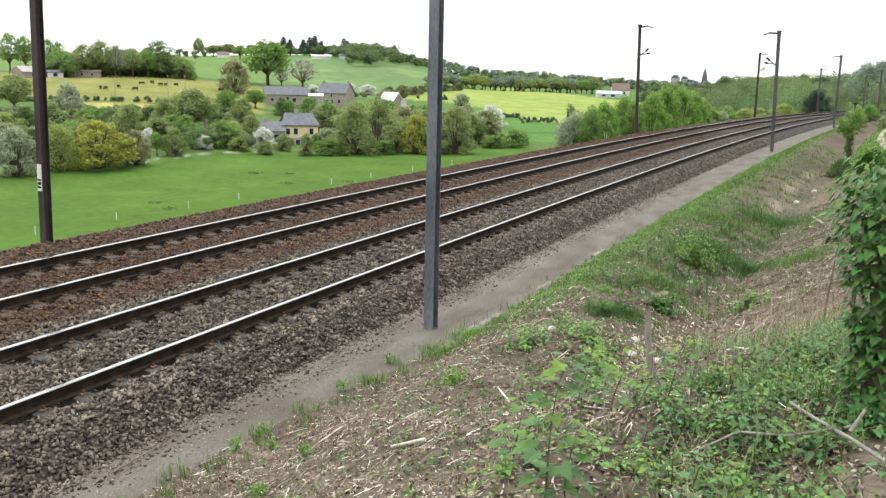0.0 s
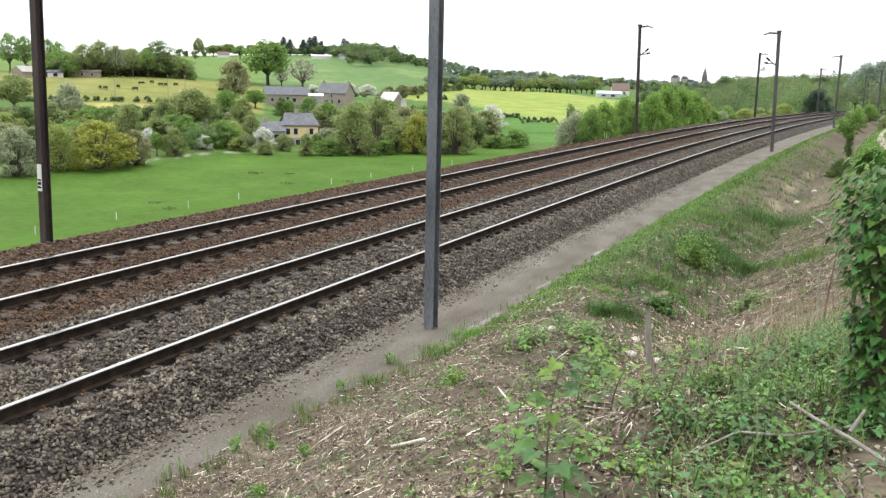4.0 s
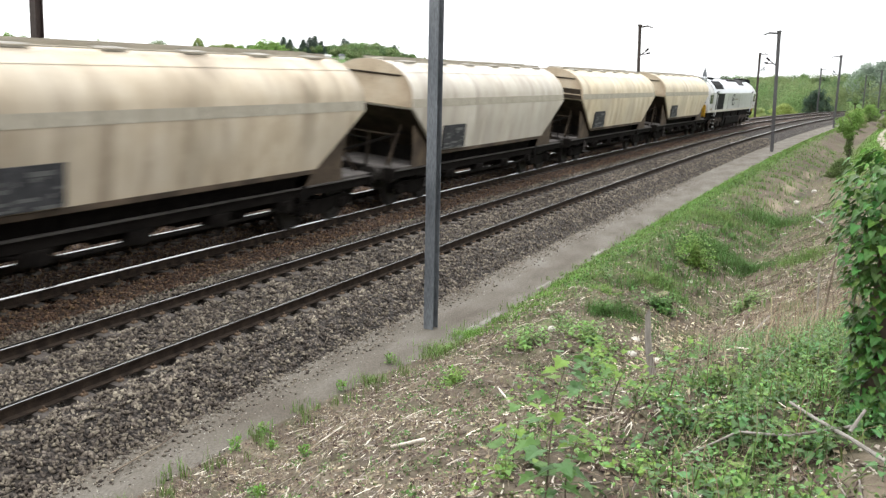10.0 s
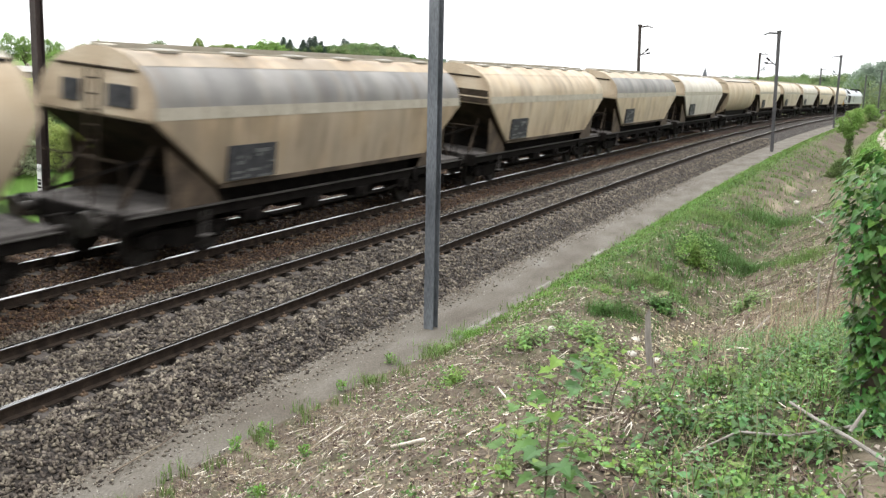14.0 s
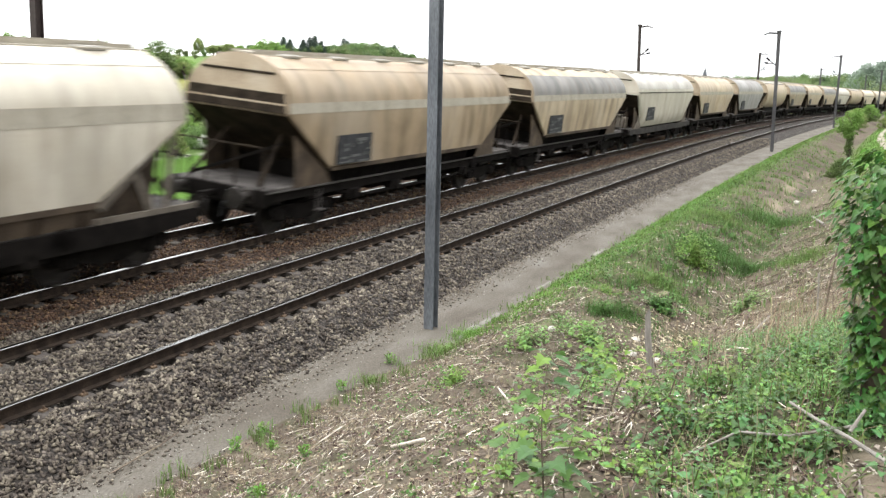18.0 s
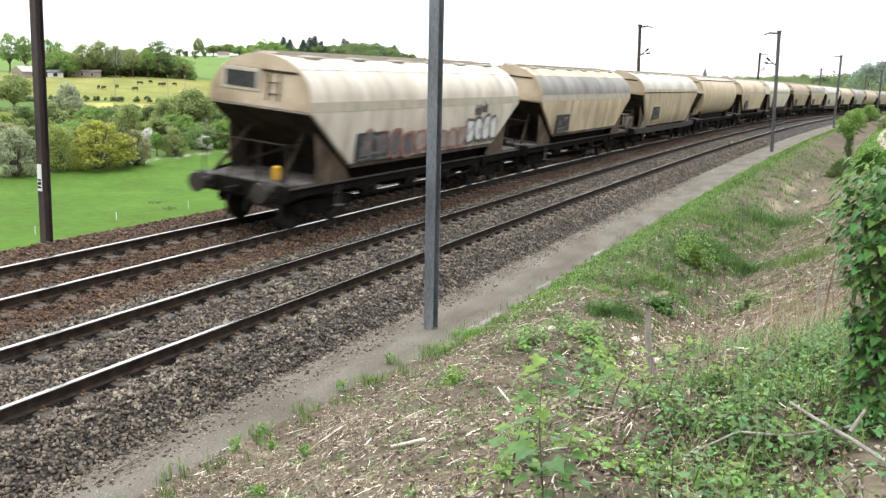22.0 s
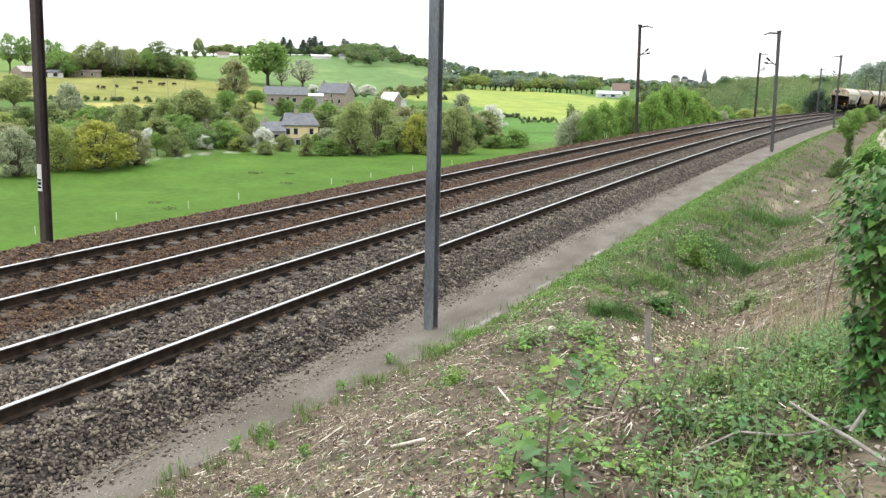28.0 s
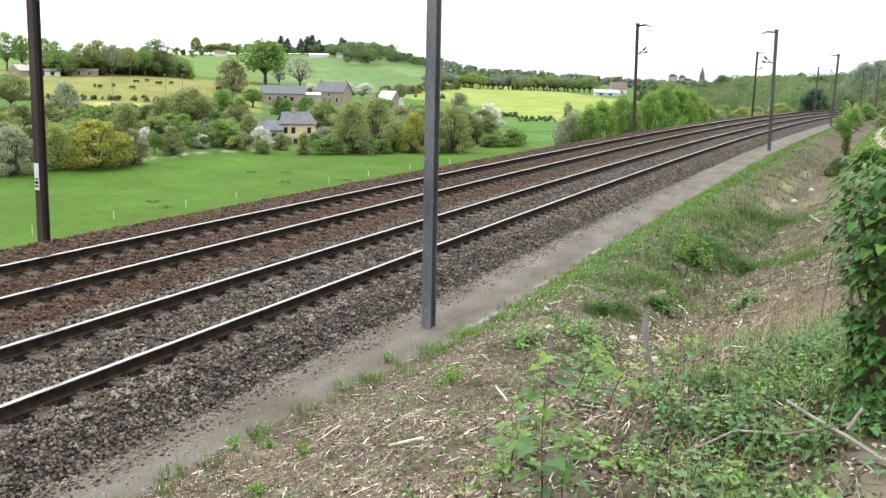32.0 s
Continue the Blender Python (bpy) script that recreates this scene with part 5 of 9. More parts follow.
M_SPRAY = mat("dark spray paint", [(0.0402, 0.0369, 0.0402), (0.0938, 0.0838, 0.0871)], 5, 0.6, 0.05, 30)
M_SPRAY_RED = mat("faded red spray paint", [(0.134, 0.0603, 0.0503), (0.201, 0.1072, 0.0871)], 5, 0.6, 0.05, 30)
M_SPRAY_GREY = mat("grey spray paint", [(0.134, 0.1139, 0.1072), (0.2144, 0.1876, 0.1675)], 5, 0.6, 0.05, 30)
M_SPRAY_WHITE = plain("white spray paint", (0.4154, 0.4154, 0.402))
grng = random.Random(9)


def scrawl(y0, y1, z0, z1, n, fill, edge, name):
    """A row of swollen block shapes, outlined, that stand for sprayed letters nobody can read."""
    inner, outer = Shape(), Shape()
    w = (y1 - y0) / n
    for k in range(n):
        c = y0 + w * (k + 0.5)
        lean, top, low = grng.uniform(-0.08, 0.08), grng.uniform(-0.1, 0.06), grng.uniform(-0.05, 0.08)
        pts = []
        for j in range(12):
            a = 2 * math.pi * j / 12
            ry, rz = 0.56 * w * grng.uniform(0.75, 1.1), (z1 - z0) / 2 * grng.uniform(0.78, 1.08)
            pts.append((c + ry * math.copysign(abs(math.cos(a)) ** 0.6, math.cos(a)) + lean * math.sin(a), (z0 + z1) / 2 + low / 2 + top / 2 + rz * math.copysign(abs(math.sin(a)) ** 0.6, math.sin(a))))
        my, mz = sum(p[0] for p in pts) / 12, sum(p[1] for p in pts) / 12
        for sh, k2, x in ((outer, 1.0, 1.4605), (inner, 0.78, 1.464)):
            sh.add([(x, my + (y - my) * k2, mz + (z - mz) * k2) for y, z in pts], [tuple(range(12))])
        for _ in range(2):
            ya, za = my + grng.uniform(-0.3, 0.3) * w, mz + grng.uniform(-0.25, 0.25) * (z1 - z0)
            outer.add([(1.468, ya, za), (1.468, ya + 0.06, za), (1.468, ya + 0.1, za + 0.2), (1.468, ya + 0.04, za + 0.2)], [(0, 1, 2, 3)])
    part(name, outer, edge, last_wagon, "dark sprayed outline")
    part(name, inner, fill, last_wagon, "sprayed graffiti blocks")


scrawl(1.95, 4.4, 1.56, 2.5, 4, M_SPRAY_WHITE, M_SPRAY, "graffiti")
scrawl(2.5, 3.5, 2.52, 2.76, 4, M_SPRAY, M_SPRAY, "graffiti")
scrawl(-1.4, 2.0, 1.5, 2.16, 5, M_SPRAY_GREY, M_SPRAY_RED, "graffiti")
scrawl(-4.3, -1.4, 1.5, 2.3, 4, M_SPRAY, M_SPRAY_RED, "graffiti")


# ---- the engine ----
def engine():
    e = thing("diesel_locomotive", "silver-grey diesel locomotive with yellow cab nose and ribbed sides", "locomotive")
    roof = [(1.32, 2.9), (1.22, 3.1), (1.02, 3.4), (0.7, 3.68), (0.3, 3.82)]
    side = [(1.32, 1.64)] + roof
    ring = side + [(-x, z) for x, z in reversed(side)]
    part("body_shell", Shape().loft([[(x, y, z) for x, z in ring] for y in (-8.75, 8.75)]), M_LOCO_GREY, e)
    rf = [(x * 1.004 + 0.002, z + 0.006) for x, z in roof]
    rr = rf + [(-x, z) for x, z in reversed(rf)]
    part("roof", Shape().loft([[(x, y, z) for x, z in rr] for y in (-8.74, 8.74)]), M_LOCO_WHITE, e, "pale dusty roof", smooth=True)
    for sgn in (-1, 1):
        prof = [(8.75, 1.64), (10.42, 1.64), (10.5, 2.02), (10.36, 2.62), (10.26, 2.95), (10.0, 3.34), (9.5, 3.66), (8.75, 3.84)]
        rings = []
        for x, top, inset in ((-1.32, 2.9, 0.12), (-1.2, 3.12, 0.0), (-0.95, 3.46, 0), (-0.5, 3.76, 0), (0, 3.84, 0), (0.5, 3.76, 0), (0.95, 3.46, 0), (1.2, 3.12, 0.0), (1.32, 2.9, 0.12)):
            rings.append([(x, sgn * (y - (inset if y > 9 else 0)), min(z, top)) for y, z in prof])
        cab = part("cab", Shape().loft(rings), M_CAB, e, "light grey driving cab", bevel=0.03)
        for sx in (-1, 1):
            part("windscreen", Shape().loft([[(sx * 0.08, sgn * 10.5, 2.14), (sx * 1.1, sgn * 10.5, 2.14), (sx * 1.1, sgn * 10.42, 2.12), (sx * 0.08, sgn * 10.42, 2.12)],
                                             [(sx * 0.08, sgn * 10.31, 2.9), (sx * 1.06, sgn * 10.31, 2.9), (sx * 1.06, sgn * 10.24, 2.88), (sx * 0.08, sgn * 10.24, 2.88)]]), M_GLASS_DARK, cab, "dark windscreen pane")
            part("side_window", Shape().box(sx * 1.325 - 0.012, sx * 1.325 + 0.012, min(sgn * 9.02, sgn * 9.98), max(sgn * 9.02, sgn * 9.98), 2.12, 2.76, 0.01), M_GLASS_DARK, cab, "dark cab side window")
            part("window_bar", Shape().box(sx * 1.343 - 0.012, sx * 1.343 + 0.012, sgn * 9.5 - 0.03, sgn * 9.5 + 0.03, 2.1, 2.78), M_BAND, cab)
            part("hand_hold", Shape().pipe([(sx * 1.34, sgn * 7.6, 2.86), (sx * 1.4, sgn * 7.6, 3.0), (sx * 1.38, sgn * 8.1, 3.0), (sx * 1.34, sgn * 8.1, 2.86)], 0.025, 6), M_DARK, e)
            part("rust_stain", Shape().loft([[(sx * 1.3375, sgn * (9.9 - q), 1.72 + q * 0.16) for q in (0.0, 0.5, 0.95)] + [(sx * 1.3375, sgn * (9.9 - q), 1.70) for q in (0.95, 0.5, 0.0)], [(sx * 1.3395, sgn * (9.9 - q), 1.72 + q * 0.16) for q in (0.0, 0.5, 0.95)] + [(sx * 1.3395, sgn * (9.9 - q), 1.70) for q in (0.95, 0.5, 0.0)]]), M_RUST_WASH, cab, "rusty run-off under the cab window")
            part("cab_door", Shape().box(sx * 1.326 - 0.01, sx * 1.326 + 0.01, min(sgn * 8.15, sgn * 8.7), max(sgn * 8.15, sgn * 8.7), 1.66, 2.86, 0.01), M_LOCO_GREY, e, "grey cab door")
            part("door_rail", Shape().tube((sx * 1.37, sgn * 8.1, 1.3), (sx * 1.37, sgn * 8.1, 2.85), 0.012, 0.012, 6).tube((sx * 1.37, sgn * 7.62, 1.3), (sx * 1.37, sgn * 7.62, 2.85), 0.018, 0.018, 6), M_WHITE, e)
            for k in range(4):
                part("tread", Shape().box(sx * 1.28 - 0.1, sx * 1.28 + 0.1, sgn * 7.86 - 0.22, sgn * 7.86 + 0.22, 0.42 + 0.27 * k, 0.45 + 0.27 * k), M_MARK_WHITE, e, "pale worn tread")
            st = Shape()
            st.box(sx * 1.3 - 0.02, sx * 1.3 + 0.02, sgn * 7.86 - 0.25, sgn * 7.86 - 0.22, 0.4, 1.6).box(sx * 1.3 - 0.02, sx * 1.3 + 0.02, sgn * 7.86 + 0.22, sgn * 7.86 + 0.25, 0.4, 1.6)
            part("ladder", st, M_DARK, e, "dark cab ladder")
            part("headlight", Shape().tube((sx * 0.85, sgn * 10.5, 1.55), (sx * 0.85, sgn * 10.56, 1.55), 0.11, 0.1, 12), M_BAND, e)
        part("nose", Shape().loft([[(-1.2, sgn * (10.47 + d), z), (-1.1, sgn * (10.53 + d), z), (1.1, sgn * (10.53 + d), z), (1.2, sgn * (10.47 + d), z), (1.2, sgn * 10.36, z), (-1.2, sgn * 10.36, z)] for z, d in ((1.2, 0.0), (2.0, 0.0), (2.1, -0.03))]), M_YELLOW, e, "grimy yellow nose panel", bevel=0.03)
        part("skirt", Shape().box(-1.08, 1.08, min(sgn * 8.95, sgn * 10.3), max(sgn * 8.95, sgn * 10.3), 0.8, 1.5, 0.05), M_DARK, e)
        part("plough", Shape().box(-0.95, 0.95, min(sgn * 10.2, sgn * 10.4), max(sgn * 10.2, sgn * 10.4), 0.3, 0.75, 0.03), M_DARK, e)
        buffer_pair(e, sgn * 10.45, sgn, 1.05)
        if sgn < 0:
            pod = part("roof_pod", Shape().box(-0.75, 0.75, -9.95, -9.35, 3.5, 3.98, 0.05), M_LOCO_WHITE, e, "white roof-mounted cooling box")
            for zz in (3.74, 3.86):
                part("louvre", Shape().box(0.74, 0.757, -9.88, -9.42, zz - 0.025, zz + 0.025).box(-0.6, 0.6, -9.957, -9.94, zz - 0.025, zz + 0.025), M_GRILLE, pod)
        else:
            part("roof_pod", Shape().prism([(9.12, 3.68), (9.64, 3.58), (9.6, 3.86), (9.08, 4.0)], "x", -0.72, 0.72), M_GRILLE, e, "black wedge-shaped roof cooling box", bevel=0.04)
    part("sill", Shape().box(-1.36, 1.36, -8.9, 8.9, 1.5, 1.655, 0.02).box(-1.335, 1.335, -10.3, -8.88, 1.5, 1.652, 0.02).box(-1.335, 1.335, 8.88, 10.3, 1.5, 1.652, 0.02), M_SILL, e, "cream sill strip")
    part("underframe", Shape().box(-1.15, 1.15, -9.8, 9.8, 0.98, 1.5), M_DARK, e)
    for sy in (-6.2, 6.2):
        for sx in (-1, 1):
            part("bogie_side", Shape().prism([(sy - 2.5, 0.42)] + [p for k in (-1, 0, 1) for p in ((sy + 1.8 * k - 0.42, 0.34), (sy + 1.8 * k - 0.3, 0.62), (sy + 1.8 * k, 0.76), (sy + 1.8 * k + 0.3, 0.62), (sy + 1.8 * k + 0.42, 0.34), (sy + 1.8 * k + 0.9, 0.5))][:-1] + [(sy + 2.5, 0.42), (sy + 2.6, 0.7), (sy + 2.15, 0.95), (sy + 1.3, 1.08), (sy + 0.9, 0.9), (sy + 0.4, 1.05), (sy - 0.4, 1.05), (sy - 0.9, 0.9), (sy - 1.3, 1.08), (sy - 2.15, 0.95), (sy - 2.6, 0.7)], "x", sx * 1.17 - 0.03, sx * 1.17 + 0.03), M_TANK, e, "dusty brown bogie side frame")
            for k in (-1, 0, 1):
                part("axle_box", Shape().tube((sx * 1.18, sy + 1.8 * k, 0.53), (sx * 1.28, sy + 1.8 * k, 0.53), 0.17, 0.15, 12), M_DARK, e)
                part("brake_unit", Shape().box(sx * 1.2 - 0.06, sx * 1.2 + 0.06, sy + 1.8 * k + 0.4, sy + 1.8 * k + 0.75, 0.5, 0.8, 0.03), M_DARK, e)
    for sx in (-1, 1):
        grille = part("radiator_grille", Shape().box(sx * 1.325 - 0.015, sx * 1.325 + 0.015, -7.75, -4.8, 1.68, 2.86, 0.01), M_GRILLE, e, "large black radiator grille")
        for k in range(16):
            z = 1.72 + k * 0.07
            part("slat", Shape().box(sx * 1.342 - 0.01, sx * 1.342 + 0.01, -7.7, -4.85, z, z + 0.03), M_BLACK, grille)
        part("plain_panel", Shape().box(sx * 1.324 - 0.012, sx * 1.324 + 0.012, -4.6, -3.35, 1.68, 2.84, 0.01), M_LOCO_GREY, e)
        for a, b in ((-3.15, 1.8), (1.92, 7.4)):
            panel = part("ribbed_panel", Shape().box(sx * 1.32 - 0.006, sx * 1.32 + 0.006, a, b, 1.69, 2.86), M_LOCO_GREY, e, "horizontally ribbed grey side panel")
            for k in range(14):
                z = 1.7 + k * 0.084
                part("rib", Shape().loft([[(sx * 1.318, y, z), (sx * 1.352, y, z + 0.014), (sx * 1.352, y, z + 0.038), (sx * 1.318, y, z + 0.052)] for y in (a, b)]), M_LOCO_GREY, panel)
        lg = Shape()
        pts = [(math.cos(a), math.sin(a)) for a in [0.5 + (2 * math.pi - 1.0) * k / 26 for k in range(27)]]
        rings = [[(sx * 1.354, -0.92 + 0.68 * c * 1.0, 2.36 + 0.46 * s), (sx * 1.36, -0.92 + 0.68 * c, 2.36 + 0.46 * s), (sx * 1.36, -0.92 + 0.56 * c, 2.36 + 0.36 * s), (sx * 1.354, -0.92 + 0.56 * c, 2.36 + 0.36 * s)] for c, s in pts]
        lg.loft(rings)
        lg.box(sx * 1.357 - 0.003, sx * 1.357 + 0.003, -1.5, -0.6, 2.3, 2.38).box(sx * 1.357 - 0.003, sx * 1.357 + 0.003, -1.5, -0.75, 2.42, 2.48)
        part("emblem", lg, M_SIGN, e, "dark ring-shaped emblem")
        part("lettering_bar", Shape().box(sx * 1.357 - 0.003, sx * 1.357 + 0.003, -0.4, 1.3, 2.36, 2.44), M_BAND, e)
        part("fuel_tank", Shape().prism([(sx * 0.5, 0.35), (sx * 1.15, 0.35), (sx * 1.28, 0.5), (sx * 1.28, 0.98), (sx * 1.15, 1.08), (sx * 0.5, 1.08)], "y", -2.7, 3.1), M_DARK, e, "sooty black fuel tank", bevel=0.02)
        part("air_tank", Shape().tube((sx * 1.05, -2.4, 1.28), (sx * 1.05, -0.6, 1.28), 0.14, 0.14, 10).tube((sx * 1.05, 0.2, 1.28), (sx * 1.05, 2.6, 1.28), 0.14, 0.14, 10), M_DARK, e)
        part("roof_grille", Shape().loft([[(sx * 1.19, y, 3.17), (sx * 1.02, y, 3.43), (sx * 0.72, y, 3.7), (sx * 0.75, y, 3.72), (sx * 1.06, y, 3.44), (sx * 1.22, y, 3.18)] for y in (-7.9, -4.9)]), M_GRILLE, e, "black roof grille")
    part("exhaust_hatch", Shape().loft([[(0.98, y, 3.46), (0.72, y, 3.72), (0.4, y, 3.9), (-0.4, y, 3.9), (-0.72, y, 3.72), (-0.98, y, 3.46), (-0.6, y, 3.5), (0.6, y, 3.5)] for y in (2.75, 5.25)]), M_SOOT, e, "sooty exhaust hatch over the roof's shoulders", bevel=0.02)
    for ya, yb in ((-0.6, 0.5), (0.6, 1.7), (1.8, 2.65), (5.35, 6.3), (6.4, 7.5)):
        part("roof_hatch", Shape().box(-0.62, 0.62, ya, yb, 3.7, 3.87, 0.03), M_SOOT, e, "sooty roof hatch")
    # black boxes added to fill the dark gaps between tank and bogies
    for ya, yb in ((-3.5, -2.65), (3.05, 3.6), (-0.2, 0.9)):
        part("equipment_box", Shape().box(-1.22, 1.22, ya, yb, 0.42, 1.42, 0.04), M_DARK, e, "black equipment box under the sill")
    part("roof_fan", Shape().tube((0, -6.4, 3.8), (0, -6.4, 3.95), 0.6, 0.6, 16), M_GRILLE, e)
    bogie(e, -6.2, "dusty brown three-axle bogie", 1.8, 0.53, 3).data.materials[0] = M_TANK
    bogie(e, 6.2, "dusty brown three-axle bogie", 1.8, 0.53, 3).data.materials[0] = M_TANK
    return e


M_CAB = mat("light grey cab paint", [(0.3, 0.292, 0.28), (0.4, 0.395, 0.385)], 1.5, 0.5, 0.08, 50, fine=0.08)
M_RUST_WASH = mat("rusty wash", [(0.17, 0.125, 0.08), (0.26, 0.225, 0.18)], 2.5, 0.6, 0.05, 30)
M_MARK_WHITE = plain("worn white step", (0.335, 0.335, 0.3216))
M_TANK = mat("brown grime", [(0.0147, 0.0121, 0.01), (0.0503, 0.0402, 0.0328)], 2.5, 0.85, 0.2, 30, spec=0.04)
M_SOOT = mat("soot", [(0.014, 0.014, 0.0142), (0.066, 0.063, 0.062)], 1.5, 0.8, 0.1, 30, spec=0.04)
TRAIN.append((engine(), 9.98))
# ---- trees, bushes and woods ----


def leafy(name, c, k=0.17, rough=0.7, thin=0.58):
    return mat(name, [tuple(v * 0.75 for v in c), c, tuple(min(1, v * 1.25) for v in c)], 2.5, rough, 0.0, 20, island=k, fine=0.1, translucent=thin, spec=0.2)


# the haze tone carries distance haze in the leaf colour
TONES = {
    "olive": (0.205, 0.25, 0.092), "lime": (0.237, 0.2861, 0.0817), "yellow": (0.2697, 0.2861, 0.0572), "grey": (0.2534, 0.2861, 0.1798), "dark": (0.1122, 0.161, 0.0532),
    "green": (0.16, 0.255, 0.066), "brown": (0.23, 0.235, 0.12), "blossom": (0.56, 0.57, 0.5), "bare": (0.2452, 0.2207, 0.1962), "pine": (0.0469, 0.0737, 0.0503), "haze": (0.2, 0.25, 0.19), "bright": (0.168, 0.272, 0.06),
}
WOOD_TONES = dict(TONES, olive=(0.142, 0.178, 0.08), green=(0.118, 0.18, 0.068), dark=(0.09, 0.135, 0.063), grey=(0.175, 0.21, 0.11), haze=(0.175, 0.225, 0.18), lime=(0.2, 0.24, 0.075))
LEAF = {t: leafy("leaves " + t, c) for t, c in TONES.items()}
LEAF["blossom"] = leafy("leaves blossom", TONES["blossom"], 0.12)
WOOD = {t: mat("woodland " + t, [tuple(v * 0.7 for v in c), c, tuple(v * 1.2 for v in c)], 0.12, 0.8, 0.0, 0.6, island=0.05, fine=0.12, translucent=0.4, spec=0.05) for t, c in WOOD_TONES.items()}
M_BARK = mat("bark", [(0.0469, 0.0369, 0.0301), (0.1072, 0.0871, 0.0703)], 6, 0.9, 0.5, 30, stretch=(1, 1, 0.3))
TONE_WORDS = {"olive": "olive-green", "lime": "fresh lime-green", "yellow": "yellow-green", "grey": "grey-green", "dark": "dark green", "green": "mid-green",
              "brown": "brown budding", "blossom": "white-blossomed", "bare": "bare-twigged", "pine": "blackish-green", "haze": "pale grey-green", "bright": "bright green"}


def leaf_cloud(rng, centres, radii, count, size, flat=0.5, stir=0.5, stray=0.17):
    """Leaf clumps: small bent diamonds on and in a set of ellipsoid lobes. Returns corners (n, 4, 3)."""
    w = np.array([r[0] * r[1] + r[0] * r[2] for r in radii])
    pick = rng.choice(len(centres), count, p=w / w.sum())
    d = rng.normal(size=(count, 3))
    d /= np.linalg.norm(d, axis=1, keepdims=True)
    rad = rng.uniform(0.25, 1.0, (count, 1)) ** 0.6 + np.abs(rng.normal(size=(count, 1))) * stray
    p = np.array(centres)[pick] + d * np.array(radii)[pick] * rad
    nrm = d * 0.9 + rng.normal(size=(count, 3)) * stir + np.array([0, 0, flat])
    nrm /= np.linalg.norm(nrm, axis=1, keepdims=True)
    a = np.cross(nrm, rng.normal(size=(count, 3)))
    a /= np.linalg.norm(a, axis=1, keepdims=True)
    b = np.cross(nrm, a)
    s = size * rng.uniform(0.6, 1.5, (count, 1))
    return np.stack([p - a * s, p + b * s * 0.7 + nrm * s * 0.2, p + a * s, p - b * s * 0.7 + nrm * s * 0.2], 1)


def cloud_mesh(name, q, material):
    n = len(q)
    return raw_mesh(name, q.reshape(-1, 3), np.arange(4 * n).reshape(n, 4), material)


def tree_prototype(kind, seed, count=5200, leaf=0.0185):
    """A tree one metre high and about one metre wide, to be scaled where it stands."""
    rng = np.random.default_rng(seed)
    rnd = random.Random(seed)
    base = new(kind)
    trunk = Shape()
    lobes, radii = [], []
    if kind == "conifer":
        trunk.tube((0, 0, -0.05), (0, 0, 0.95), 0.035, 0.006, 7)
        for k in range(9):
            z, r = 0.18 + 0.085 * k, 0.42 * (1 - k / 10.5)
            for j in range(6):
                a = j * 1.047 + k * 0.6 + rnd.uniform(-0.3, 0.3)
                lobes.append((0.55 * r * math.cos(a), 0.55 * r * math.sin(a), z - 0.02))
                radii.append((0.5 * r + 0.03, 0.5 * r + 0.03, 0.045))
    else:
        low = {"tree": 0.34, "bush": 0.03, "bare": 0.2, "airy": 0.3}[kind]
        trunk.tube((0, 0, -0.06), (rnd.uniform(-0.02, 0.02), 0.01, low), 0.035, 0.024, 8)
        nl = {"tree": 24, "bush": 26, "bare": 16, "airy": 20}[kind]
        for k in range(nl):
            a = k * 2.4 + rnd.uniform(-0.4, 0.4)
            t = (k + 0.5) / nl
            z = low + (0.03 if kind == "bush" else 0.06) + (0.9 - low) * t
            spread = 0.36 * math.sin(math.pi * min(0.97, (0.28 if kind == "bush" else 0.18) + (0.7 if kind == "bush" else 0.8) * t)) ** 0.8
            x, y = spread * math.cos(a) * rnd.uniform(0.6, 1.1), spread * math.sin(a) * rnd.uniform(0.6, 1.1)
            mid = (x * 0.45, y * 0.45, low + (z - low) * 0.45)
            trunk.tube((0, 0, low * 0.75), mid, 0.018, 0.011, 5).tube(mid, (x, y, z), 0.011, 0.004, 5)
            lobes.append((x, y, z))
            r = rnd.uniform(0.09, 0.18)
            radii.append((r, r, r * rnd.uniform(0.55, 0.9)))
            if kind == "bare":
                for _ in range(9):
                    b = (x + rnd.uniform(-0.18, 0.18), y + rnd.uniform(-0.18, 0.18), z + rnd.uniform(-0.02, 0.2))
                    m = tuple((p + q) / 2 + rnd.uniform(-0.02, 0.02) for p, q in zip((x, y, z), b))
                    trunk.tube((x, y, z), m, 0.004, 0.003, 4).tube(m, b, 0.003, 0.0015, 4)
    part("trunk", trunk, M_BARK, base)
    if kind == "airy":
        count = int(count * 0.5)
    if kind == "bare":
        count = count // 5
    crown = new("crown", cloud_mesh("crown", leaf_cloud(rng, lobes, radii, count, leaf), LEAF["green"]))
    crown.parent = base
    crown.material_slots[0].link = "OBJECT"
    return base


PROTO = {k: [tree_prototype(k, s) for s in seeds] for k, seeds in {"tree": (1, 2, 3), "bush": (4, 5, 6, 7), "bare": (8, 9), "airy": (12, 13, 14), "conifer": (10, 11)}.items()}
LOW = {k: [tree_prototype(k, s, 3000, 0.025) for s in seeds] for k, seeds in {"bush": (31, 32, 33), "tree": (34, 35)}.items()}
FINE = {k: [tree_prototype(k, s, 9000, 0.016) for s in seeds] for k, seeds in {"bush": (21, 22, 23), "tree": (24, 25)}.items()}
grow_rng = random.Random(77)
used = set()


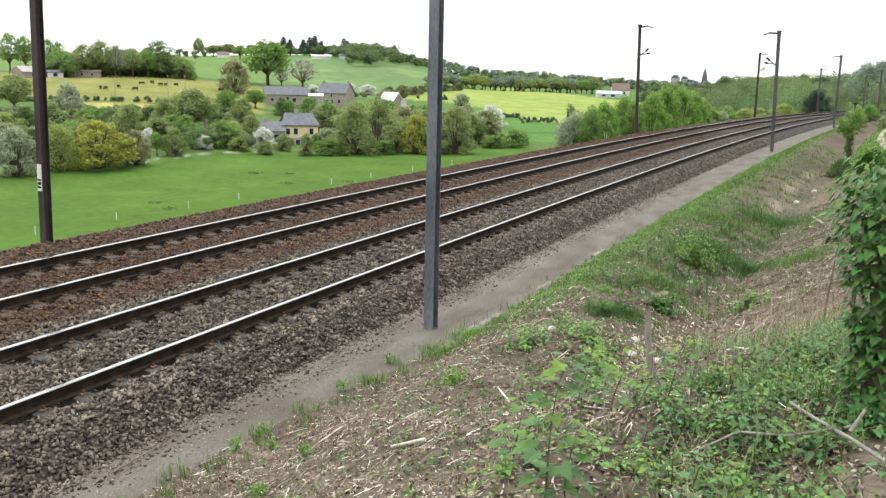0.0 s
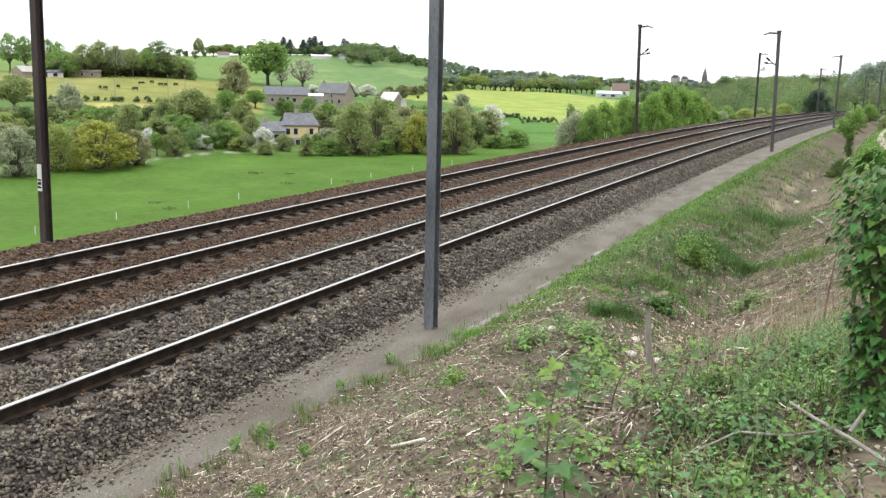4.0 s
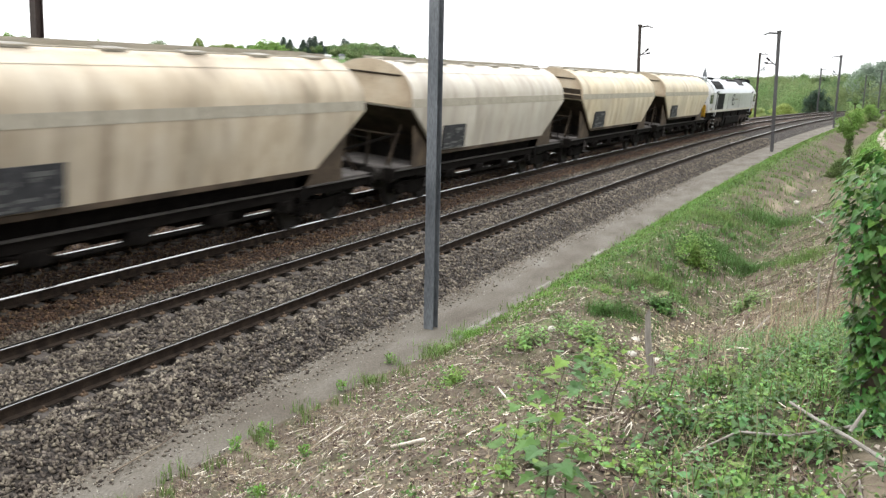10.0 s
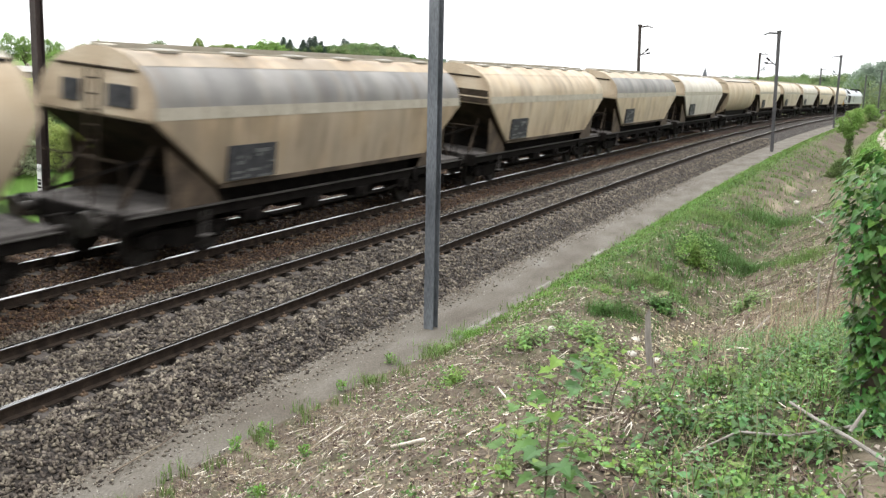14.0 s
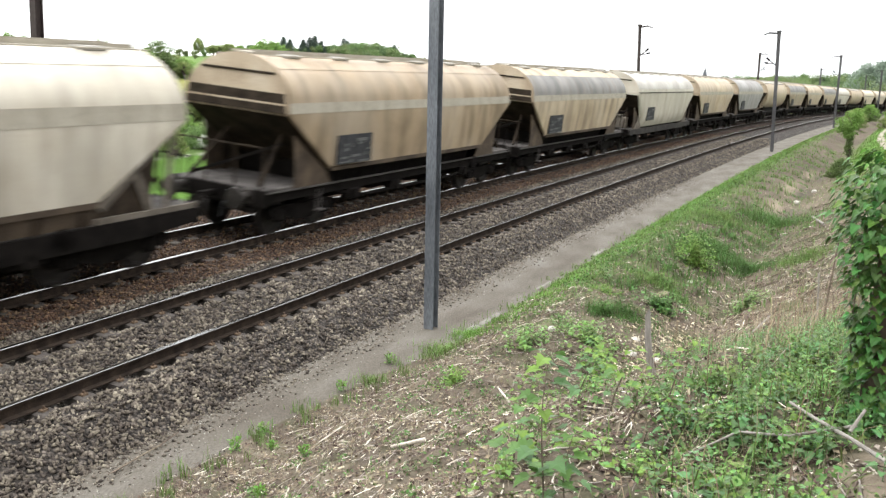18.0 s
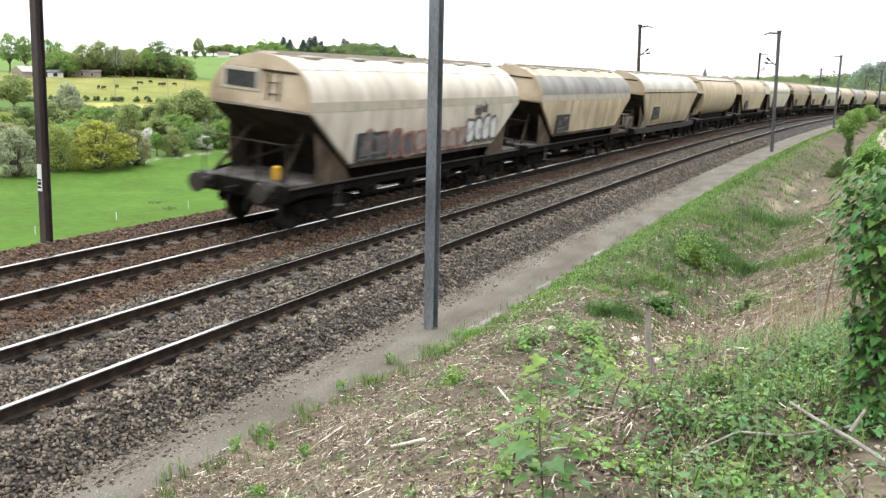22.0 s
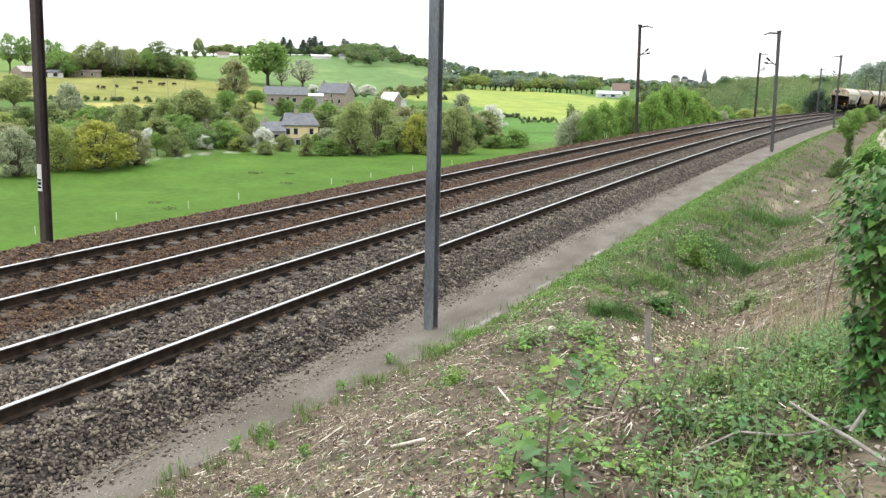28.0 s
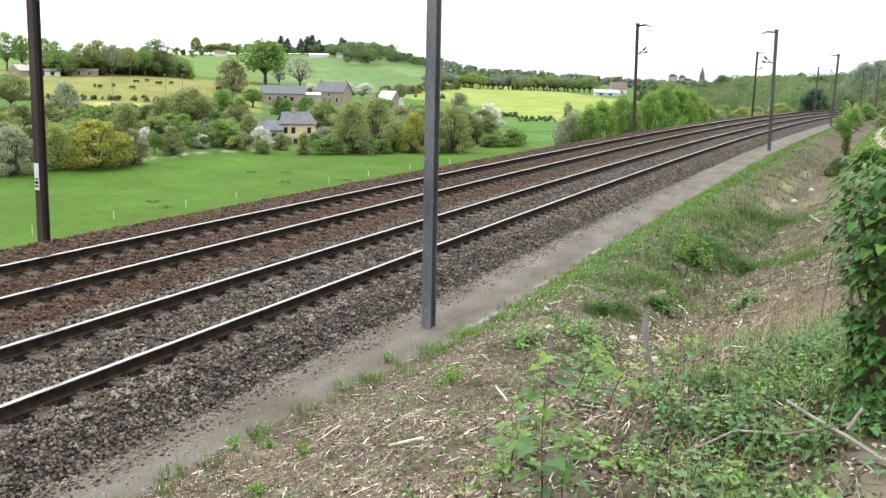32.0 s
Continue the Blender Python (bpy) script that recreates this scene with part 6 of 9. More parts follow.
def plant(protos, tone, x, y, z, h, w, label, category="tree"):
    src = grow_rng.choice(protos)
    m = Matrix.Translation((x, y, z - 0.02 * h)) @ Matrix.Rotation(grow_rng.uniform(0, 6.28), 4, "Z") @ Matrix.Diagonal((w * 1.12, w * 1.12, h, 1))
    ob = src if src.name not in used else copy_thing(src, Matrix())
    used.add(src.name)
    ob.matrix_basis = m
    for c in ob.children:
        if c.name.startswith("crown"):
            c.material_slots[0].material = LEAF[tone]
    return tagged(ob, label, category)


def grow(kind, tone, az, d, h, w):
    x, y, z = bearing(az, d)
    if kind == "tree" and 380 < d < 700 and az < -37:
        kind = "airy"
    what = {"airy": "thin-crowned tree on the valley side", "tree": "broad-crowned tree on the valley side", "bush": "bushy tree by the stream hedges", "bare": "tree with thin early foliage", "conifer": "conifer on the hilltop"}[kind]
    plant((LOW if (d > 300 or h < 5.5) and kind in LOW else PROTO)[kind], tone, x, y, z, h, max(w * 1.15, (0.85 if kind == "bush" else 0.62) * h), TONE_WORDS[tone] + " " + what, "bush" if kind == "bush" else "tree")


grow("bush", "grey", -50.68, 157, 7.9, 6.6)
grow("bush", "lime", -48.40, 162, 7.6, 4.1)
grow("bush", "yellow", -46.22, 164, 8.6, 10.2)
grow("bush", "olive", -44.38, 192, 8.9, 5.8)
grow("bush", "blossom", -43.39, 187, 4.4, 2.8)
grow("tree", "green", -42.88, 180, 4.5, 2.7)
grow("bush", "olive", -41.82, 180, 5.8, 3.9)
grow("bush", "blossom", -40.11, 194, 3.0, 4.2)
grow("bush", "green", -38.96, 198, 6.0, 7.0)
grow("tree", "olive", -50.59, 268, 10.1, 10.1)
grow("bush", "grey", -47.65, 231, 10.7, 7.6)
grow("bush", "dark", -50.02, 204, 7.3, 4.4)
grow("bush", "dark", -48.58, 219, 6.4, 4.2)
grow("bush", "dark", -45.34, 214, 6.1, 6.2)
grow("bush", "green", -46.90, 218, 5.4, 5.5)
grow("tree", "olive", -40.61, 232, 10.4, 10.6)
grow("tree", "green", -38.74, 267, 8.5, 7.4)
grow("bush", "olive", -42.43, 226, 7.9, 5.7)
grow("bush", "lime", -51.10, 195, 7.0, 4.9)
grow("bush", "dark", -49.75, 167, 7.0, 3.8)
grow("bush", "brown", -44.13, 167, 6.5, 3.6)
grow("bush", "green", -41.14, 195, 7.2, 5.4)
grow("bush", "olive", -37.74, 248, 8.5, 6.2)
grow("tree", "green", -50.65, 452, 17.6, 9.7)
grow("tree", "green", -49.83, 452, 16.4, 7.4)
grow("tree", "green", -48.58, 507, 14.8, 8.3)
grow("tree", "green", -48.10, 511, 13.9, 7.7)
grow("tree", "olive", -46.73, 412, 13.9, 8.8)
grow("tree", "olive", -45.86, 414, 15.0, 11.5)
grow("tree", "grey", -45.02, 413, 13.7, 8.8)
grow("tree", "olive", -44.07, 417, 12.7, 8.9)
grow("tree", "dark", -42.54, 436, 16.9, 13.7)
grow("tree", "olive", -41.72, 450, 10.8, 11.3)
grow("tree", "green", -43.21, 425, 12.4, 8.0)
grow("tree", "olive", -40.24, 800, 15.6, 9.1)
grow("tree", "olive", -39.38, 814, 10.0, 11.3)
grow("tree", "olive", -38.52, 814, 11.1, 14.3)
grow("tree", "green", -37.82, 747, 9.7, 12.2)
grow("tree", "green", -36.18, 466, 21.5, 22.3)
grow("bush", "brown", -38.20, 389, 13.9, 12.2)
grow("bare", "bare", -34.08, 483, 14.4, 15.2)
grow("bare", "bare", -35.36, 477, 10.5, 8.4)
grow("bush", "dark", -38.40, 280, 8.2, 5.7)
grow("tree", "green", -36.96, 322, 6.3, 8.1)
grow("bush", "lime", -38.31, 201, 6.0, 5.1)
grow("bush", "olive", -37.24, 209, 6.9, 4.7)
grow("bush", "blossom", -36.49, 203, 4.5, 4.6)
grow("bush", "olive", -35.34, 198, 3.6, 3.8)
grow("tree", "green", -32.60, 231, 9.5, 5.8)
grow("bush", "olive", -30.82, 195, 11.2, 8.9)
grow("bush", "olive", -29.39, 211, 11.5, 8.8)
grow("bush", "green", -32.42, 193, 3.6, 6.6)
grow("bush", "olive", -33.9, 190, 4.6, 3.4)
grow("bush", "green", -28.96, 197, 3.1, 5.0)
grow("bush", "yellow", -26.98, 199, 9.0, 6.5)
grow("bush", "olive", -24.46, 202, 10.8, 6.6)
grow("bush", "olive", -28.24, 201, 7.2, 5.6)
grow("bush", "grey", -25.72, 201, 7.6, 5.1)
grow("bush", "blossom", -33.39, 444, 4.3, 6.7)
grow("bush", "blossom", -31.04, 451, 5.3, 6.8)
grow("bush", "blossom", -30.06, 453, 5.0, 8.6)
grow("bush", "brown", -28.81, 406, 5.8, 10.2)
grow("bush", "blossom", -22.25, 280, 7.5, 8.1)
grow("bush", "grey", -24.10, 368, 6.9, 8.4)
grow("tree", "dark", -23.18, 224, 6.4, 5.4)
grow("bush", "green", -21.92, 218, 3.1, 5.0)
grow("bush", "olive", -20.49, 594, 3.8, 7.5)
grow("bush", "grey", -30.39, 198, 4.1, 3.8)
grow("bush", "olive", -36.39, 189, 3.0, 3.6)
grow("bush", "lime", -37.94, 193, 2.9, 4.9)
grow("bush", "dark", -33.41, 234, 6.8, 3.8)

# hedgerow along the stream and between the fields: low bushes in uneven rows
def hedge(az0, d0, az1, d1, n, h0, h1, tones, kind="bush"):
    for k in range(n):
        t = (k + grow_rng.uniform(0, 0.9)) / n
        h = grow_rng.uniform(h0, h1)
        if -36.6 < az0 + (az1 - az0) * t < -33.3 and d0 < 222:
            h *= 0.45
        grow(kind, grow_rng.choice(tones), az0 + (az1 - az0) * t, d0 + (d1 - d0) * t + grow_rng.uniform(-5, 5), h, h * grow_rng.uniform(0.9, 1.4))


hedge(-52, 176, -39, 212, 26, 3.0, 6.0, ("olive", "dark", "green", "brown", "grey"))
hedge(-52, 214, -37, 252, 30, 3.0, 5.5, ("olive", "dark", "green", "grey", "olive"))
hedge(-39, 207, -20, 226, 30, 2.0, 4.5, ("olive", "green", "grey", "dark"))
hedge(-33, 236, -22, 250, 22, 5.0, 9.0, ("olive", "olive", "green", "brown"))
hedge(-36, 300, -27, 330, 10, 4.0, 7.0, ("green", "olive", "dark"))
hedge(-48, 405, -41, 440, 12, 5.0, 9.0, ("olive", "dark", "green"), "tree")
hedge(-29, 430, -24, 540, 16, 3.0, 6.0, ("olive", "dark", "brown"))
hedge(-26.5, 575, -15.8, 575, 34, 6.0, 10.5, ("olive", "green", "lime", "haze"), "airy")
hedge(-26.5, 570, -15.8, 568, 18, 1.2, 2.6, ("olive", "green", "lime"))
hedge(-49, 415, -40.5, 442, 34, 3.0, 5.5, ("olive", "dark", "green"))
hedge(-48, 420, -41, 448, 12, 8.0, 12.0, ("olive", "green", "grey"), "tree")

# pines on the hilltop
for az, d, h in ((-35.2, 850, 16), (-34.8, 856, 14), (-34.0, 870, 14), (-33.6, 860, 16), (-33.3, 866, 17), (-32.9, 870, 13), (-31.5, 850, 15), (-31.3, 860, 13), (-28.4, 840, 13)):
    grow("conifer", "pine", az, d, h * 1.25, h * 0.85)
# far trees beyond the bend, their leaves paled to stand for haze
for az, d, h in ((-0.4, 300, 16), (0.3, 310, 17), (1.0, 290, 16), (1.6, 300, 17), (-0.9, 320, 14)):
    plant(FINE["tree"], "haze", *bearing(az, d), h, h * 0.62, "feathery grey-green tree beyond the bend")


def woods(name, label, rows, tones, seed, leaves=380):
    """Far woods as one mass of crowns, each a lumpy heap of leaf clumps over a trunk."""
    rng = np.random.default_rng(seed)
    for tone in tones:
        quads = []
        for az0, az1, d0, d1, n, h0, h1 in rows:
            for _ in range(max(1, n // len(tones))):
                az, d, h = rng.uniform(az0, az1), rng.uniform(d0, d1), rng.uniform(h0, h1)
                x, y, z = bearing(az, d)
                w = h * rng.uniform(0.32, 0.5)
                cs, rs = [], []
                for k in range(6):
                    cs.append((x + rng.uniform(-0.6, 0.6) * w, y + rng.uniform(-0.6, 0.6) * w, z + h * rng.uniform(0.3, 0.85)))
                    r = w * rng.uniform(0.4, 0.65)
                    rs.append((r, r, r * 0.8))
                quads.append(leaf_cloud(rng, cs, rs, leaves, 0.0006 * d + 0.05, 0.4, 0.22, 0.04))
        tagged(new(name, cloud_mesh(name, np.concatenate(quads), WOOD[tone])), label, "woods", kind="stuff")


woods("hilltop_woods", "mixed green woods along the hilltop", [(-32.4, -30.6, 760, 880, 44, 8, 12), (-31.2, -28.4, 680, 870, 90, 8, 15), (-28.6, -27.2, 700, 860, 30, 6, 11), (-28.3, -26, 760, 880, 24, 7, 10), (-40, -36, 820, 900, 26, 8, 11), (-37, -31, 840, 900, 30, 7, 10), (-52, -46, 560, 700, 14, 7, 11), (-46, -40, 640, 760, 20, 6, 10)], ("olive", "green", "dark"), 31)
woods("field_hedges", "low hedges between the fields", [(-52, -37, 296, 301, 70, 1.0, 2.2), (-22.5, -20.5, 326, 338, 40, 0.7, 1.5), (-20.5, -18, 300, 318, 40, 0.7, 1.5), (-36, -25, 426, 436, 50, 1.5, 3.5)], ("olive", "dark"), 38, 160)
woods("stream_woods", "tangled olive thickets along the valley stream", [(-52, -37.4, 184, 214, 36, 3.5, 6.0), (-52, -37.4, 226, 258, 44, 3.0, 5.2), (-32.6, -24, 204, 238, 40, 4.0, 7.5)], ("olive", "grey", "lime", "green"), 36, 800)
# ridge crowns partly in the haze tone: haze put into their colour
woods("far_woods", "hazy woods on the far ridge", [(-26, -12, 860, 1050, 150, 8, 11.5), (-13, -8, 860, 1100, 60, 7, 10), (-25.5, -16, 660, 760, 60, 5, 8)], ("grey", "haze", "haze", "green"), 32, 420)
woods("valley_woods", "olive and green woods left of the line", [(-12.6, -8.5, 200, 300, 30, 7.5, 10), (-8.5, -1.5, 200, 300, 56, 10, 14.5), (-13, -8.5, 320, 520, 36, 6, 9), (-8.5, -1, 320, 520, 60, 10, 14), (-13, -8.5, 620, 900, 36, 4, 7), (-8.5, 4, 620, 900, 84, 11, 16)], ("olive", "green", "dark", "olive"), 33, 900)
woods("bank_woods", "trees beside the line where it bends away", [(-1.0, 6, 250, 330, 22, 11, 15), (-0.6, 6, 330, 420, 20, 10, 13)], ("olive", "grey", "green"), 34, 560)


# scrub on the embankment's shoulder, close to the line
def scrub(s, off, h, w, tone, up=-0.6):
    x, y, _ = track(s, off)
    z = ground_z(float(x), float(y))
    plant(FINE["bush"], tone, float(x), float(y), z, h, w, TONE_WORDS[tone] + " scrub bush on the railway embankment", "bush")


scrub(71.3, 14.5, 5.4, 4.2, "grey")
scrub(82.6, 19.0, 8.2, 1.9, "dark")
scrub(70.6, 13.0, 5.0, 2.7, "green")
scrub(72.7, 12.5, 5.1, 3.2, "bright")
scrub(76.3, 12.0, 5.3, 3.0, "bright")
scrub(76.1, 11.0, 4.3, 2.5, "green")
scrub(85.8, 12.0, 5.5, 3.5, "bright")
scrub(90.4, 12.0, 6.3, 3.9, "bright")
scrub(96.9, 12.0, 6.2, 4.2, "bright")
scrub(102.4, 12.0, 5.8, 3.9, "bright")
scrub(104.5, 11.5, 4.7, 3.2, "lime")
scrub(107.0, 11.0, 3.4, 2.9, "green")
scrub(113.0, 11.0, 2.8, 2.7, "grey")
scrub(124, 13.0, 4.4, 4.5, "green")
scrub(136, 13.0, 4.0, 5.0, "lime")
scrub(150, 14.0, 4.6, 6.0, "olive")
scrub(166, 13.0, 4.6, 6.0, "lime")
scrub(196, 13.0, 7.5, 6.5, "pine")


def bank_tree(s, r, h, w, tone, kind="tree", label="small leafy tree on the bank"):
    x, y, _ = track(s, -r)
    plant((PROTO if kind == "airy" else FINE)[kind], tone, float(x), float(y), ground_z(float(x), float(y)), h, w, TONE_WORDS[tone] + " " + label)




def ivied_tree(s, r, h):
    """A short tree: a crooked trunk wrapped in ivy below, a rounded crown above."""
    x, y, _ = track(s, -r)
    x, y = float(x), float(y)
    rng = np.random.default_rng(83)
    t = thing("bank_tree", "small round-crowned tree with an ivied trunk on the bank", "tree", at=Matrix.Translation((x, y, ground_z(x, y))))
    pts = [(0, 0, -0.1), (0.04, 0.02, 0.3 * h), (-0.03, 0.0, 0.55 * h), (0.03, 0.03, 0.85 * h)]
    tr = Shape()
    for (a, b), (ra, rb) in zip(zip(pts, pts[1:]), ((0.07, 0.055), (0.055, 0.045), (0.045, 0.015))):
        tr.tube(a, b, ra, rb, 8)
    for k in range(9):
        a = k * 2.4
        tr.tube((0, 0, (0.5 + 0.03 * k) * h), (0.42 * math.cos(a), 0.42 * math.sin(a), (0.66 + 0.035 * k) * h), 0.018, 0.005, 5)
    part("trunk", tr, M_BARK, t)
    lobes = [(rng.uniform(0.1, 0.48) * math.cos(2.4 * k), rng.uniform(0.1, 0.48) * math.sin(2.4 * k), rng.uniform(0.56, 0.97) * h) for k in range(13)]
    radii = [(q, q, 0.75 * q) for q in rng.uniform(0.12, 0.27, 13)]
    crown = new("crown", cloud_mesh("crown", leaf_cloud(rng, lobes, radii, 2600, 0.038, 0.5, 0.6, 0.3), LEAF["green"]))
    crown.parent = t
    wrap = [(0.04 * math.cos(k), 0.04 * math.sin(k), (0.26 + 0.035 * k) * h) for k in range(9)]
    ivy_sleeve = new("ivy", cloud_mesh("ivy", leaf_cloud(rng, wrap, [(0.17, 0.17, 0.14)] * 9, 700, 0.034), LEAF["dark"]))
    ivy_sleeve.parent = t


ivied_tree(42, 7.45, 2.65)
bank_tree(41, 7.0, 0.55, 0.7, "dark", "bush", "bush on the bank")
bank_tree(96, 8.4, 1.7, 2.2, "green", "bush", "bush on the bank")
bank_tree(84, 8.0, 1.0, 1.3, "olive", "bush", "bush on the bank")
bank_tree(40, 7.3, 0.8, 0.8, "dark", "bush", "bush on the bank")
bank_tree(90, 5.4, 1.9, 1.9, "olive", "bush", "bush on the bank")
bank_tree(112, 5.2, 2.0, 2.6, "green", "bush", "bush on the bank")
for group in (PROTO, LOW, FINE):
    for protos in group.values():
        for src in protos:
            if src.name not in used:
                for o in (*src.children, src):
                    bpy.data.objects.remove(o)
# ---- houses, cattle, fence stakes across the valley ----
M_STONE = mat("stone wall", [(0.201, 0.1675, 0.1407), (0.2814, 0.2412, 0.2077)], 1.5, 0.9, 0.3, 12)
M_YELLOW_WALL = mat("yellow plaster", [(0.5, 0.4, 0.22), (0.6, 0.5, 0.3)], 1.0, 0.9, 0.1, 12)
M_GREY_WALL = mat("grey plaster", [(0.2412, 0.2278, 0.2144), (0.335, 0.3216, 0.3015)], 1.0, 0.9, 0.1, 12)
M_WHITE_WALL = mat("white plaster", [(0.469, 0.469, 0.4556), (0.536, 0.536, 0.5226)], 1.0, 0.9, 0.1, 12)
M_SLATE = mat("slate roof", [(0.057, 0.0603, 0.067), (0.1072, 0.1106, 0.1206)], 1.2, 0.55, 0.4, 8)
M_SHEET = mat("pale sheet roof", [(0.4824, 0.4757, 0.4556), (0.5494, 0.5427, 0.5226)], 1.2, 0.6, 0.1, 8)
M_BROWN_ROOF = mat("brown tile roof", [(0.0938, 0.067, 0.057), (0.1474, 0.1072, 0.0871)], 1.2, 0.8, 0.3, 8)
M_FRAME = plain("window frame", (0.469, 0.4623, 0.4422))
M_PANE = plain("window glass", (0.0201, 0.0235, 0.0268), 0.1)
M_FOIL = mat("pale blue sheeting", [(0.3685, 0.4154, 0.4422), (0.4556, 0.4958, 0.5159)], 1.0, 0.4, 0.1, 12)


def house(name, label, az, d, length, depth, wall_h, roof_h, wall, roof, turn=0.0, windows=(), chimney=None, lower=None, sink=0.0, hip=0.0, category="house"):
    """Gabled house, its long side turned to the line of sight; windows: (along, height, width, tall) on that side."""
    x, y, z = bearing(az, d)
    h = thing(name, label, category, at=Matrix.Translation((x, y, z - sink)) @ Matrix.Rotation(radians(-az + turn), 4, "Z"))
    a, b = length / 2, depth / 2
    part("wall", Shape().box(-a, a, -b, b, -1.5, wall_h), wall, h)
    if lower:
        part("lower_wall", Shape().box(-a - 0.03, a + 0.03, -b - 0.03, b + 0.03, -1.5, wall_h * 0.48), lower, h)
    for sx in (-1, 1):
        if not hip:
            part("gable", Shape().prism([(-b, wall_h), (b, wall_h), (0, wall_h + roof_h)], "x", sx * a - 0.15, sx * a + 0.0 if sx < 0 else sx * a), wall, h)
    o = 0.3
    rl = a + o - hip
    for sy in (-1, 1):
        part("roof_slope", Shape().loft([[(-a - o, sy * (b + o), wall_h - 0.12), (a + o, sy * (b + o), wall_h - 0.12), (a + o, sy * (b + o), wall_h + 0.06), (-a - o, sy * (b + o), wall_h + 0.06)],
                                         [(-rl, 0, wall_h + roof_h - 0.05), (rl, 0, wall_h + roof_h - 0.05), (rl, 0, wall_h + roof_h + 0.16), (-rl, 0, wall_h + roof_h + 0.16)]]), roof, h)
    for u, zc, ww, hh in windows:
        f = part("window", Shape().box(u - ww / 2 - 0.1, u + ww / 2 + 0.1, -b - 0.09, -b + 0.02, zc - hh / 2 - 0.1, zc + hh / 2 + 0.1), M_FRAME, h, "pale window surround")
        part("pane", Shape().box(u - ww / 2, u + ww / 2, -b - 0.1, -b - 0.092, zc - hh / 2, zc + hh / 2), M_PANE, f)
    for u in chimney or ():
        part("chimney", Shape().box(u - 0.4, u + 0.4, -0.35, 0.35, wall_h + roof_h - 0.6, wall_h + roof_h + 1.1, 0.05), M_STONE, h)
    return h


house("house", "yellow rendered two-storey house with slate roof", -34.35, 219, 8.4, 7.0, 5.6, 2.6, M_YELLOW_WALL, M_SLATE, 8, ((-2.9, 4.2, 0.9, 1.4), (-1.1, 4.2, 0.9, 1.4), (2.6, 4.2, 0.9, 1.4), (-2.9, 1.4, 0.9, 1.5), (2.6, 1.4, 0.9, 1.5), (-0.6, 1.2, 1.0, 2.1)), (-0.6,), M_GREY_WALL, 1.1, 1.2)
house("annexe", "low grey cottage annexe with slate roof", -36.0, 216, 5.4, 6.0, 2.9, 2.0, M_GREY_WALL, M_SLATE, 8, ((0.8, 1.3, 1.2, 1.8), (2.2, 1.3, 0.8, 1.8)), (-1.4,))
house("farm_building", "long low stone farm building with slate roof", -35.1, 366, 16.5, 8.0, 4.0, 3.0, M_STONE, M_SLATE, 4, ((-2.2, 2.3, 1.2, 1.6), (0.5, 1.8, 1.2, 2.8), (3.0, 2.0, 1.5, 1.6), (-5.5, 2.0, 1.0, 1.2)), None)
house("farm_shed", "grey farm shed between house and barn", -33.4, 376, 7.5, 6.0, 4.0, 0.8, M_GREY_WALL, M_SHEET, 0, ((-1.5, 2.4, 0.8, 0.8), (0.5, 2.4, 0.8, 0.8)), None, category="shed")
house("farmhouse", "two-storey stone farmhouse with slate roof", -32.0, 384, 13.0, 8.0, 5.2, 4.0, M_STONE, M_SLATE, -28, ((-4.6, 4.2, 0.9, 1.2), (0.0, 4.2, 0.9, 1.2), (-4.6, 1.5, 1.0, 2.0), (-2.2, 1.4, 1.2, 2.2), (0.2, 1.4, 1.2, 2.2), (3.6, 2.0, 1.0, 1.6)), (-5.8, 5.8))
house("barn", "small barn with pale sheet roof", -28.55, 384, 7.0, 7.0, 2.8, 3.4, M_STONE, M_SHEET, -35, ((1.0, 1.0, 1.4, 1.8),), None, category="barn")
house("barn_annexe", "white lean-to beside the barn", -27.9, 386, 2.2, 4.0, 2.6, 0.6, M_WHITE_WALL, M_SHEET, -35, (), None, category="shed")
house("cottage", "stone cottage under tall trees on the hillside", -49.9, 407, 7.5, 6.0, 2.4, 2.2, M_STONE, M_GREY_WALL, 40, ((1.0, 1.3, 0.8, 1.0),), (1.8,))
house("shed", "low pale shed beside the cottage", -48.3, 410, 6.0, 5.0, 2.0, 0.8, M_WHITE_WALL, M_SLATE, 0, ((0.0, 1.0, 1.6, 1.4),), None, category="shed")
house("tower_house", "small white rendered building behind a wall", -47.4, 420, 2.6, 2.6, 3.6, 0.5, M_WHITE_WALL, M_SHEET, 0, (), None, category="building")
house("ruined_wall", "long ruined stone outbuilding wall", -46.6, 412, 11.0, 3.0, 2.2, 0.6, M_STONE, M_STONE, 0, ((-2.0, 1.0, 1.0, 1.0), (2.0, 1.0, 1.0, 1.0)), None, category="outbuilding")
house("hill_farm", "long white farm building on the hilltop", -32.9, 770, 16.0, 6.0, 2.2, 1.0, M_WHITE_WALL, M_SHEET, 0, (), None)
house("hill_house", "small white house on the hilltop", -31.6, 770, 6.0, 6.0, 2.4, 1.6, M_WHITE_WALL, M_SLATE, 0, (), None)
house("hill_cottage", "brick-red cottage among hilltop trees", -38.8, 790, 10.0, 6.0, 2.6, 2.0, M_WHITE_WALL, M_BROWN_ROOF, 0, (), None)
house("far_house", "white house with brown roof beyond the crop", -14.3, 530, 9.5, 8.0, 3.4, 3.8, M_WHITE_WALL, M_BROWN_ROOF, 5, ((-2.0, 1.8, 1.0, 1.2), (2.0, 1.8, 1.0, 1.2)), None)
house("greenhouse", "long low building with pale blue sheeting", -15.0, 505, 13.0, 5.0, 2.0, 1.2, M_FOIL, M_FOIL, 8, ((-3.0, 0.9, 2.0, 1.0), (2.0, 0.9, 2.0, 1.0)), None, category="greenhouse")

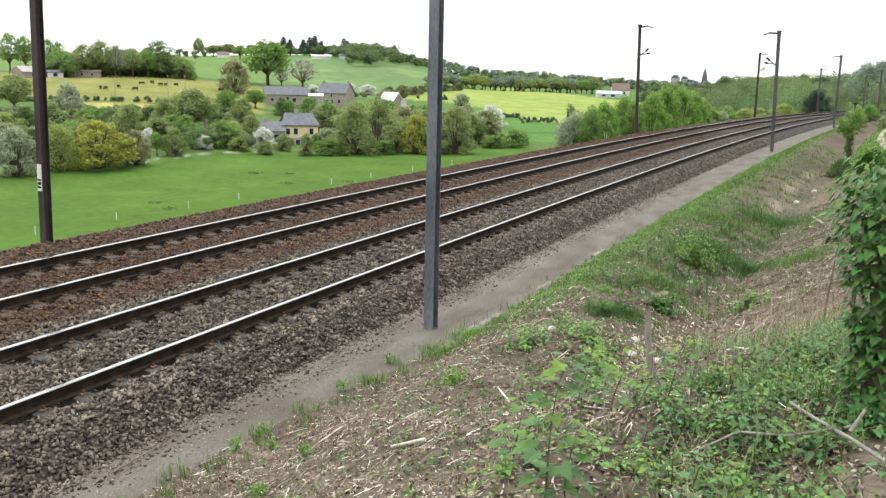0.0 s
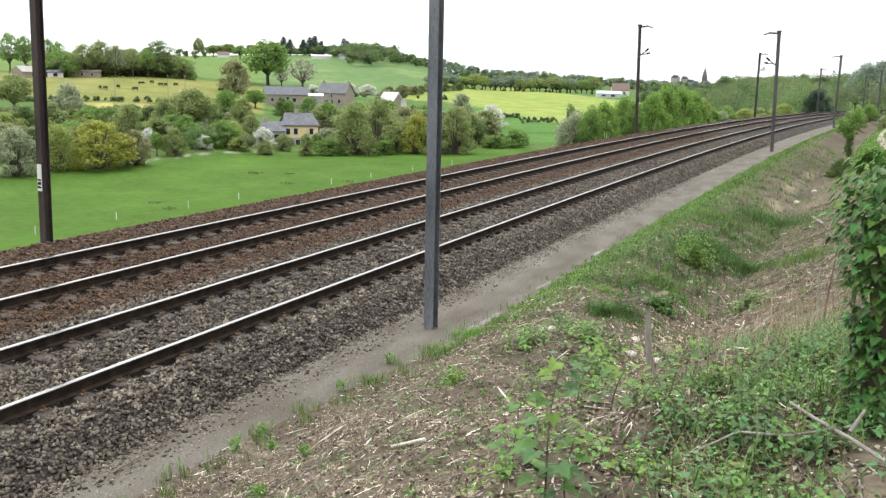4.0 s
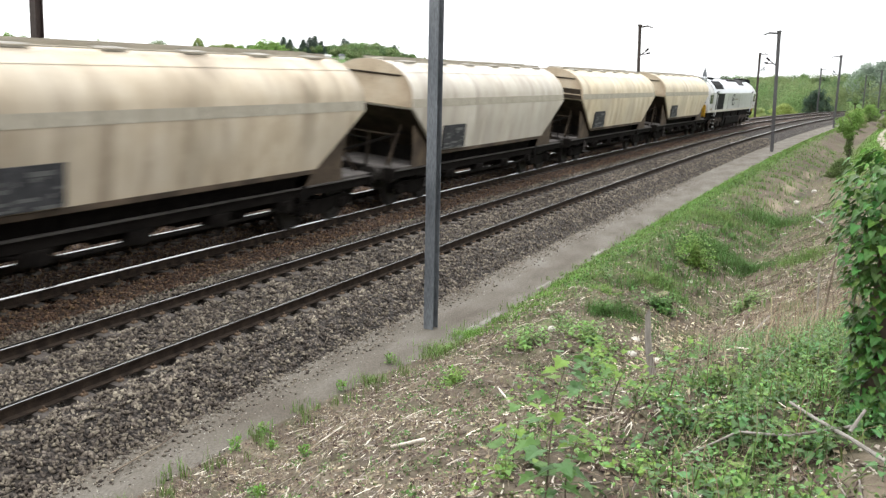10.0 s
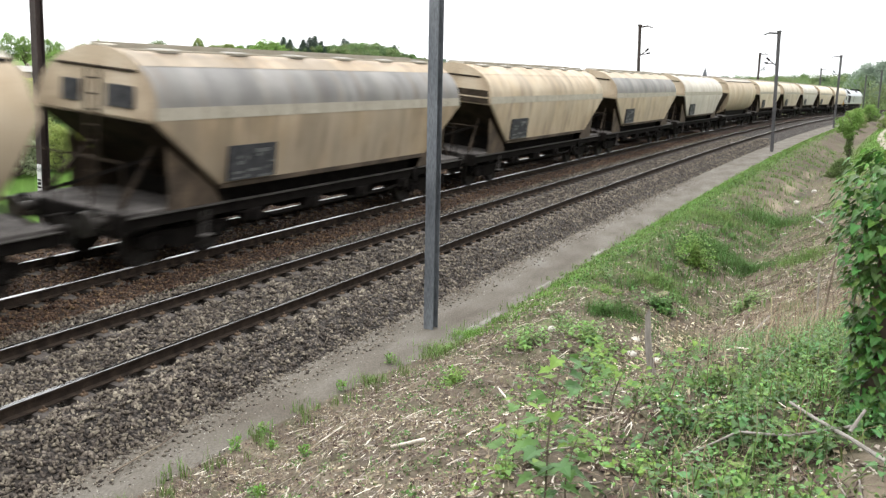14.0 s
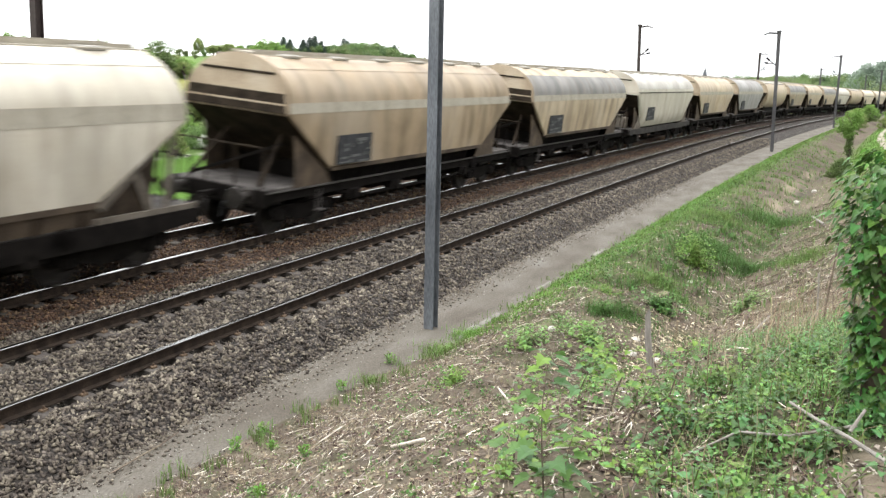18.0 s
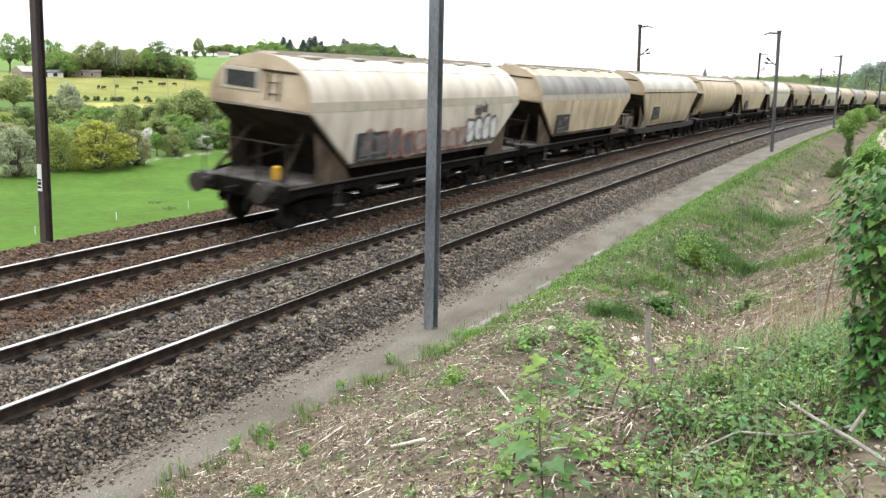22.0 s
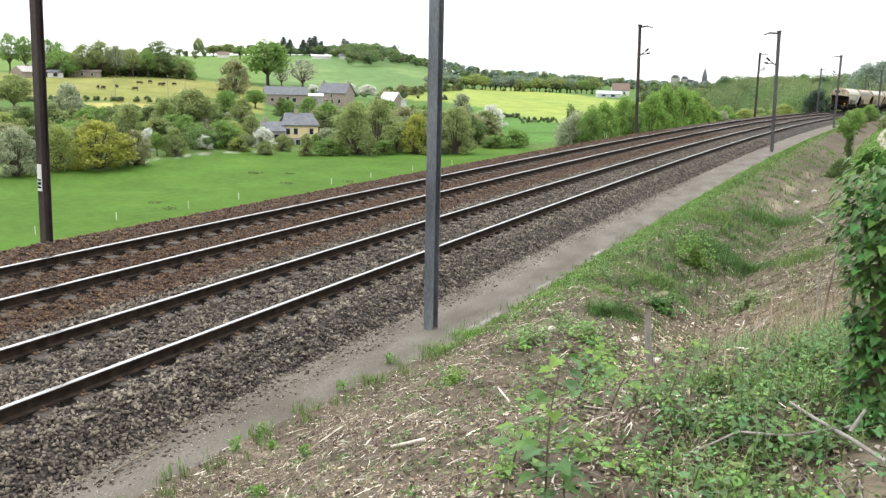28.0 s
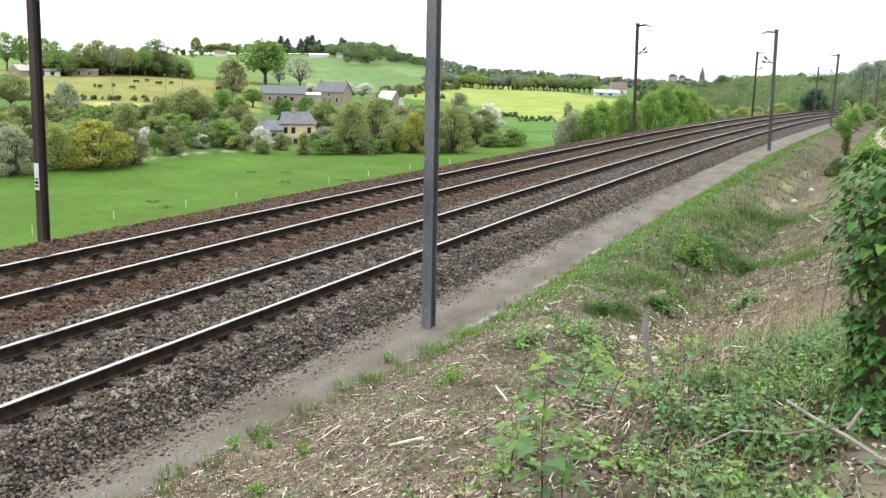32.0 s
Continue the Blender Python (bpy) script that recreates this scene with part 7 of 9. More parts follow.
church = thing("church", "distant grey church tower with pointed spire", "church", at=Matrix.Translation(bearing(-9.35, 1250)))
part("tower", Shape().box(-3, 3, -3, 3, -2, 14, 0.2), M_SLATE, church)
part("spire", Shape().loft([[(-3.2, -3.2, 14), (3.2, -3.2, 14), (3.2, 3.2, 14), (-3.2, 3.2, 14)], [(-0.1, -0.1, 27), (0.1, -0.1, 27), (0.1, 0.1, 27), (-0.1, 0.1, 27)]]), M_SLATE, church)
part("nave", Shape().prism([(-6, -2), (6, -2), (6, 7), (0, 11), (-6, 7)], "y", 3, 22), M_SLATE, church)

for az, w, h in ((-11.05, 5.0, 15.5), (-10.5, 4.0, 14.0), (-10.15, 6.0, 10.0)):
    far_house = thing("town_building", "pale far-off town building above the woods", "building", "far town buildings", at=Matrix.Translation(bearing(az, 1240)))
    part("wall", Shape().box(-w, w, -5, 5, -3, h - 2, 0.1), M_GREY_WALL, far_house)
    part("roof", Shape().prism([(-w - 0.3, h - 2), (w + 0.3, h - 2), (w * 0.4, h + 1.5), (-w * 0.4, h + 1.5)], "y", -5.3, 5.3), M_SLATE, far_house)

garden = thing("garden_wall", "low pale stone wall before the farm", "wall", at=Matrix.Translation(bearing(-35.2, 352)) @ Matrix.Rotation(radians(33), 4, "Z"))
part("wall", Shape().box(-9, 9, -0.2, 0.2, -0.5, 0.9, 0.05), M_KERB, garden)

M_HIDE = mat("dark cattle hide", [(0.0201, 0.0121, 0.008), (0.0503, 0.0301, 0.0201)], 3, 0.8, 0.1, 20)


def cow():
    c = thing("cow", "dark brown cow grazing in the pasture", "cow", "cattle in the pasture")
    rings = []
    for y, w, z0, z1 in ((-0.95, 0.16, 0.95, 1.3), (-0.8, 0.3, 0.7, 1.4), (-0.2, 0.36, 0.6, 1.36), (0.4, 0.34, 0.62, 1.38), (0.8, 0.26, 0.72, 1.42), (1.0, 0.15, 0.9, 1.35)):
        rings.append([(w * math.cos(a), y, (z0 + z1) / 2 + (z1 - z0) / 2 * math.sin(a)) for a in [2 * math.pi * k / 10 for k in range(10)]])
    part("body", Shape().loft(rings), M_HIDE, c, smooth=True)
    part("neck", Shape().tube((0, 0.9, 1.15), (0, 1.35, 0.75), 0.18, 0.13, 8), M_HIDE, c)
    part("head", Shape().tube((0, 1.3, 0.8), (0, 1.55, 0.3), 0.14, 0.08, 8).tube((-0.25, 1.32, 0.85), (0.25, 1.32, 0.85), 0.05, 0.05, 5), M_HIDE, c)
    for x in (-0.2, 0.2):
        for y in (-0.75, 0.75):
            part("leg", Shape().tube((x, y, 0.85), (x, y, 0.0), 0.1, 0.06, 6), M_HIDE, c)
    part("tail", Shape().tube((0, -0.97, 1.25), (0, -1.05, 0.5), 0.03, 0.04, 5), M_HIDE, c)
    return c


COWS = []
herd = cow()
for k, (az, d, turn) in enumerate(((-45.6, 336, 80), (-44.9, 346, 20), (-43.95, 339, 100), (-43.6, 373, -60), (-43.0, 385, 10), (-42.5, 378, 95), (-42.2, 379, 70), (-41.6, 384, 85), (-39.0, 387, -70), (-45.9, 339, 60))):
    c = herd if k == 0 else copy_thing(herd, Matrix())
    x, y, z = bearing(az, d)
    c.matrix_basis = Matrix.Translation((x, y, z)) @ Matrix.Rotation(radians(turn), 4, "Z")
    COWS.append((c, x, y, turn))

# electric fence: white stakes with thin wires across the meadow
stake = thing("fence_stake", "white fence stake standing in the meadow grass", "fence stake", "stakes of the meadow fence")
part("shaft", Shape().tube((0, 0, -0.2), (0, 0, 0.95), 0.045, 0.035, 6), M_WHITE, stake)
part("insulator", Shape().tube((0, 0, 0.86), (0, 0, 0.93), 0.06, 0.06, 6), M_WHITE, stake)
for k, s in enumerate((64.7, 75.4, 86.8, 96.1, 116.9, 127.6, 140.3, 154, 54)):
    x, y, _ = track(s, 72.0)
    ob = stake if k == 0 else copy_thing(stake, Matrix())
    ob.matrix_basis = Matrix.Translation((float(x), float(y), ground_z(float(x), float(y))))

meadow_rng = np.random.default_rng(91)
spots = np.concatenate([np.stack(track(meadow_rng.uniform(30, 130, 26), meadow_rng.uniform(30, 90, 26)), 0)])
tuft_at = np.repeat(spots, 90, 0) + meadow_rng.normal(size=(len(spots) * 90, 3)) * np.array([0.5, 0.5, 0.0])
tuft_at[:, 2] = land(tuft_at[:, 0], tuft_at[:, 1])
tv, tf = leaf_quads(tuft_at + np.array([0, 0, 0.12]), meadow_rng, 0.14, 1.2)
tagged(new("meadow_tufts", raw_mesh("meadow_tufts", tv, tf, LEAF["dark"])), "dark rank tufts left standing in the meadow", "grass", kind="stuff")
M_POLE = mat("pale wooden pole", [(0.1675, 0.1474, 0.1273), (0.268, 0.2479, 0.2211)], 3, 0.9, 0.1, 20)
for az, d, h in ((-45.1, 311, 5.6), (-41.1, 327, 8.0), (-42.1, 330, 7.0), (-39.9, 205, 5.5)):
    p = thing("utility_pole", "slender pale utility pole in the fields", "pole", "poles in the fields", at=Matrix.Translation(bearing(az, d)))
    part("shaft", Shape().tube((0, 0, -0.5), (0, 0, h), 0.13, 0.1, 8), M_POLE, p)
    part("crossarm", Shape().box(-0.6, 0.6, -0.05, 0.05, h - 0.4, h - 0.28), M_POLE, p)

# ---- the bank by the camera: grass, weeds, litter, saplings, ivy ----
M_GRASS = leafy("grass blades", (0.1029, 0.1544, 0.0413), 0.5, thin=0.3)
M_GRASS_BRIGHT = leafy("bright grass", (0.105, 0.2, 0.034), 0.4, thin=0.3)
M_GRASS_DARK = leafy("dark grass", (0.06, 0.112, 0.027), 0.5, thin=0.3)
M_GRASS_DRY = leafy("dry grass", (0.2, 0.166, 0.118), 0.45, thin=0.3)
M_STRAW = leafy("flattened straw", (0.245, 0.203, 0.145), 0.6, thin=0.3)
M_HERB = leafy("weed leaves", (0.08, 0.14, 0.04), 0.6, 0.4, thin=0.3)
M_HERB_PALE = leafy("pale weed leaves", (0.118, 0.19, 0.036), 0.45, 0.5, thin=0.3)
M_IVY = leafy("ivy leaves", (0.05, 0.108, 0.025), 0.6, 0.3, thin=0.3)
M_IVY_PALE = leafy("young ivy leaves", (0.1, 0.185, 0.036), 0.35, 0.4, thin=0.3)
M_BRAMBLE = leafy("bramble leaves", (0.12, 0.195, 0.05), 0.5, 0.35, thin=0.3)
M_PALELEAF = mat("bleached leaf scraps", [(0.2, 0.168, 0.132), (0.45, 0.41, 0.355)], 8, 0.9, 0.1, 40, island=0.5)
M_STALK = mat("brown dead stalks", [(0.1206, 0.0804, 0.0536), (0.2412, 0.1742, 0.1206)], 8, 0.9, 0.1, 40, island=0.5)
M_NETTLE = leafy("nettle leaves", (0.072, 0.136, 0.05), 0.5, 0.4, thin=0.3)
M_SAP = leafy("sycamore leaves", (0.074, 0.142, 0.036), 0.4, 0.45, thin=0.3)
M_STICK = mat("bleached sticks", [(0.22, 0.185, 0.15), (0.56, 0.51, 0.44)], 8, 0.9, 0.1, 40, island=0.6)
M_STICK_DARK = mat("brown twigs", [(0.067, 0.0503, 0.0369), (0.134, 0.1039, 0.0804)], 8, 0.9, 0.1, 40, island=0.4)
M_CHIP = mat("wood chips", [(0.2278, 0.1809, 0.1273), (0.335, 0.2814, 0.2077)], 8, 0.9, 0.1, 40, island=0.4)
M_CHIP_NEW = mat("fresh wood chips", [(0.34, 0.275, 0.18), (0.52, 0.45, 0.335)], 8, 0.9, 0.1, 40, island=0.45)
M_DEADLEAF = mat("dead leaves", [(0.05, 0.036, 0.027), (0.17, 0.124, 0.09)], 8, 0.9, 0.1, 40, island=0.7)
M_WOOD_GREY = mat("weathered grey wood", [(0.134, 0.1206, 0.1072), (0.2412, 0.2211, 0.1943)], 5, 0.9, 0.4, 40, stretch=(1, 1, 0.2))
M_LIME = mat("pale stone", [(0.2814, 0.268, 0.2278), (0.3886, 0.3685, 0.3216)], 5, 0.9, 0.4, 30)


for leaf_mat in (M_HERB, M_HERB_PALE, M_BRAMBLE, M_NETTLE, M_SAP, M_IVY, M_IVY_PALE):
    leaf_mat.node_tree.nodes["Principled BSDF"].inputs["Specular IOR Level"].default_value = 0.13


def scatter(rng, n, s0, s1, r0, r1, density, bias=1.6):
    """Random places on the bank, kept where density(s, r) allows; denser near the camera."""
    s = s0 + (s1 - s0) * rng.random(n) ** bias
    r = rng.uniform(r0, r1, n)
    keep = rng.random(n) < density(s, r)
    s, r = s[keep], r[keep]
    P = track(s, -r)
    P[:, 2] = land(P[:, 0], P[:, 1])
    return s, r, P


def blades(name, label, material, P, rng, h0, h1, width, lean=0.5, kind="stuff", category="grass"):
    """Grass: bent blades of two faces each."""
    n = len(P)
    h = rng.uniform(h0, h1, (n, 1))
    a = rng.uniform(0, 2 * np.pi, n)
    dirn = np.stack([np.cos(a), np.sin(a), np.zeros(n)], -1)
    side = np.stack([-np.sin(a), np.cos(a), np.zeros(n)], -1) * width * rng.uniform(0.6, 1.3, (n, 1))
    up = np.array([0, 0, 1.0])
    bend = rng.uniform(0.1, lean, (n, 1))
    mid = P + up * h * 0.55 + dirn * h * bend * 0.25
    tip = P + up * h * (1 - 0.25 * bend) + dirn * h * bend
    v = np.stack([P - side - up * 0.02, P + side - up * 0.02, mid + side * 0.7, mid - side * 0.7, tip + side * 0.08, tip - side * 0.08], 1)
    f = (np.array([(0, 1, 2, 3), (3, 2, 4, 5)])[None] + 6 * np.arange(n)[:, None, None]).reshape(-1, 4)
    return tagged(new(name, raw_mesh(name, v.reshape(-1, 3), f, material)), label, category, kind=kind)


def bent_leaves(P, out, rng, size, droop=0.5, broad=0.42):
    """Leaves that start at P and point along out: eight faces each, folded at the midrib and curving down."""
    n = len(P)
    o = out / np.linalg.norm(out, axis=1, keepdims=True)
    side = np.cross(o, np.array([0, 0, 1.0])) + rng.normal(size=(n, 3)) * 0.18
    side /= np.linalg.norm(side, axis=1, keepdims=True)
    nrm = np.cross(side, o)
    L = size * rng.uniform(0.55, 1.4, (n, 1))
    w = L * broad * rng.uniform(0.8, 1.25, (n, 1))
    dr = droop * rng.uniform(0.3, 1.5, (n, 1))

    def at(t, x, lift):
        return P + o * L * t + side * w * x + nrm * (lift * w) - np.array([0, 0, 1.0]) * L * dr * t * t
    v = np.stack([at(0, 0, 0), at(0.33, -1, 0.35), at(0.36, 0, 0), at(0.33, 1, 0.35), at(0.68, -0.72, 0.28), at(0.7, 0, 0), at(0.68, 0.72, 0.28), at(1, 0, 0)], 1)
    tri = np.array([(0, 3, 2), (0, 2, 1), (2, 3, 6), (2, 6, 5), (2, 5, 4), (2, 4, 1), (5, 6, 7), (5, 7, 4)])
    return v.reshape(-1, 3), (tri[None] + 8 * np.arange(n)[:, None, None]).reshape(-1, 3)


def stemmed(name, label, material, P, rng, height, pairs, size, broad=0.42, droop=0.5, lean=0.25, stalk=0.02):
    """Upright weeds: a thin stem each, with whorls of leaves that shrink towards the tip."""
    n = len(P)
    h = height * rng.uniform(0.5, 1.35, (n, 1))
    a = rng.uniform(0, 2 * np.pi, n)
    tip = np.stack([np.cos(a), np.sin(a), 0 * a], -1) * h * lean * rng.uniform(0, 1, (n, 1))
    starts, outs, sizes = [], [], []
    for k in range(pairs):
        t = 0.15 + 0.85 * k / max(1, pairs - 1)
        c = P + tip * t * t + np.array([0, 0, 1.0]) * h * t
        for q in range(2 if k < pairs - 1 else 3):
            b = a + k * 1.57 + q * (math.pi if k < pairs - 1 else 2.1) + rng.normal(size=n) * 0.3
            d = np.stack([np.cos(b), np.sin(b), rng.uniform(0.0, 0.6, n)], -1)
            starts.append(c + d * stalk)
            outs.append(d)
            sizes.append(np.full((n, 1), 1.15 - 0.6 * t))
    S, O, Z = np.concatenate(starts), np.concatenate(outs), np.concatenate(sizes)
    v, f = bent_leaves(S, O, rng, size * Z, droop, broad)
    w = 0.0022
    base, top = P - np.array([0, 0, 0.02]), P + tip + np.array([0, 0, 1.0]) * h
    mid = P + tip * 0.25 + np.array([0, 0, 0.5]) * h
    ring = [np.array((w, 0, 0)), np.array((-w * 0.5, w * 0.87, 0)), np.array((-w * 0.5, -w * 0.87, 0))]
    sv = np.stack([base + q for q in ring] + [mid + q for q in ring] + [top + q * 0.5 for q in ring], 1).reshape(-1, 3)
    st = np.array([(0, 1, 4), (0, 4, 3), (1, 2, 5), (1, 5, 4), (2, 0, 3), (2, 3, 5), (3, 4, 7), (3, 7, 6), (4, 5, 8), (4, 8, 7), (5, 3, 6), (5, 6, 8)])
    sf = (st[None] + 9 * np.arange(n)[:, None, None]).reshape(-1, 3) + len(v)
    return tagged(new(name, raw_mesh(name, np.concatenate([v, sv]), np.concatenate([f, sf]), material)), label, "weeds", kind="stuff")


def herbs(name, label, material, P, rng, height, per, size, spread):
    """Low leafy weeds: leaves round and up a short unseen stem."""
    n = len(P)
    a = rng.uniform(0, 2 * np.pi, (n, per))
    t = rng.random((n, per))
    h = height * rng.uniform(0.5, 1.3, (n, 1))
    rad = spread * rng.uniform(0.3, 1.0, (n, per)) * (1.1 - 0.5 * t)
    Q = P[:, None, :] + np.stack([rad * np.cos(a), rad * np.sin(a), 0.02 + h * t], -1)
    v, f = leaf_quads(Q.reshape(-1, 3), rng, size)
    return tagged(new(name, raw_mesh(name, v, f, material)), label, "weeds", kind="stuff")


def sticks(name, label, material, P, rng, l0, l1, w0, w1, rise=0.12, category="litter"):
    """Loose sticks: thin three-sided splinters lying on the ground."""
    n = len(P)
    a = rng.uniform(0, 2 * np.pi, n)
    d = np.stack([np.cos(a), np.sin(a), rng.normal(size=n) * rise], -1)
    # follow the slope of the bank
    e = P + d * 0.1
    d[:, 2] += (land(e[:, 0], e[:, 1]) - P[:, 2]) / 0.1
    d /= np.linalg.norm(d, axis=1, keepdims=True)
    L = rng.uniform(l0, l1, (n, 1)) * rng.uniform(0.5, 1, (n, 1))
    w = rng.uniform(w0, w1, (n, 1))
    u = np.cross(d, [0, 0, 1.0])
    u /= np.linalg.norm(u, axis=1, keepdims=True)
    k = np.cross(u, d)
    c = P + k * w
    bow = k * L * rng.uniform(-0.03, 0.06, (n, 1)) + u * L * rng.uniform(-0.08, 0.08, (n, 1))
    ring = [u * w, -u * w * 0.6 + k * w * 0.9, -u * w * 0.6 - k * w * 0.6]
    v = np.stack([c - d * L / 2 + q for q in ring] + [c + bow + q for q in ring] + [c + d * L / 2 + q * 0.5 for q in ring], 1)
    tri = [(0, 1, 4, 3), (1, 2, 5, 4), (2, 0, 3, 5), (3, 4, 7, 6), (4, 5, 8, 7), (5, 3, 6, 8)]
    f = (np.array(tri)[None] + 9 * np.arange(n)[:, None, None]).reshape(-1, 4)
    return tagged(new(name, raw_mesh(name, v.reshape(-1, 3), f, material)), label, category, kind="stuff")


def turfy(s, r):
    t = np.clip((s - 13.5) / 6, 0, 1) * np.clip(1.25 - np.abs(r - 3.9) / 1.35, 0, 1) * np.clip(1.5 - (r - 3.2) / 1.1, 0.16, 1)
    return np.clip(t * (0.12 + 1.0 * blotch(s, r, 1.4, 3.0, 0.0, 0.45)), 0, 1)


def edge_tufts(s, r):
    return np.clip(blotch(s, r, 1.1, 5.0, 0.15, 0.5) * np.clip(1.2 - np.abs(r - bank_foot(s) - 0.25) / 0.4, 0, 1), 0, 1) * (s < 30)


def litter(s, r):
    return (0.3 + 0.7 * np.clip((s - 2.6 + 0.4 * wave(s, r, 0.9, 2.0)) / 1.4, 0, 1)) * np.clip(0.45 + 0.7 * blotch(s, r, 1.9, 1.0), 0, 1) * np.clip((r - bank_foot(s)) / 0.35, 0, 1)


def strawy(s, r):
    """Bare straw and chips in the ditch behind the crest, with a green stretch across it."""
    a = np.clip((s - 10.5) / 2, 0, 1) * np.clip((r - 5.55 - 0.3 * wave(s, r, 3.0, 5.0)) / 0.4, 0, 1) * np.clip((9.3 - r) / 0.6, 0, 1) * np.clip((46 - s) / 6, 0, 1)
    return a * (1 - 0.85 * np.exp(-((s - 26.5) / 2.2) ** 2) * np.clip((7.9 - r) / 0.6, 0, 1))


def patchy(s, r):
    return blotch(s, r, 1.2, 8.0, 0.2, 0.6) * np.clip((r - 3.4) / 0.5, 0, 1) * (1 - 0.9 * strawy(s, r))


brng = np.random.default_rng(51)
blades("bank_grass", "green grass along the crest of the bank", M_GRASS, scatter(brng, 120000, 10, 46, 2.6, 5.8, turfy)[2], brng, 0.03, 0.11, 0.0075, 1.7)
blades("bank_grass", "green grass farther along the crest of the bank", M_GRASS, scatter(brng, 60000, 40, 110, 2.6, 5.6, turfy, 1.0)[2], brng, 0.05, 0.13, 0.016, 1.6)
blades("crest_grass", "bright short grass along the crest beside the path", M_GRASS_BRIGHT, scatter(brng, 110000, 11, 62, 2.75, 4.4, lambda s, r: np.clip(1.3 - (r - 2.75) / 1.1, 0, 1) * (0.05 + 0.95 * blotch(s, r, 1.5, 6.5, 0.0, 0.5)) * np.clip((s - 12.5) / 5, 0, 1), 1.4)[2], brng, 0.03, 0.1, 0.0075, 1.7)
blades("path_grass", "grass tufts along the path's edge", M_GRASS, scatter(brng, 30000, 6.0, 30, 1.9, 3.6, edge_tufts)[2], brng, 0.05, 0.18, 0.005)
blades("ditch_grass", "rough green clumps in the ditch beyond the bank", M_GRASS, scatter(brng, 40000, 17, 60, 4.6, 9.5, lambda s, r: blotch(s, r, 3.4, 2.2, 0.2, 0.6) * np.clip((s - 15) / 14, 0, 0.7) * (1 - 0.92 * strawy(s, r)))[2], brng, 0.08, 0.34, 0.008)
blades("plateau_grass", "meadow grass above the ditch", M_GRASS, scatter(brng, 50000, 34, 110, 7.2, 18, lambda s, r: 0.8 + 0 * s, 1.2)[2], brng, 0.06, 0.15, 0.014, 1.5)
blades("dry_grass", "bleached dry grass among the litter", M_GRASS_DRY, scatter(brng, 38000, 1.6, 26, 1.95, 8.6, litter)[2], brng, 0.025, 0.1, 0.0028, 2.2)
blades("dry_stalks", "tall dry brown stalks on the upper bank", M_STALK, scatter(brng, 2600, 6.0, 16, 6.9, 9.0, lambda s, r: np.clip((r - 6.9) / 1.0, 0, 1) * blotch(s, r, 1.6, 4.4, -0.1, 0.6), 1.0)[2], brng, 0.2, 0.7, 0.0022, 1.0)
blades("tussock_grass", "dark green tussocks on the ditch side of the bank", M_GRASS_DARK, scatter(brng, 26000, 15.5, 27, 3.4, 7.0, lambda s, r: np.exp(-((r - 5.35 - 0.05 * (s - 18)) / 0.75) ** 2) * blotch(s, r, 1.3, 7.5, 0.0, 0.3), 1.0)[2], brng, 0.07, 0.24, 0.008, 1.7)
blades("tussock_grass", "dark green tufts scattered over the crest", M_GRASS_DARK, scatter(brng, 20000, 14, 60, 2.8, 6.4, lambda s, r: blotch(s, r, 1.9, 10.4, 0.15, 0.5) * np.clip((s - 15) / 6, 0, 1), 1.3)[2], brng, 0.05, 0.17, 0.01, 1.8)
blades("straw_grass", "flattened straw-coloured grass in the ditch", M_STRAW, scatter(brng, 15000, 11, 46, 5.2, 9.4, lambda s, r: strawy(s, r) * (0.08 + 0.92 * blotch(s, r, 1.5, 2.4, 0.0, 0.5)), 1.4)[2], brng, 0.03, 0.13, 0.004, 2.4)
sticks("branch_litter", "broken pale branches lying in the ditch", M_STICK, scatter(brng, 190, 10, 30, 5.3, 8.8, lambda s, r: 0.2 + 0.8 * blotch(s, r, 2.1, 3.7, -0.1, 0.5), 1.2)[2], brng, 0.15, 0.6, 0.005, 0.011)
sticks("twig_litter", "dark twigs and bark lying in the ditch", M_STICK_DARK, scatter(brng, 5000, 10, 30, 5.0, 8.8, lambda s, r: 0.15 + 0.85 * blotch(s, r, 1.6, 6.2, 0.0, 0.5), 1.2)[2], brng, 0.12, 0.5, 0.005, 0.014)
blades("ditch_tufts", "small green tufts among the straw in the ditch", M_GRASS, scatter(brng, 16000, 11, 40, 5.4, 9.0, lambda s, r: blotch(s, r, 1.1, 15.0, 0.3, 0.6) * 0.6, 1.4)[2], brng, 0.05, 0.2, 0.007, 1.2)
blades("dry_stalks", "tall bleached stalks on the upper bank", M_STRAW, scatter(brng, 1700, 6.0, 17, 6.8, 9.0, lambda s, r: np.clip((r - 6.8) / 0.6, 0, 1) * blotch(s, r, 1.4, 5.4, -0.2, 0.5), 1.0)[2], brng, 0.15, 0.6, 0.0026, 1.1)
herbs("ground_weeds", "dense low green ground cover under the nettles", M_HERB, scatter(brng, 5200, 1.6, 10.5, 7.0, 11.5, weedy, 1.0)[2], brng, 0.1, 9, 0.02, 0.085)
stemmed("nettles", "blue-green nettles in a dense stand", M_NETTLE, scatter(brng, 3400, 2.2, 9.0, 7.3, 11.0, lambda s, r: weedy(s, r) * blotch(s, r, 1.0, 9.1, -0.2, 0.3), 1.0)[2], brng, 0.15, 5, 0.058, 0.36, 0.5)
stemmed("leafy_weeds", "fresh green broad-leaved weeds among nettles", M_BRAMBLE, scatter(brng, 3000, 2.2, 9.5, 7.0, 11.0, lambda s, r: weedy(s, r) * blotch(s, r, 0.9, 5.7, -0.2, 0.3), 1.0)[2], brng, 0.11, 4, 0.055, 0.5, 0.45, 0.5)
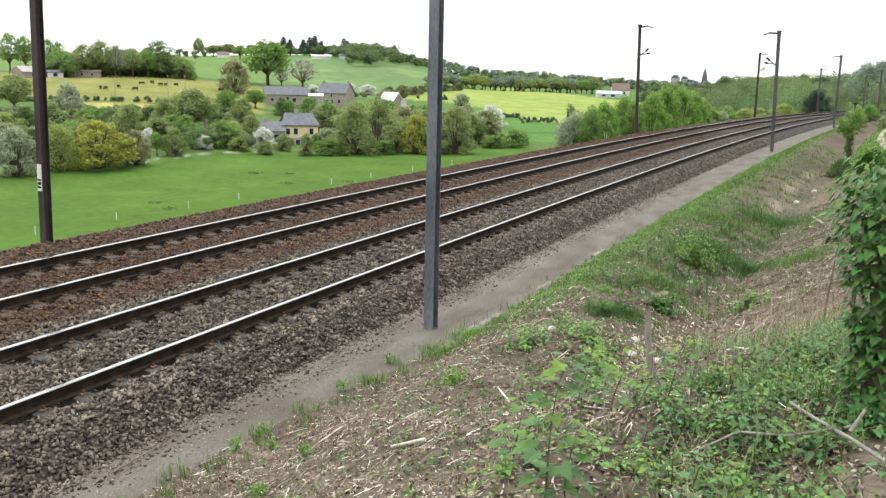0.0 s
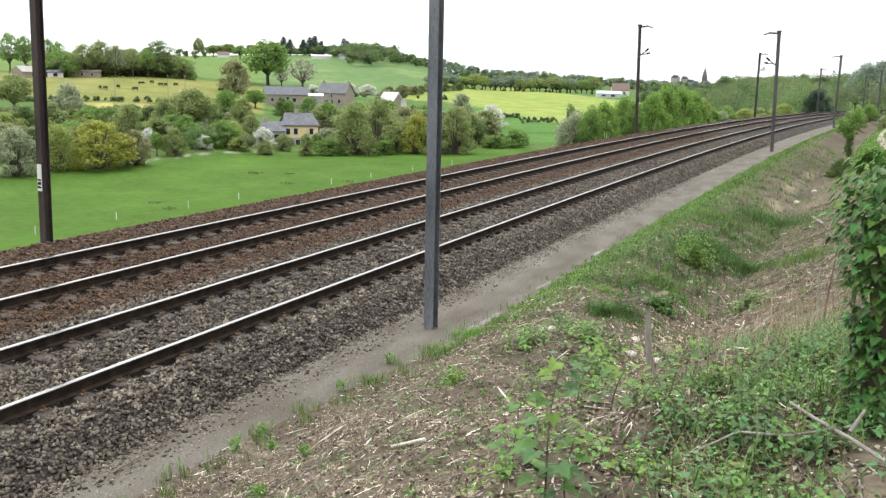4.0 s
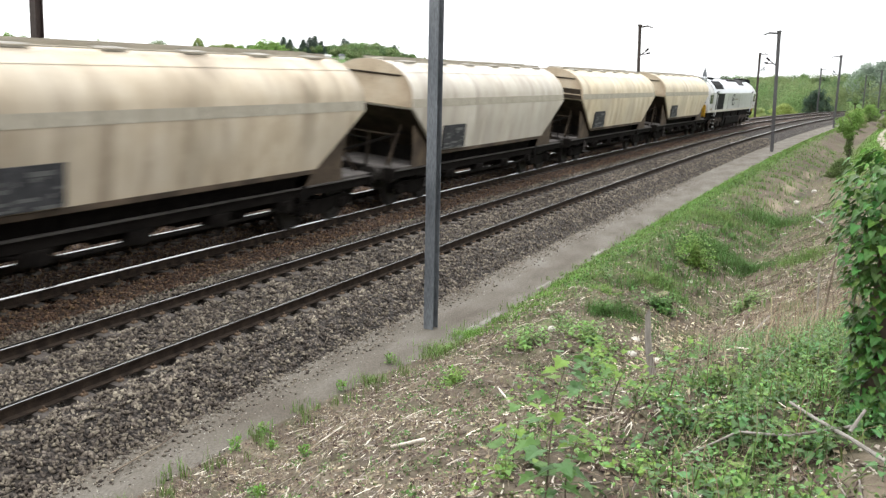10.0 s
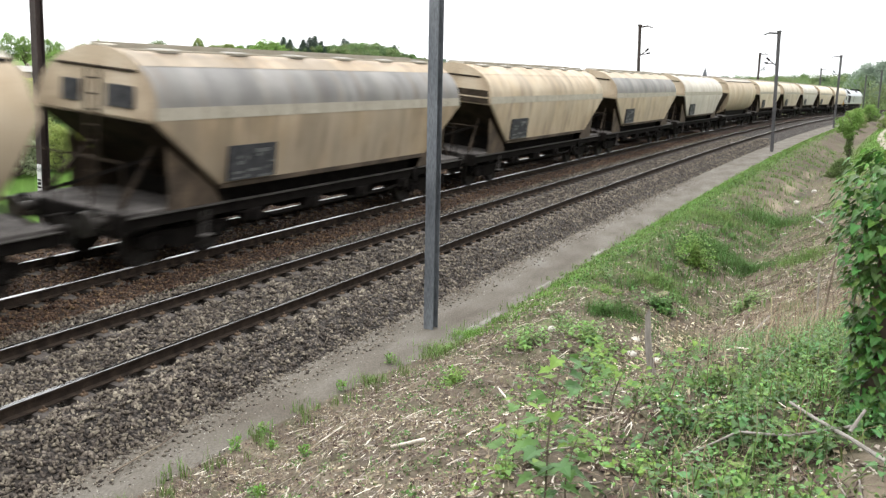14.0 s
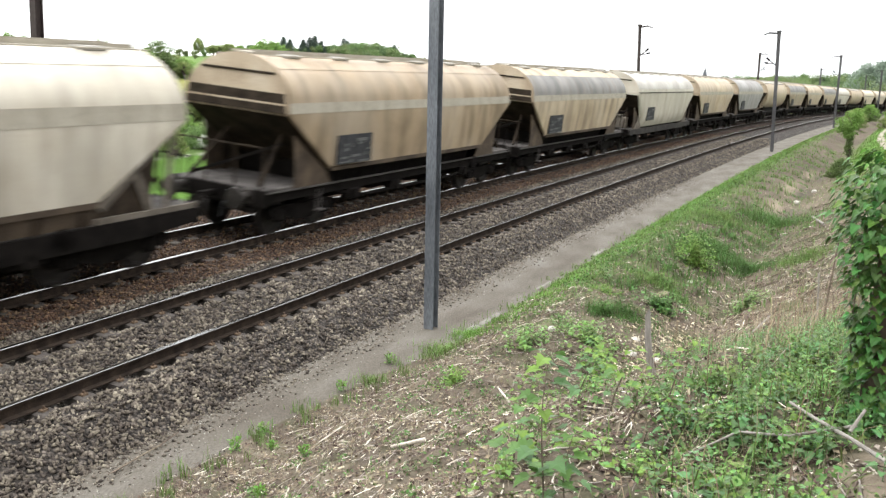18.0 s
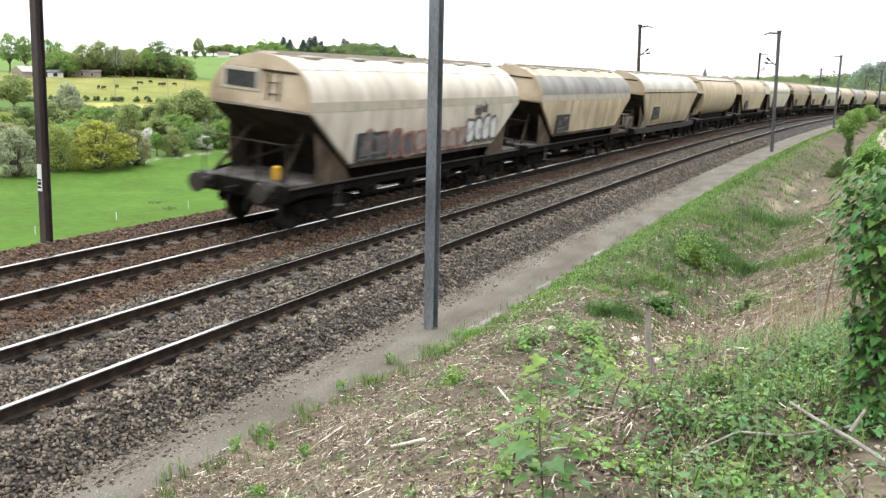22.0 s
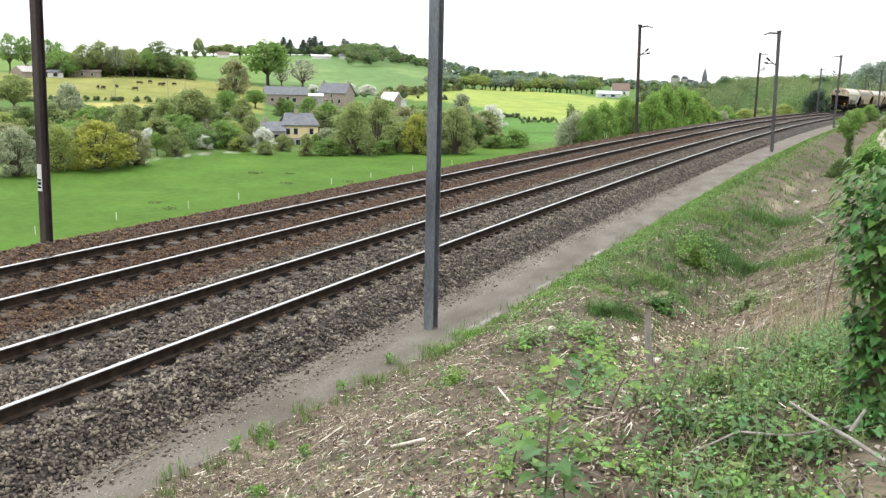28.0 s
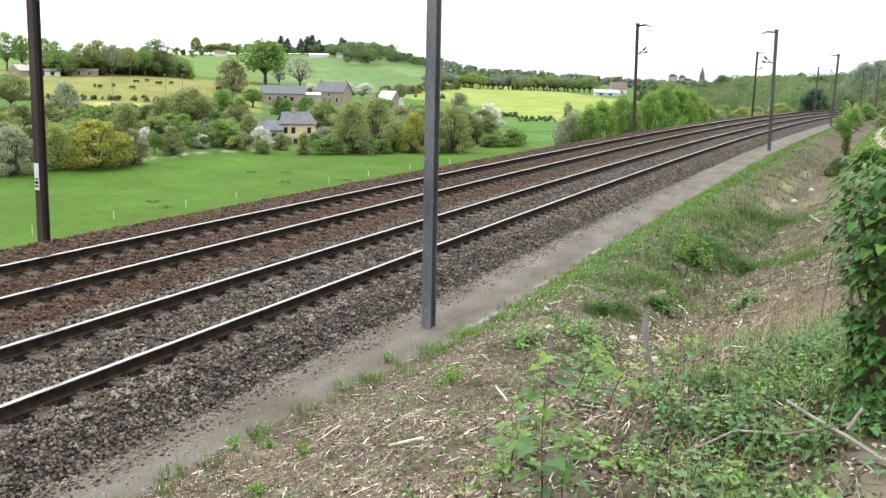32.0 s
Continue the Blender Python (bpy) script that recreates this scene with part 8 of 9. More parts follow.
stemmed("pale_weeds", "yellow-green young weeds at the edge of the nettles", M_HERB_PALE, scatter(brng, 1500, 2.2, 9.5, 6.7, 10.0, lambda s, r: np.clip(weedy(s, r) + 0.12 * (r < 7.7) * (s < 6.5), 0, 1) * blotch(s, r, 0.7, 2.7, 0.0, 0.4), 1.0)[2], brng, 0.13, 5, 0.045, 0.42, 0.4, 0.5)
stemmed("fine_weeds", "fine-leaved trailing weeds through the stand", M_HERB, scatter(brng, 3600, 2.2, 11.0, 6.9, 11.0, weedy, 1.0)[2], brng, 0.19, 8, 0.03, 0.3, 0.5, 0.9, 0.012)
stemmed("leafy_weeds", "fresh weeds round the saplings' feet", M_BRAMBLE, scatter(brng, 120, 3.3, 5.6, 6.75, 7.6, lambda s, r: blotch(s, r, 0.6, 1.7, -0.1, 0.3), 1.0)[2], brng, 0.12, 4, 0.045, 0.46, 0.45, 0.5)
blades("dry_stalks", "thin dead stalks standing through the weeds", M_STALK, scatter(brng, 1500, 2.6, 10.0, 7.0, 10.0, weedy, 1.0)[2], brng, 0.15, 0.5, 0.0022, 1.2)
herbs("bank_weeds", "scattered weed clumps on the littered bank", M_HERB, scatter(brng, 6500, 4.2, 24, 3.0, 7.8, patchy)[2], brng, 0.08, 9, 0.016, 0.07)
herbs("moss_weeds", "tiny green sprouts between the litter", M_GRASS, scatter(brng, 5200, 3.2, 22, 2.3, 8.4, lambda s, r: 0.05 + 0.6 * blotch(s, r, 0.9, 12.3, 0.15, 0.55), 1.4)[2], brng, 0.03, 6, 0.011, 0.05)
stemmed("ditch_weeds", "loose green weeds among dead stalks above the ditch", M_HERB, scatter(brng, 2600, 6.5, 14, 7.2, 9.6, lambda s, r: 0.15 + 0.6 * blotch(s, r, 1.2, 6.3, -0.1, 0.4), 1.0)[2], brng, 0.16, 6, 0.036, 0.32, 0.5, 0.6, 0.012)
herbs("far_weeds", "dark bramble clumps on the far bank", M_HERB, scatter(brng, 1800, 15, 48, 3.2, 7.6, lambda s, r: blotch(s, r, 3.0, 7.0, 0.3, 0.6) * (1 - 0.95 * strawy(s, r)), 1.2)[2], brng, 0.2, 12, 0.03, 0.2)
blades("weed_grass", "long green grass among the nettles", M_GRASS, scatter(brng, 7000, 2.4, 11, 6.9, 10.0, weedy, 1.0)[2], brng, 0.1, 0.3, 0.004, 1.5)
sticks("branch_litter", "bleached broken branches strewn over the bank", M_STICK, scatter(brng, 620, 1.6, 20, 2.1, 8.2, litter)[2], brng, 0.1, 0.5, 0.004, 0.009)
sticks("stick_litter", "pale broken sticks strewn over the bank", M_STICK, scatter(brng, 17000, 1.6, 24, 2.1, 8.4, litter)[2], brng, 0.04, 0.26, 0.002, 0.005)
sticks("twig_litter", "fine brown twigs strewn over the bank", M_STICK_DARK, scatter(brng, 30000, 1.6, 24, 1.95, 8.6, litter)[2], brng, 0.03, 0.22, 0.0016, 0.0045)
sticks("chip_litter", "yellowish wood chips where trees were felled", M_CHIP, scatter(brng, 9000, 3.2, 34, 3.4, 8.2, lambda s, r: 0.18 + 0.8 * blotch(s, r, 2.6, 9.0, 0.1, 0.5))[2], brng, 0.02, 0.08, 0.004, 0.012)
sticks("chip_litter", "yellow wood chips heaped in the gully", M_CHIP_NEW, scatter(brng, 17000, 7.2, 19, 4.9, 7.4, lambda s, r: np.exp(-((s - 12.0) / 2.8) ** 2 - ((r - 6.2) / 0.65) ** 2) * (0.3 + blotch(s, r, 0.8, 9.0, -0.2, 0.4)), 1.0)[2], brng, 0.02, 0.09, 0.005, 0.014)
dead = scatter(brng, 95000, 1.6, 24, 1.95, 8.6, litter)[2]
dv, df = leaf_quads(dead + np.array([0, 0, 0.008]), brng, 0.022, 0.4)
tagged(new("leaf_litter", raw_mesh("leaf_litter", dv, df, M_DEADLEAF)), "brown dead leaves covering the bank", "litter", kind="stuff")

pale = scatter(brng, 26000, 1.6, 26, 1.95, 8.4, litter)[2]
dv, df = leaf_quads(pale + np.array([0, 0, 0.012]), brng, 0.012, 0.5)
tagged(new("leaf_litter", raw_mesh("leaf_litter", dv, df, M_PALELEAF)), "bleached leaf scraps and bark on the bank", "litter", kind="stuff")

# the same cover goes on round and behind the camera's stand
blades("bank_grass", "rough grass round the viewpoint", M_GRASS, scatter(brng, 60000, -14, 3.0, 6.8, 20, lambda s, r: 0.25 + 0.6 * blotch(s, r, 1.6, 3.0, -0.1, 0.5), 1.0)[2], brng, 0.06, 0.22, 0.006, 1.0)
herbs("ground_weeds", "low weeds round the viewpoint", M_HERB, scatter(brng, 8000, -14, 2.6, 6.8, 18, lambda s, r: blotch(s, r, 1.8, 5.0, 0.0, 0.5), 1.0)[2], brng, 0.12, 9, 0.022, 0.09)
sticks("stick_litter", "broken sticks on the bank behind the viewpoint", M_STICK, scatter(brng, 9000, -14, 3.4, 3.0, 8.4, litter, 1.0)[2], brng, 0.05, 0.3, 0.003, 0.007)
sticks("twig_litter", "brown twigs on the bank behind the viewpoint", M_STICK_DARK, scatter(brng, 14000, -14, 3.4, 3.0, 8.6, litter, 1.0)[2], brng, 0.06, 0.3, 0.002, 0.005)
back = scatter(brng, 40000, -14, 3.4, 2.95, 9.0, litter, 1.0)[2]
dv, df = leaf_quads(back + np.array([0, 0, 0.008]), brng, 0.024, 0.4)
tagged(new("leaf_litter", raw_mesh("leaf_litter", dv, df, M_DEADLEAF)), "brown dead leaves behind the viewpoint", "litter", kind="stuff")

sticks("twig_litter", "brown twigs and bark on the trodden earth", M_STICK_DARK, scatter(brng, 900, 2.2, 5.4, 7.9, 10.4, trodden, 1.0)[2], brng, 0.04, 0.3, 0.002, 0.006)
sticks("stick_litter", "pale sticks on the trodden earth", M_STICK, scatter(brng, 260, 2.2, 5.4, 7.9, 10.4, trodden, 1.0)[2], brng, 0.05, 0.4, 0.003, 0.009)
dv, df = leaf_quads(scatter(brng, 2200, 2.2, 5.4, 7.9, 10.4, trodden, 1.0)[2] + np.array([0, 0, 0.008]), brng, 0.02, 0.4)
tagged(new("leaf_litter", raw_mesh("leaf_litter", dv, df, M_PALELEAF)), "bleached scraps on the trodden earth", "litter", kind="stuff")

# broad-leaved bramble and ground ivy close by
herbs("crest_weeds", "leafy weed clumps among the crest grass", M_HERB, scatter(brng, 2400, 10, 44, 3.4, 5.6, lambda s, r: turfy(s, r) * 0.8)[2], brng, 0.07, 10, 0.013, 0.1)
herbs("crest_weeds", "dark low weeds among the crest grass", M_HERB, scatter(brng, 2600, 10, 50, 2.9, 7.0, lambda s, r: blotch(s, r, 1.7, 13.0, 0.2, 0.55) * 0.7 * (1 - strawy(s, r)))[2], brng, 0.08, 10, 0.015, 0.12)

# single clumps: place along the line, distance from the rail, half width, height, leaves or grass
crng = np.random.default_rng(83)


def clump(s, r, wide, tall, material, n, label, grass=False, leaf=0.04):
    a = crng.uniform(0, 6.28, n)
    q = wide * np.sqrt(crng.random(n)) * (1 + 0.55 * crng.normal(size=n)) * (1.15 + 0.35 * np.sin(3 * a + s))
    P = track(s + q * np.sin(a), -(r + q * np.cos(a)))
    P[:, 2] = land(P[:, 0], P[:, 1])
    if grass:
        blades("grass_clump", label, material, P, crng, tall * 0.4, tall, 0.004, 1.3)
    else:
        stemmed("weed_clump", label, material, P, crng, tall, 5, leaf, 0.42, 0.45, 0.5)


clump(11.85, 5.3, 0.3, 0.26, M_BRAMBLE, 44, "bright broad-leaved weed clump on the littered bank", leaf=0.07)
clump(11.2, 4.59, 0.24, 0.22, M_BRAMBLE, 30, "bright broad-leaved weed clump on the littered bank", leaf=0.07)
clump(9.32, 4.33, 0.13, 0.12, M_HERB_PALE, 26, "small yellow-green weed among the sticks")
clump(15.1, 5.62, 0.22, 0.2, M_SAP, 60, "fresh shoots round a cut stump", leaf=0.07)
clump(13.67, 4.94, 0.2, 0.2, M_GRASS_DARK, 700, "dark grass tuft on the bank", True)
clump(13.9, 5.3, 0.3, 0.16, M_GRASS_DARK, 900, "dark grass tuft on the bank", True)
clump(15.1, 4.6, 0.16, 0.12, M_HERB_PALE, 30, "small yellow-green weed among the sticks")
clump(16.3, 5.25, 0.5, 0.2, M_GRASS, 1900, "soft green grass clump behind the crest", True)
clump(18.9, 5.5, 0.24, 0.5, M_HERB_PALE, 90, "yellow-green herb standing on the bank", leaf=0.07)
clump(20.6, 5.6, 0.75, 0.3, M_GRASS_DARK, 3800, "deep green grass clump behind the crest", True)
clump(20.2, 6.3, 0.4, 0.26, M_GRASS_DARK, 1600, "deep green grass clump behind the crest", True)
clump(24.9, 4.9, 0.8, 0.22, M_GRASS, 3000, "soft green grass clump behind the crest", True)
clump(27.4, 6.2, 0.8, 0.36, M_GRASS_DARK, 2600, "deep green grass clump in the ditch", True)
clump(16.3, 6.85, 0.22, 0.2, M_BRAMBLE, 60, "bright weed clump in the ditch", leaf=0.06)
clump(20.2, 7.5, 0.45, 0.22, M_GRASS, 1400, "green grass clump in the ditch", True)
clump(12.4, 2.75, 0.3, 0.16, M_GRASS, 650, "bright grass tuft beside the path", True)
clump(13.4, 2.75, 0.26, 0.16, M_GRASS_BRIGHT, 650, "bright grass tuft beside the path", True)
clump(10.6, 2.5, 0.18, 0.14, M_GRASS, 260, "bright grass tuft beside the path", True)

# stones that have rolled from the bed onto the path


def rolled(n, r0, r1, size, material, label, seed):
    s, r, P = scatter(np.random.default_rng(seed), n, 4, 40, r0, r1, lambda s, r: np.clip(1.05 - (r - r0) / (r1 - r0), 0, 1) ** 2)
    g = np.random.default_rng(seed + 1)
    P = track(s, -r, -0.515 - 0.14 * np.clip((r - 1.9) / 0.5, 0, 1) + 0.03 * np.clip((1.9 - r) / 0.5, 0, 1))
    P[:, 2] = np.maximum(P[:, 2], land(P[:, 0], P[:, 1]))
    m = len(P)
    oc = np.array([(1, 0, 0), (0, 1, 0), (-1, 0, 0), (0, -1, 0), (0.1, 0.1, 0.8), (0, 0, -0.6)], float)
    tri = np.array([(0, 1, 4), (1, 2, 4), (2, 3, 4), (3, 0, 4), (1, 0, 5), (2, 1, 5), (3, 2, 5), (0, 3, 5)])
    a = g.uniform(0, 6.28, m)
    c, q = np.cos(a), np.sin(a)
    rot = np.stack([c, -q, 0 * a, q, c, 0 * a, 0 * a, 0 * a, 1 + 0 * a], -1).reshape(m, 3, 3)
    v = np.einsum("nij,nkj->nki", rot, oc[None] * (size * g.uniform(0.3, 1.2, (m, 1)) * g.uniform(0.6, 1.2, (m, 3)))[:, None, :]) + P[:, None, :] + np.array([0, 0, size * 0.2])
    f = (tri[None] + 6 * np.arange(m)[:, None, None]).reshape(-1, 3)
    tagged(new("loose_stones", raw_mesh("loose_stones", v.reshape(-1, 3), f, material)), label, "stones", kind="stuff")


rolled(4000, 1.2, 2.5, 0.018, M_STONE_GREY, "small brown stones and grit on the path", 77)
rolled(11000, 1.15, 1.95, 0.028, M_STONE_GREY, "ballast stones rolled onto the path", 71)
rolled(5000, 1.3, 2.9, 0.011, M_LIME, "pale grit on the path", 73)


# weeds at the path's edge, each a thing
def weed_thing(s, r, size, seed, material=None, label="small leafy weed growing at the path's edge", tall=0.7):
    x, y, _ = track(s, -r)
    x, y = float(x), float(y)
    z = ground_z(x, y)
    g = np.random.default_rng(seed)
    base = thing("weed", label, "weed", "weeds on the bank", at=Matrix.Translation((x, y, z)))
    n = 60
    a, t = g.uniform(0, 6.28, n), g.random(n)
    rad = size * 0.6 * g.uniform(0.2, 1, n)
    Q = np.stack([rad * np.cos(a), rad * np.sin(a), 0.03 + size * tall * t], -1)
    v, f = bent_leaves(Q * np.array([0.5, 0.5, 0.8]), Q * np.array([1.0, 1.0, 0.35]) + np.array([0, 0, 0.04]), g, 0.03 + 0.1 * size, 0.5, 0.24)
    lv = new("leaves", raw_mesh("leaves", v, f, material or M_GRASS_BRIGHT))
    lv.parent = base
    st = Shape()
    for k in range(7):
        st.tube((0, 0, -0.03), tuple(Q[k * 6]), 0.004, 0.002, 4)
    part("stems", st, M_HERB, base)
    return base


weed_thing(7.8, 2.3, 0.2, 1)
weed_thing(8.3, 2.33, 0.22, 2)
weed_thing(7.9, 2.75, 0.16, 3)
weed_thing(10.1, 2.32, 0.2, 4)
weed_thing(11.5, 2.3, 0.24, 5)
weed_thing(9.4, 4.3, 0.26, 6)
weed_thing(7.3, 3.6, 0.16, 7)
weed_thing(6.0, 4.0, 0.18, 8)
weed_thing(18.8, 5.3, 0.55, 9, label="yellow-green shrub on the crest of the bank")
weed_thing(12.0, 5.2, 0.4, 10, label="leafy bramble shoot on the bank")
weed_thing(11.2, 5.6, 0.4, 11, label="leafy bramble shoot on the bank")
weed_thing(13.6, 5.0, 0.34, 12, M_HERB, "dark weed clump on the bank")
weed_thing(12.6, 4.6, 0.3, 13, M_HERB, "dark weed clump on the bank")
weed_thing(16.0, 4.4, 0.4, 14, M_HERB, "dark weed clump on the bank")


def lobed_leaf(size):
    """Outline of a five-lobed leaf: stalk at the origin, tip along y."""
    pts = [(0.0, 0.0), (0.32, -0.12), (0.5, 0.12), (0.36, 0.28), (0.58, 0.55), (0.3, 0.56), (0.22, 0.72), (0.0, 1.05), (-0.22, 0.72), (-0.3, 0.56), (-0.58, 0.55), (-0.36, 0.28), (-0.5, 0.12), (-0.32, -0.12)]
    return [(x * size, y * size) for x, y in pts]


def leaf_on(shape, at, out, size, droop, rnd, outline):
    """One lobed leaf on its stalk's end, pointing outwards, with a fold along its midrib."""
    o = Vector(out).normalized()
    o = (o + Vector((0, 0, -droop))).normalized()
    side = o.cross(Vector((0, 0, 1))).normalized()
    nrm = side.cross(o)
    side = (side + nrm * rnd.uniform(-0.35, 0.35)).normalized()
    nrm = side.cross(o)
    pts = [Vector(at) + side * x + o * y + nrm * (abs(x) * 0.25 - y * y * 0.6 / max(size, 1e-3) * 0.3) for x, y in outline(size)]
    c = Vector(at) + o * size * 0.42
    n = len(pts)
    shape.add(pts + [c], [(i, (i + 1) % n, n) for i in range(n)])


SAPLINGS = []


def sapling(fx, fy, height, seed, label, leaf=0.06, pairs=7, lean=(0.0, 0.0), sway=1.0, material=None):
    """A young tree: a thin stem with pairs of lobed leaves. fx, fy: its foot on the ground."""
    rnd = random.Random(seed)
    z = ground_z(fx, fy)
    base = thing("sapling", label, "sapling", "saplings on the bank", at=Matrix.Translation((fx, fy, z)))
    st = Shape()
    pts = [Vector((lean[0] * t * t + 0.012 * math.sin(5 * t + seed), lean[1] * t * t + 0.012 * math.cos(4 * t), -0.05 + (height + 0.05) * t)) for t in [k / 8 for k in range(9)]]
    st.loft([[p + Vector((math.cos(a), math.sin(a), 0)) * 0.006 * (1 - k / 11) for a in [j * math.pi / 3 for j in range(6)]] for k, p in enumerate(pts)])
    part("stem", st, M_STICK_DARK, base)
    for k in range(pairs):
        t = 0.24 + 0.76 * k / (pairs - 1)
        i = min(7, int(t * 8))
        p = pts[i].lerp(pts[i + 1], t * 8 - i)
        az = k * 1.57 + rnd.uniform(-0.35, 0.35)
        for q in range(4 if k == pairs - 1 else (3 if k % 2 else 2)):
            a = az + q * (1.6 if k == pairs - 1 else 2.6) + rnd.uniform(-0.3, 0.3)
            out = Vector((math.cos(a), math.sin(a), rnd.uniform(0.15, 0.5)))
            stalk = rnd.uniform(0.05, 0.13) * (1.2 - 0.7 * t)
            e = p + out * stalk
            lf = Shape().tube(p, e, 0.002, 0.0014, 4)
            leaf_on(lf, e, out, leaf * rnd.uniform(0.7, 1.2) * (1.15 - 0.45 * t), rnd.uniform(0.25, 0.6), rnd, lobed_leaf)
            young = rnd.random() < 0.15 + 0.75 * max(0.0, t - 0.45)
            part("leaf", lf, material or (M_HERB_PALE if young else (M_SAP if rnd.random() < 0.5 else M_NETTLE)), base)
    SAPLINGS.append((base, fx, fy, z, sway, seed))
    return base


def spot(az, d):
    return d * math.sin(radians(az)), d * math.cos(radians(az))


sapling(*spot(-18.0, 3.95), 0.78, 1, "young sycamore sapling with lobed green leaves", 0.105, 11, (0.03, 0.04), 1.0)
sapling(*spot(-19.9, 4.6), 0.36, 10, "young sycamore sapling with tiers of broad leaves", 0.1, 6, (0.02, 0.03), 0.9)
sapling(*spot(-16.4, 3.95), 0.42, 2, "small sycamore sapling beside a taller one", 0.09, 7, (0.03, 0.0), 0.7)
sapling(*spot(-15.8, 5.6), 0.36, 3, "sycamore seedling on the littered bank", 0.075, 5, (0.08, 0.05), 0.7)
sapling(*spot(-13.6, 5.3), 0.42, 4, "slender seedling with drooping leaves", 0.075, 6, (0.1, 0.0), 0.6)
sapling(*spot(-12.2, 4.9), 0.36, 5, "slender seedling leaning over the weeds", 0.06, 7, (0.16, 0.1), 0.6)
sapling(*spot(-10.3, 5.0), 0.4, 6, "slender seedling leaning over the weeds", 0.06, 7, (0.12, 0.1), 0.5)
sapling(*spot(-19.6, 8.4), 0.34, 9, "small leafy shoot by the bank's edge", 0.07, 5, (0.0, 0.0), 0.3)
sapling(*spot(-18.6, 9.2), 0.3, 14, "small leafy shoot by the bank's edge", 0.07, 5, (0.0, 0.0), 0.3)
sapling(*spot(-14.6, 10.9), 0.55, 11, "yellow-green leafy shrub on the littered bank", 0.1, 8, (0.05, 0.0), 0.4, M_HERB_PALE)
sapling(*spot(-15.4, 10.6), 0.5, 12, "yellow-green leafy shrub on the littered bank", 0.1, 8, (-0.04, 0.0), 0.4)
sapling(*spot(-13.9, 10.4), 0.45, 13, "yellow-green leafy shrub on the littered bank", 0.095, 8, (0.0, 0.0), 0.4, M_HERB_PALE)
sapling(*spot(-15.2, 11.2), 0.5, 16, "yellow-green leafy shrub on the littered bank", 0.1, 9, (0.03, 0.0), 0.4)
sapling(*spot(-14.2, 11.0), 0.4, 17, "yellow-green leafy shrub on the littered bank", 0.1, 8, (-0.05, 0.0), 0.4)
sapling(*spot(-14.9, 9.6), 0.36, 15, "low green shrub in the gully", 0.09, 6, (0.0, 0.05), 0.4)
sapling(*spot(-14.2, 8.4), 0.3, 7, "leafy young shrub on the littered bank", 0.085, 6, (0.0, 0.0), 0.4)

# ---- ivy-clad stub of a trunk ----
M_IVY_BARK = mat("reddish brown bark", [(0.06, 0.043, 0.034), (0.17, 0.128, 0.1)], 9, 0.9, 0.5, 40, stretch=(1, 1, 0.3))
ix, iy = spot(2.05, 4.65)
iz = ground_z(ix, iy)
ivy = thing("ivy_trunk", "dead trunk stub smothered in glossy ivy", "tree stump", at=Matrix.Translation((ix, iy, iz)))
part("trunk", Shape().tube((0, 0, -0.2), (-0.015, 0, 0.55), 0.075, 0.068, 12).tube((-0.015, 0, 0.55), (0.01, 0.01, 1.2), 0.068, 0.055, 12), M_IVY_BARK, ivy, "brown bark showing between the ivy")
irng = random.Random(15)


def ivy_leaf(size):
    pts = [(0.0, 0.0), (0.3, -0.1), (0.55, 0.1), (0.34, 0.35), (0.3, 0.55), (0.0, 1.0), (-0.3, 0.55), (-0.34, 0.35), (-0.55, 0.1), (-0.3, -0.1)]
    return [(x * size, y * size) for x, y in pts]


rest = {True: Shape(), False: Shape()}
for k in range(2600):
    a = irng.uniform(math.pi, 2 * math.pi) if k % 3 else irng.uniform(0, math.pi)
    zz = irng.uniform(0.02, 1.3) if k % 3 else irng.uniform(0.72, 1.36)
    r = 0.085 + irng.uniform(0.0, 0.17) * (0.5 + 0.85 * math.exp(-((zz - 1.05) / 0.3) ** 2))
    out = Vector((math.cos(a), math.sin(a), irng.uniform(-0.2, 0.35)))
    if (abs(zz - 0.64 - 0.06 * math.cos(2 * a)) < 0.06 or abs(zz - 0.24 - 0.08 * math.sin(3 * a)) < 0.06) and out.y < -0.3 and irng.random() < 0.8:
        continue
    young = irng.random() < 0.2
    lf = rest[young] if k >= 300 else Shape()
    leaf_on(lf, (r * math.cos(a), r * math.sin(a), zz), out, irng.uniform(0.026, 0.056), irng.uniform(0.3, 1.3), irng, ivy_leaf)
    if k < 300:
        part("leaf", lf, M_IVY_PALE if young else M_IVY, ivy)
for young, lf in rest.items():
    tagged(part("ivy_foliage", lf, M_IVY_PALE if young else M_IVY, ivy), kind="stuff")
for k in range(1):
    a = 2.6 + 0.25 * k
    pts = [(0.12 * math.cos(a) - 0.03 * k, 0.1 * math.sin(a), 1.15), (-0.14, -0.05, 0.9), (-0.15, -0.04, 0.55), (-0.12, -0.03, 0.1)]
    part("vine", Shape().pipe(pts, 0.004, 5), M_STICK_DARK, ivy)
    for j in range(5):
        p = Vector(pts[1]).lerp(Vector(pts[2]), j / 5)
        lf = Shape()
        leaf_on(lf, p, (irng.uniform(-1, 1), irng.uniform(-1, 1), 0), irng.uniform(0.03, 0.06), 0.9, irng, ivy_leaf)
        part("leaf", lf, M_IVY, ivy)


# ---- fallen branches, a stake, stumps, stones ----
def branch(name, label, pts, r0, r1, category="branch", material=None):
    b = thing(name, label, category)
    sh = Shape()
    n = len(pts) - 1
    for k in range(n):
        sh.tube(pts[k], pts[k + 1], r0 + (r1 - r0) * k / n, r0 + (r1 - r0) * (k + 1) / n, 7)
    part("wood", sh, material or M_WOOD_GREY, b)
    return b


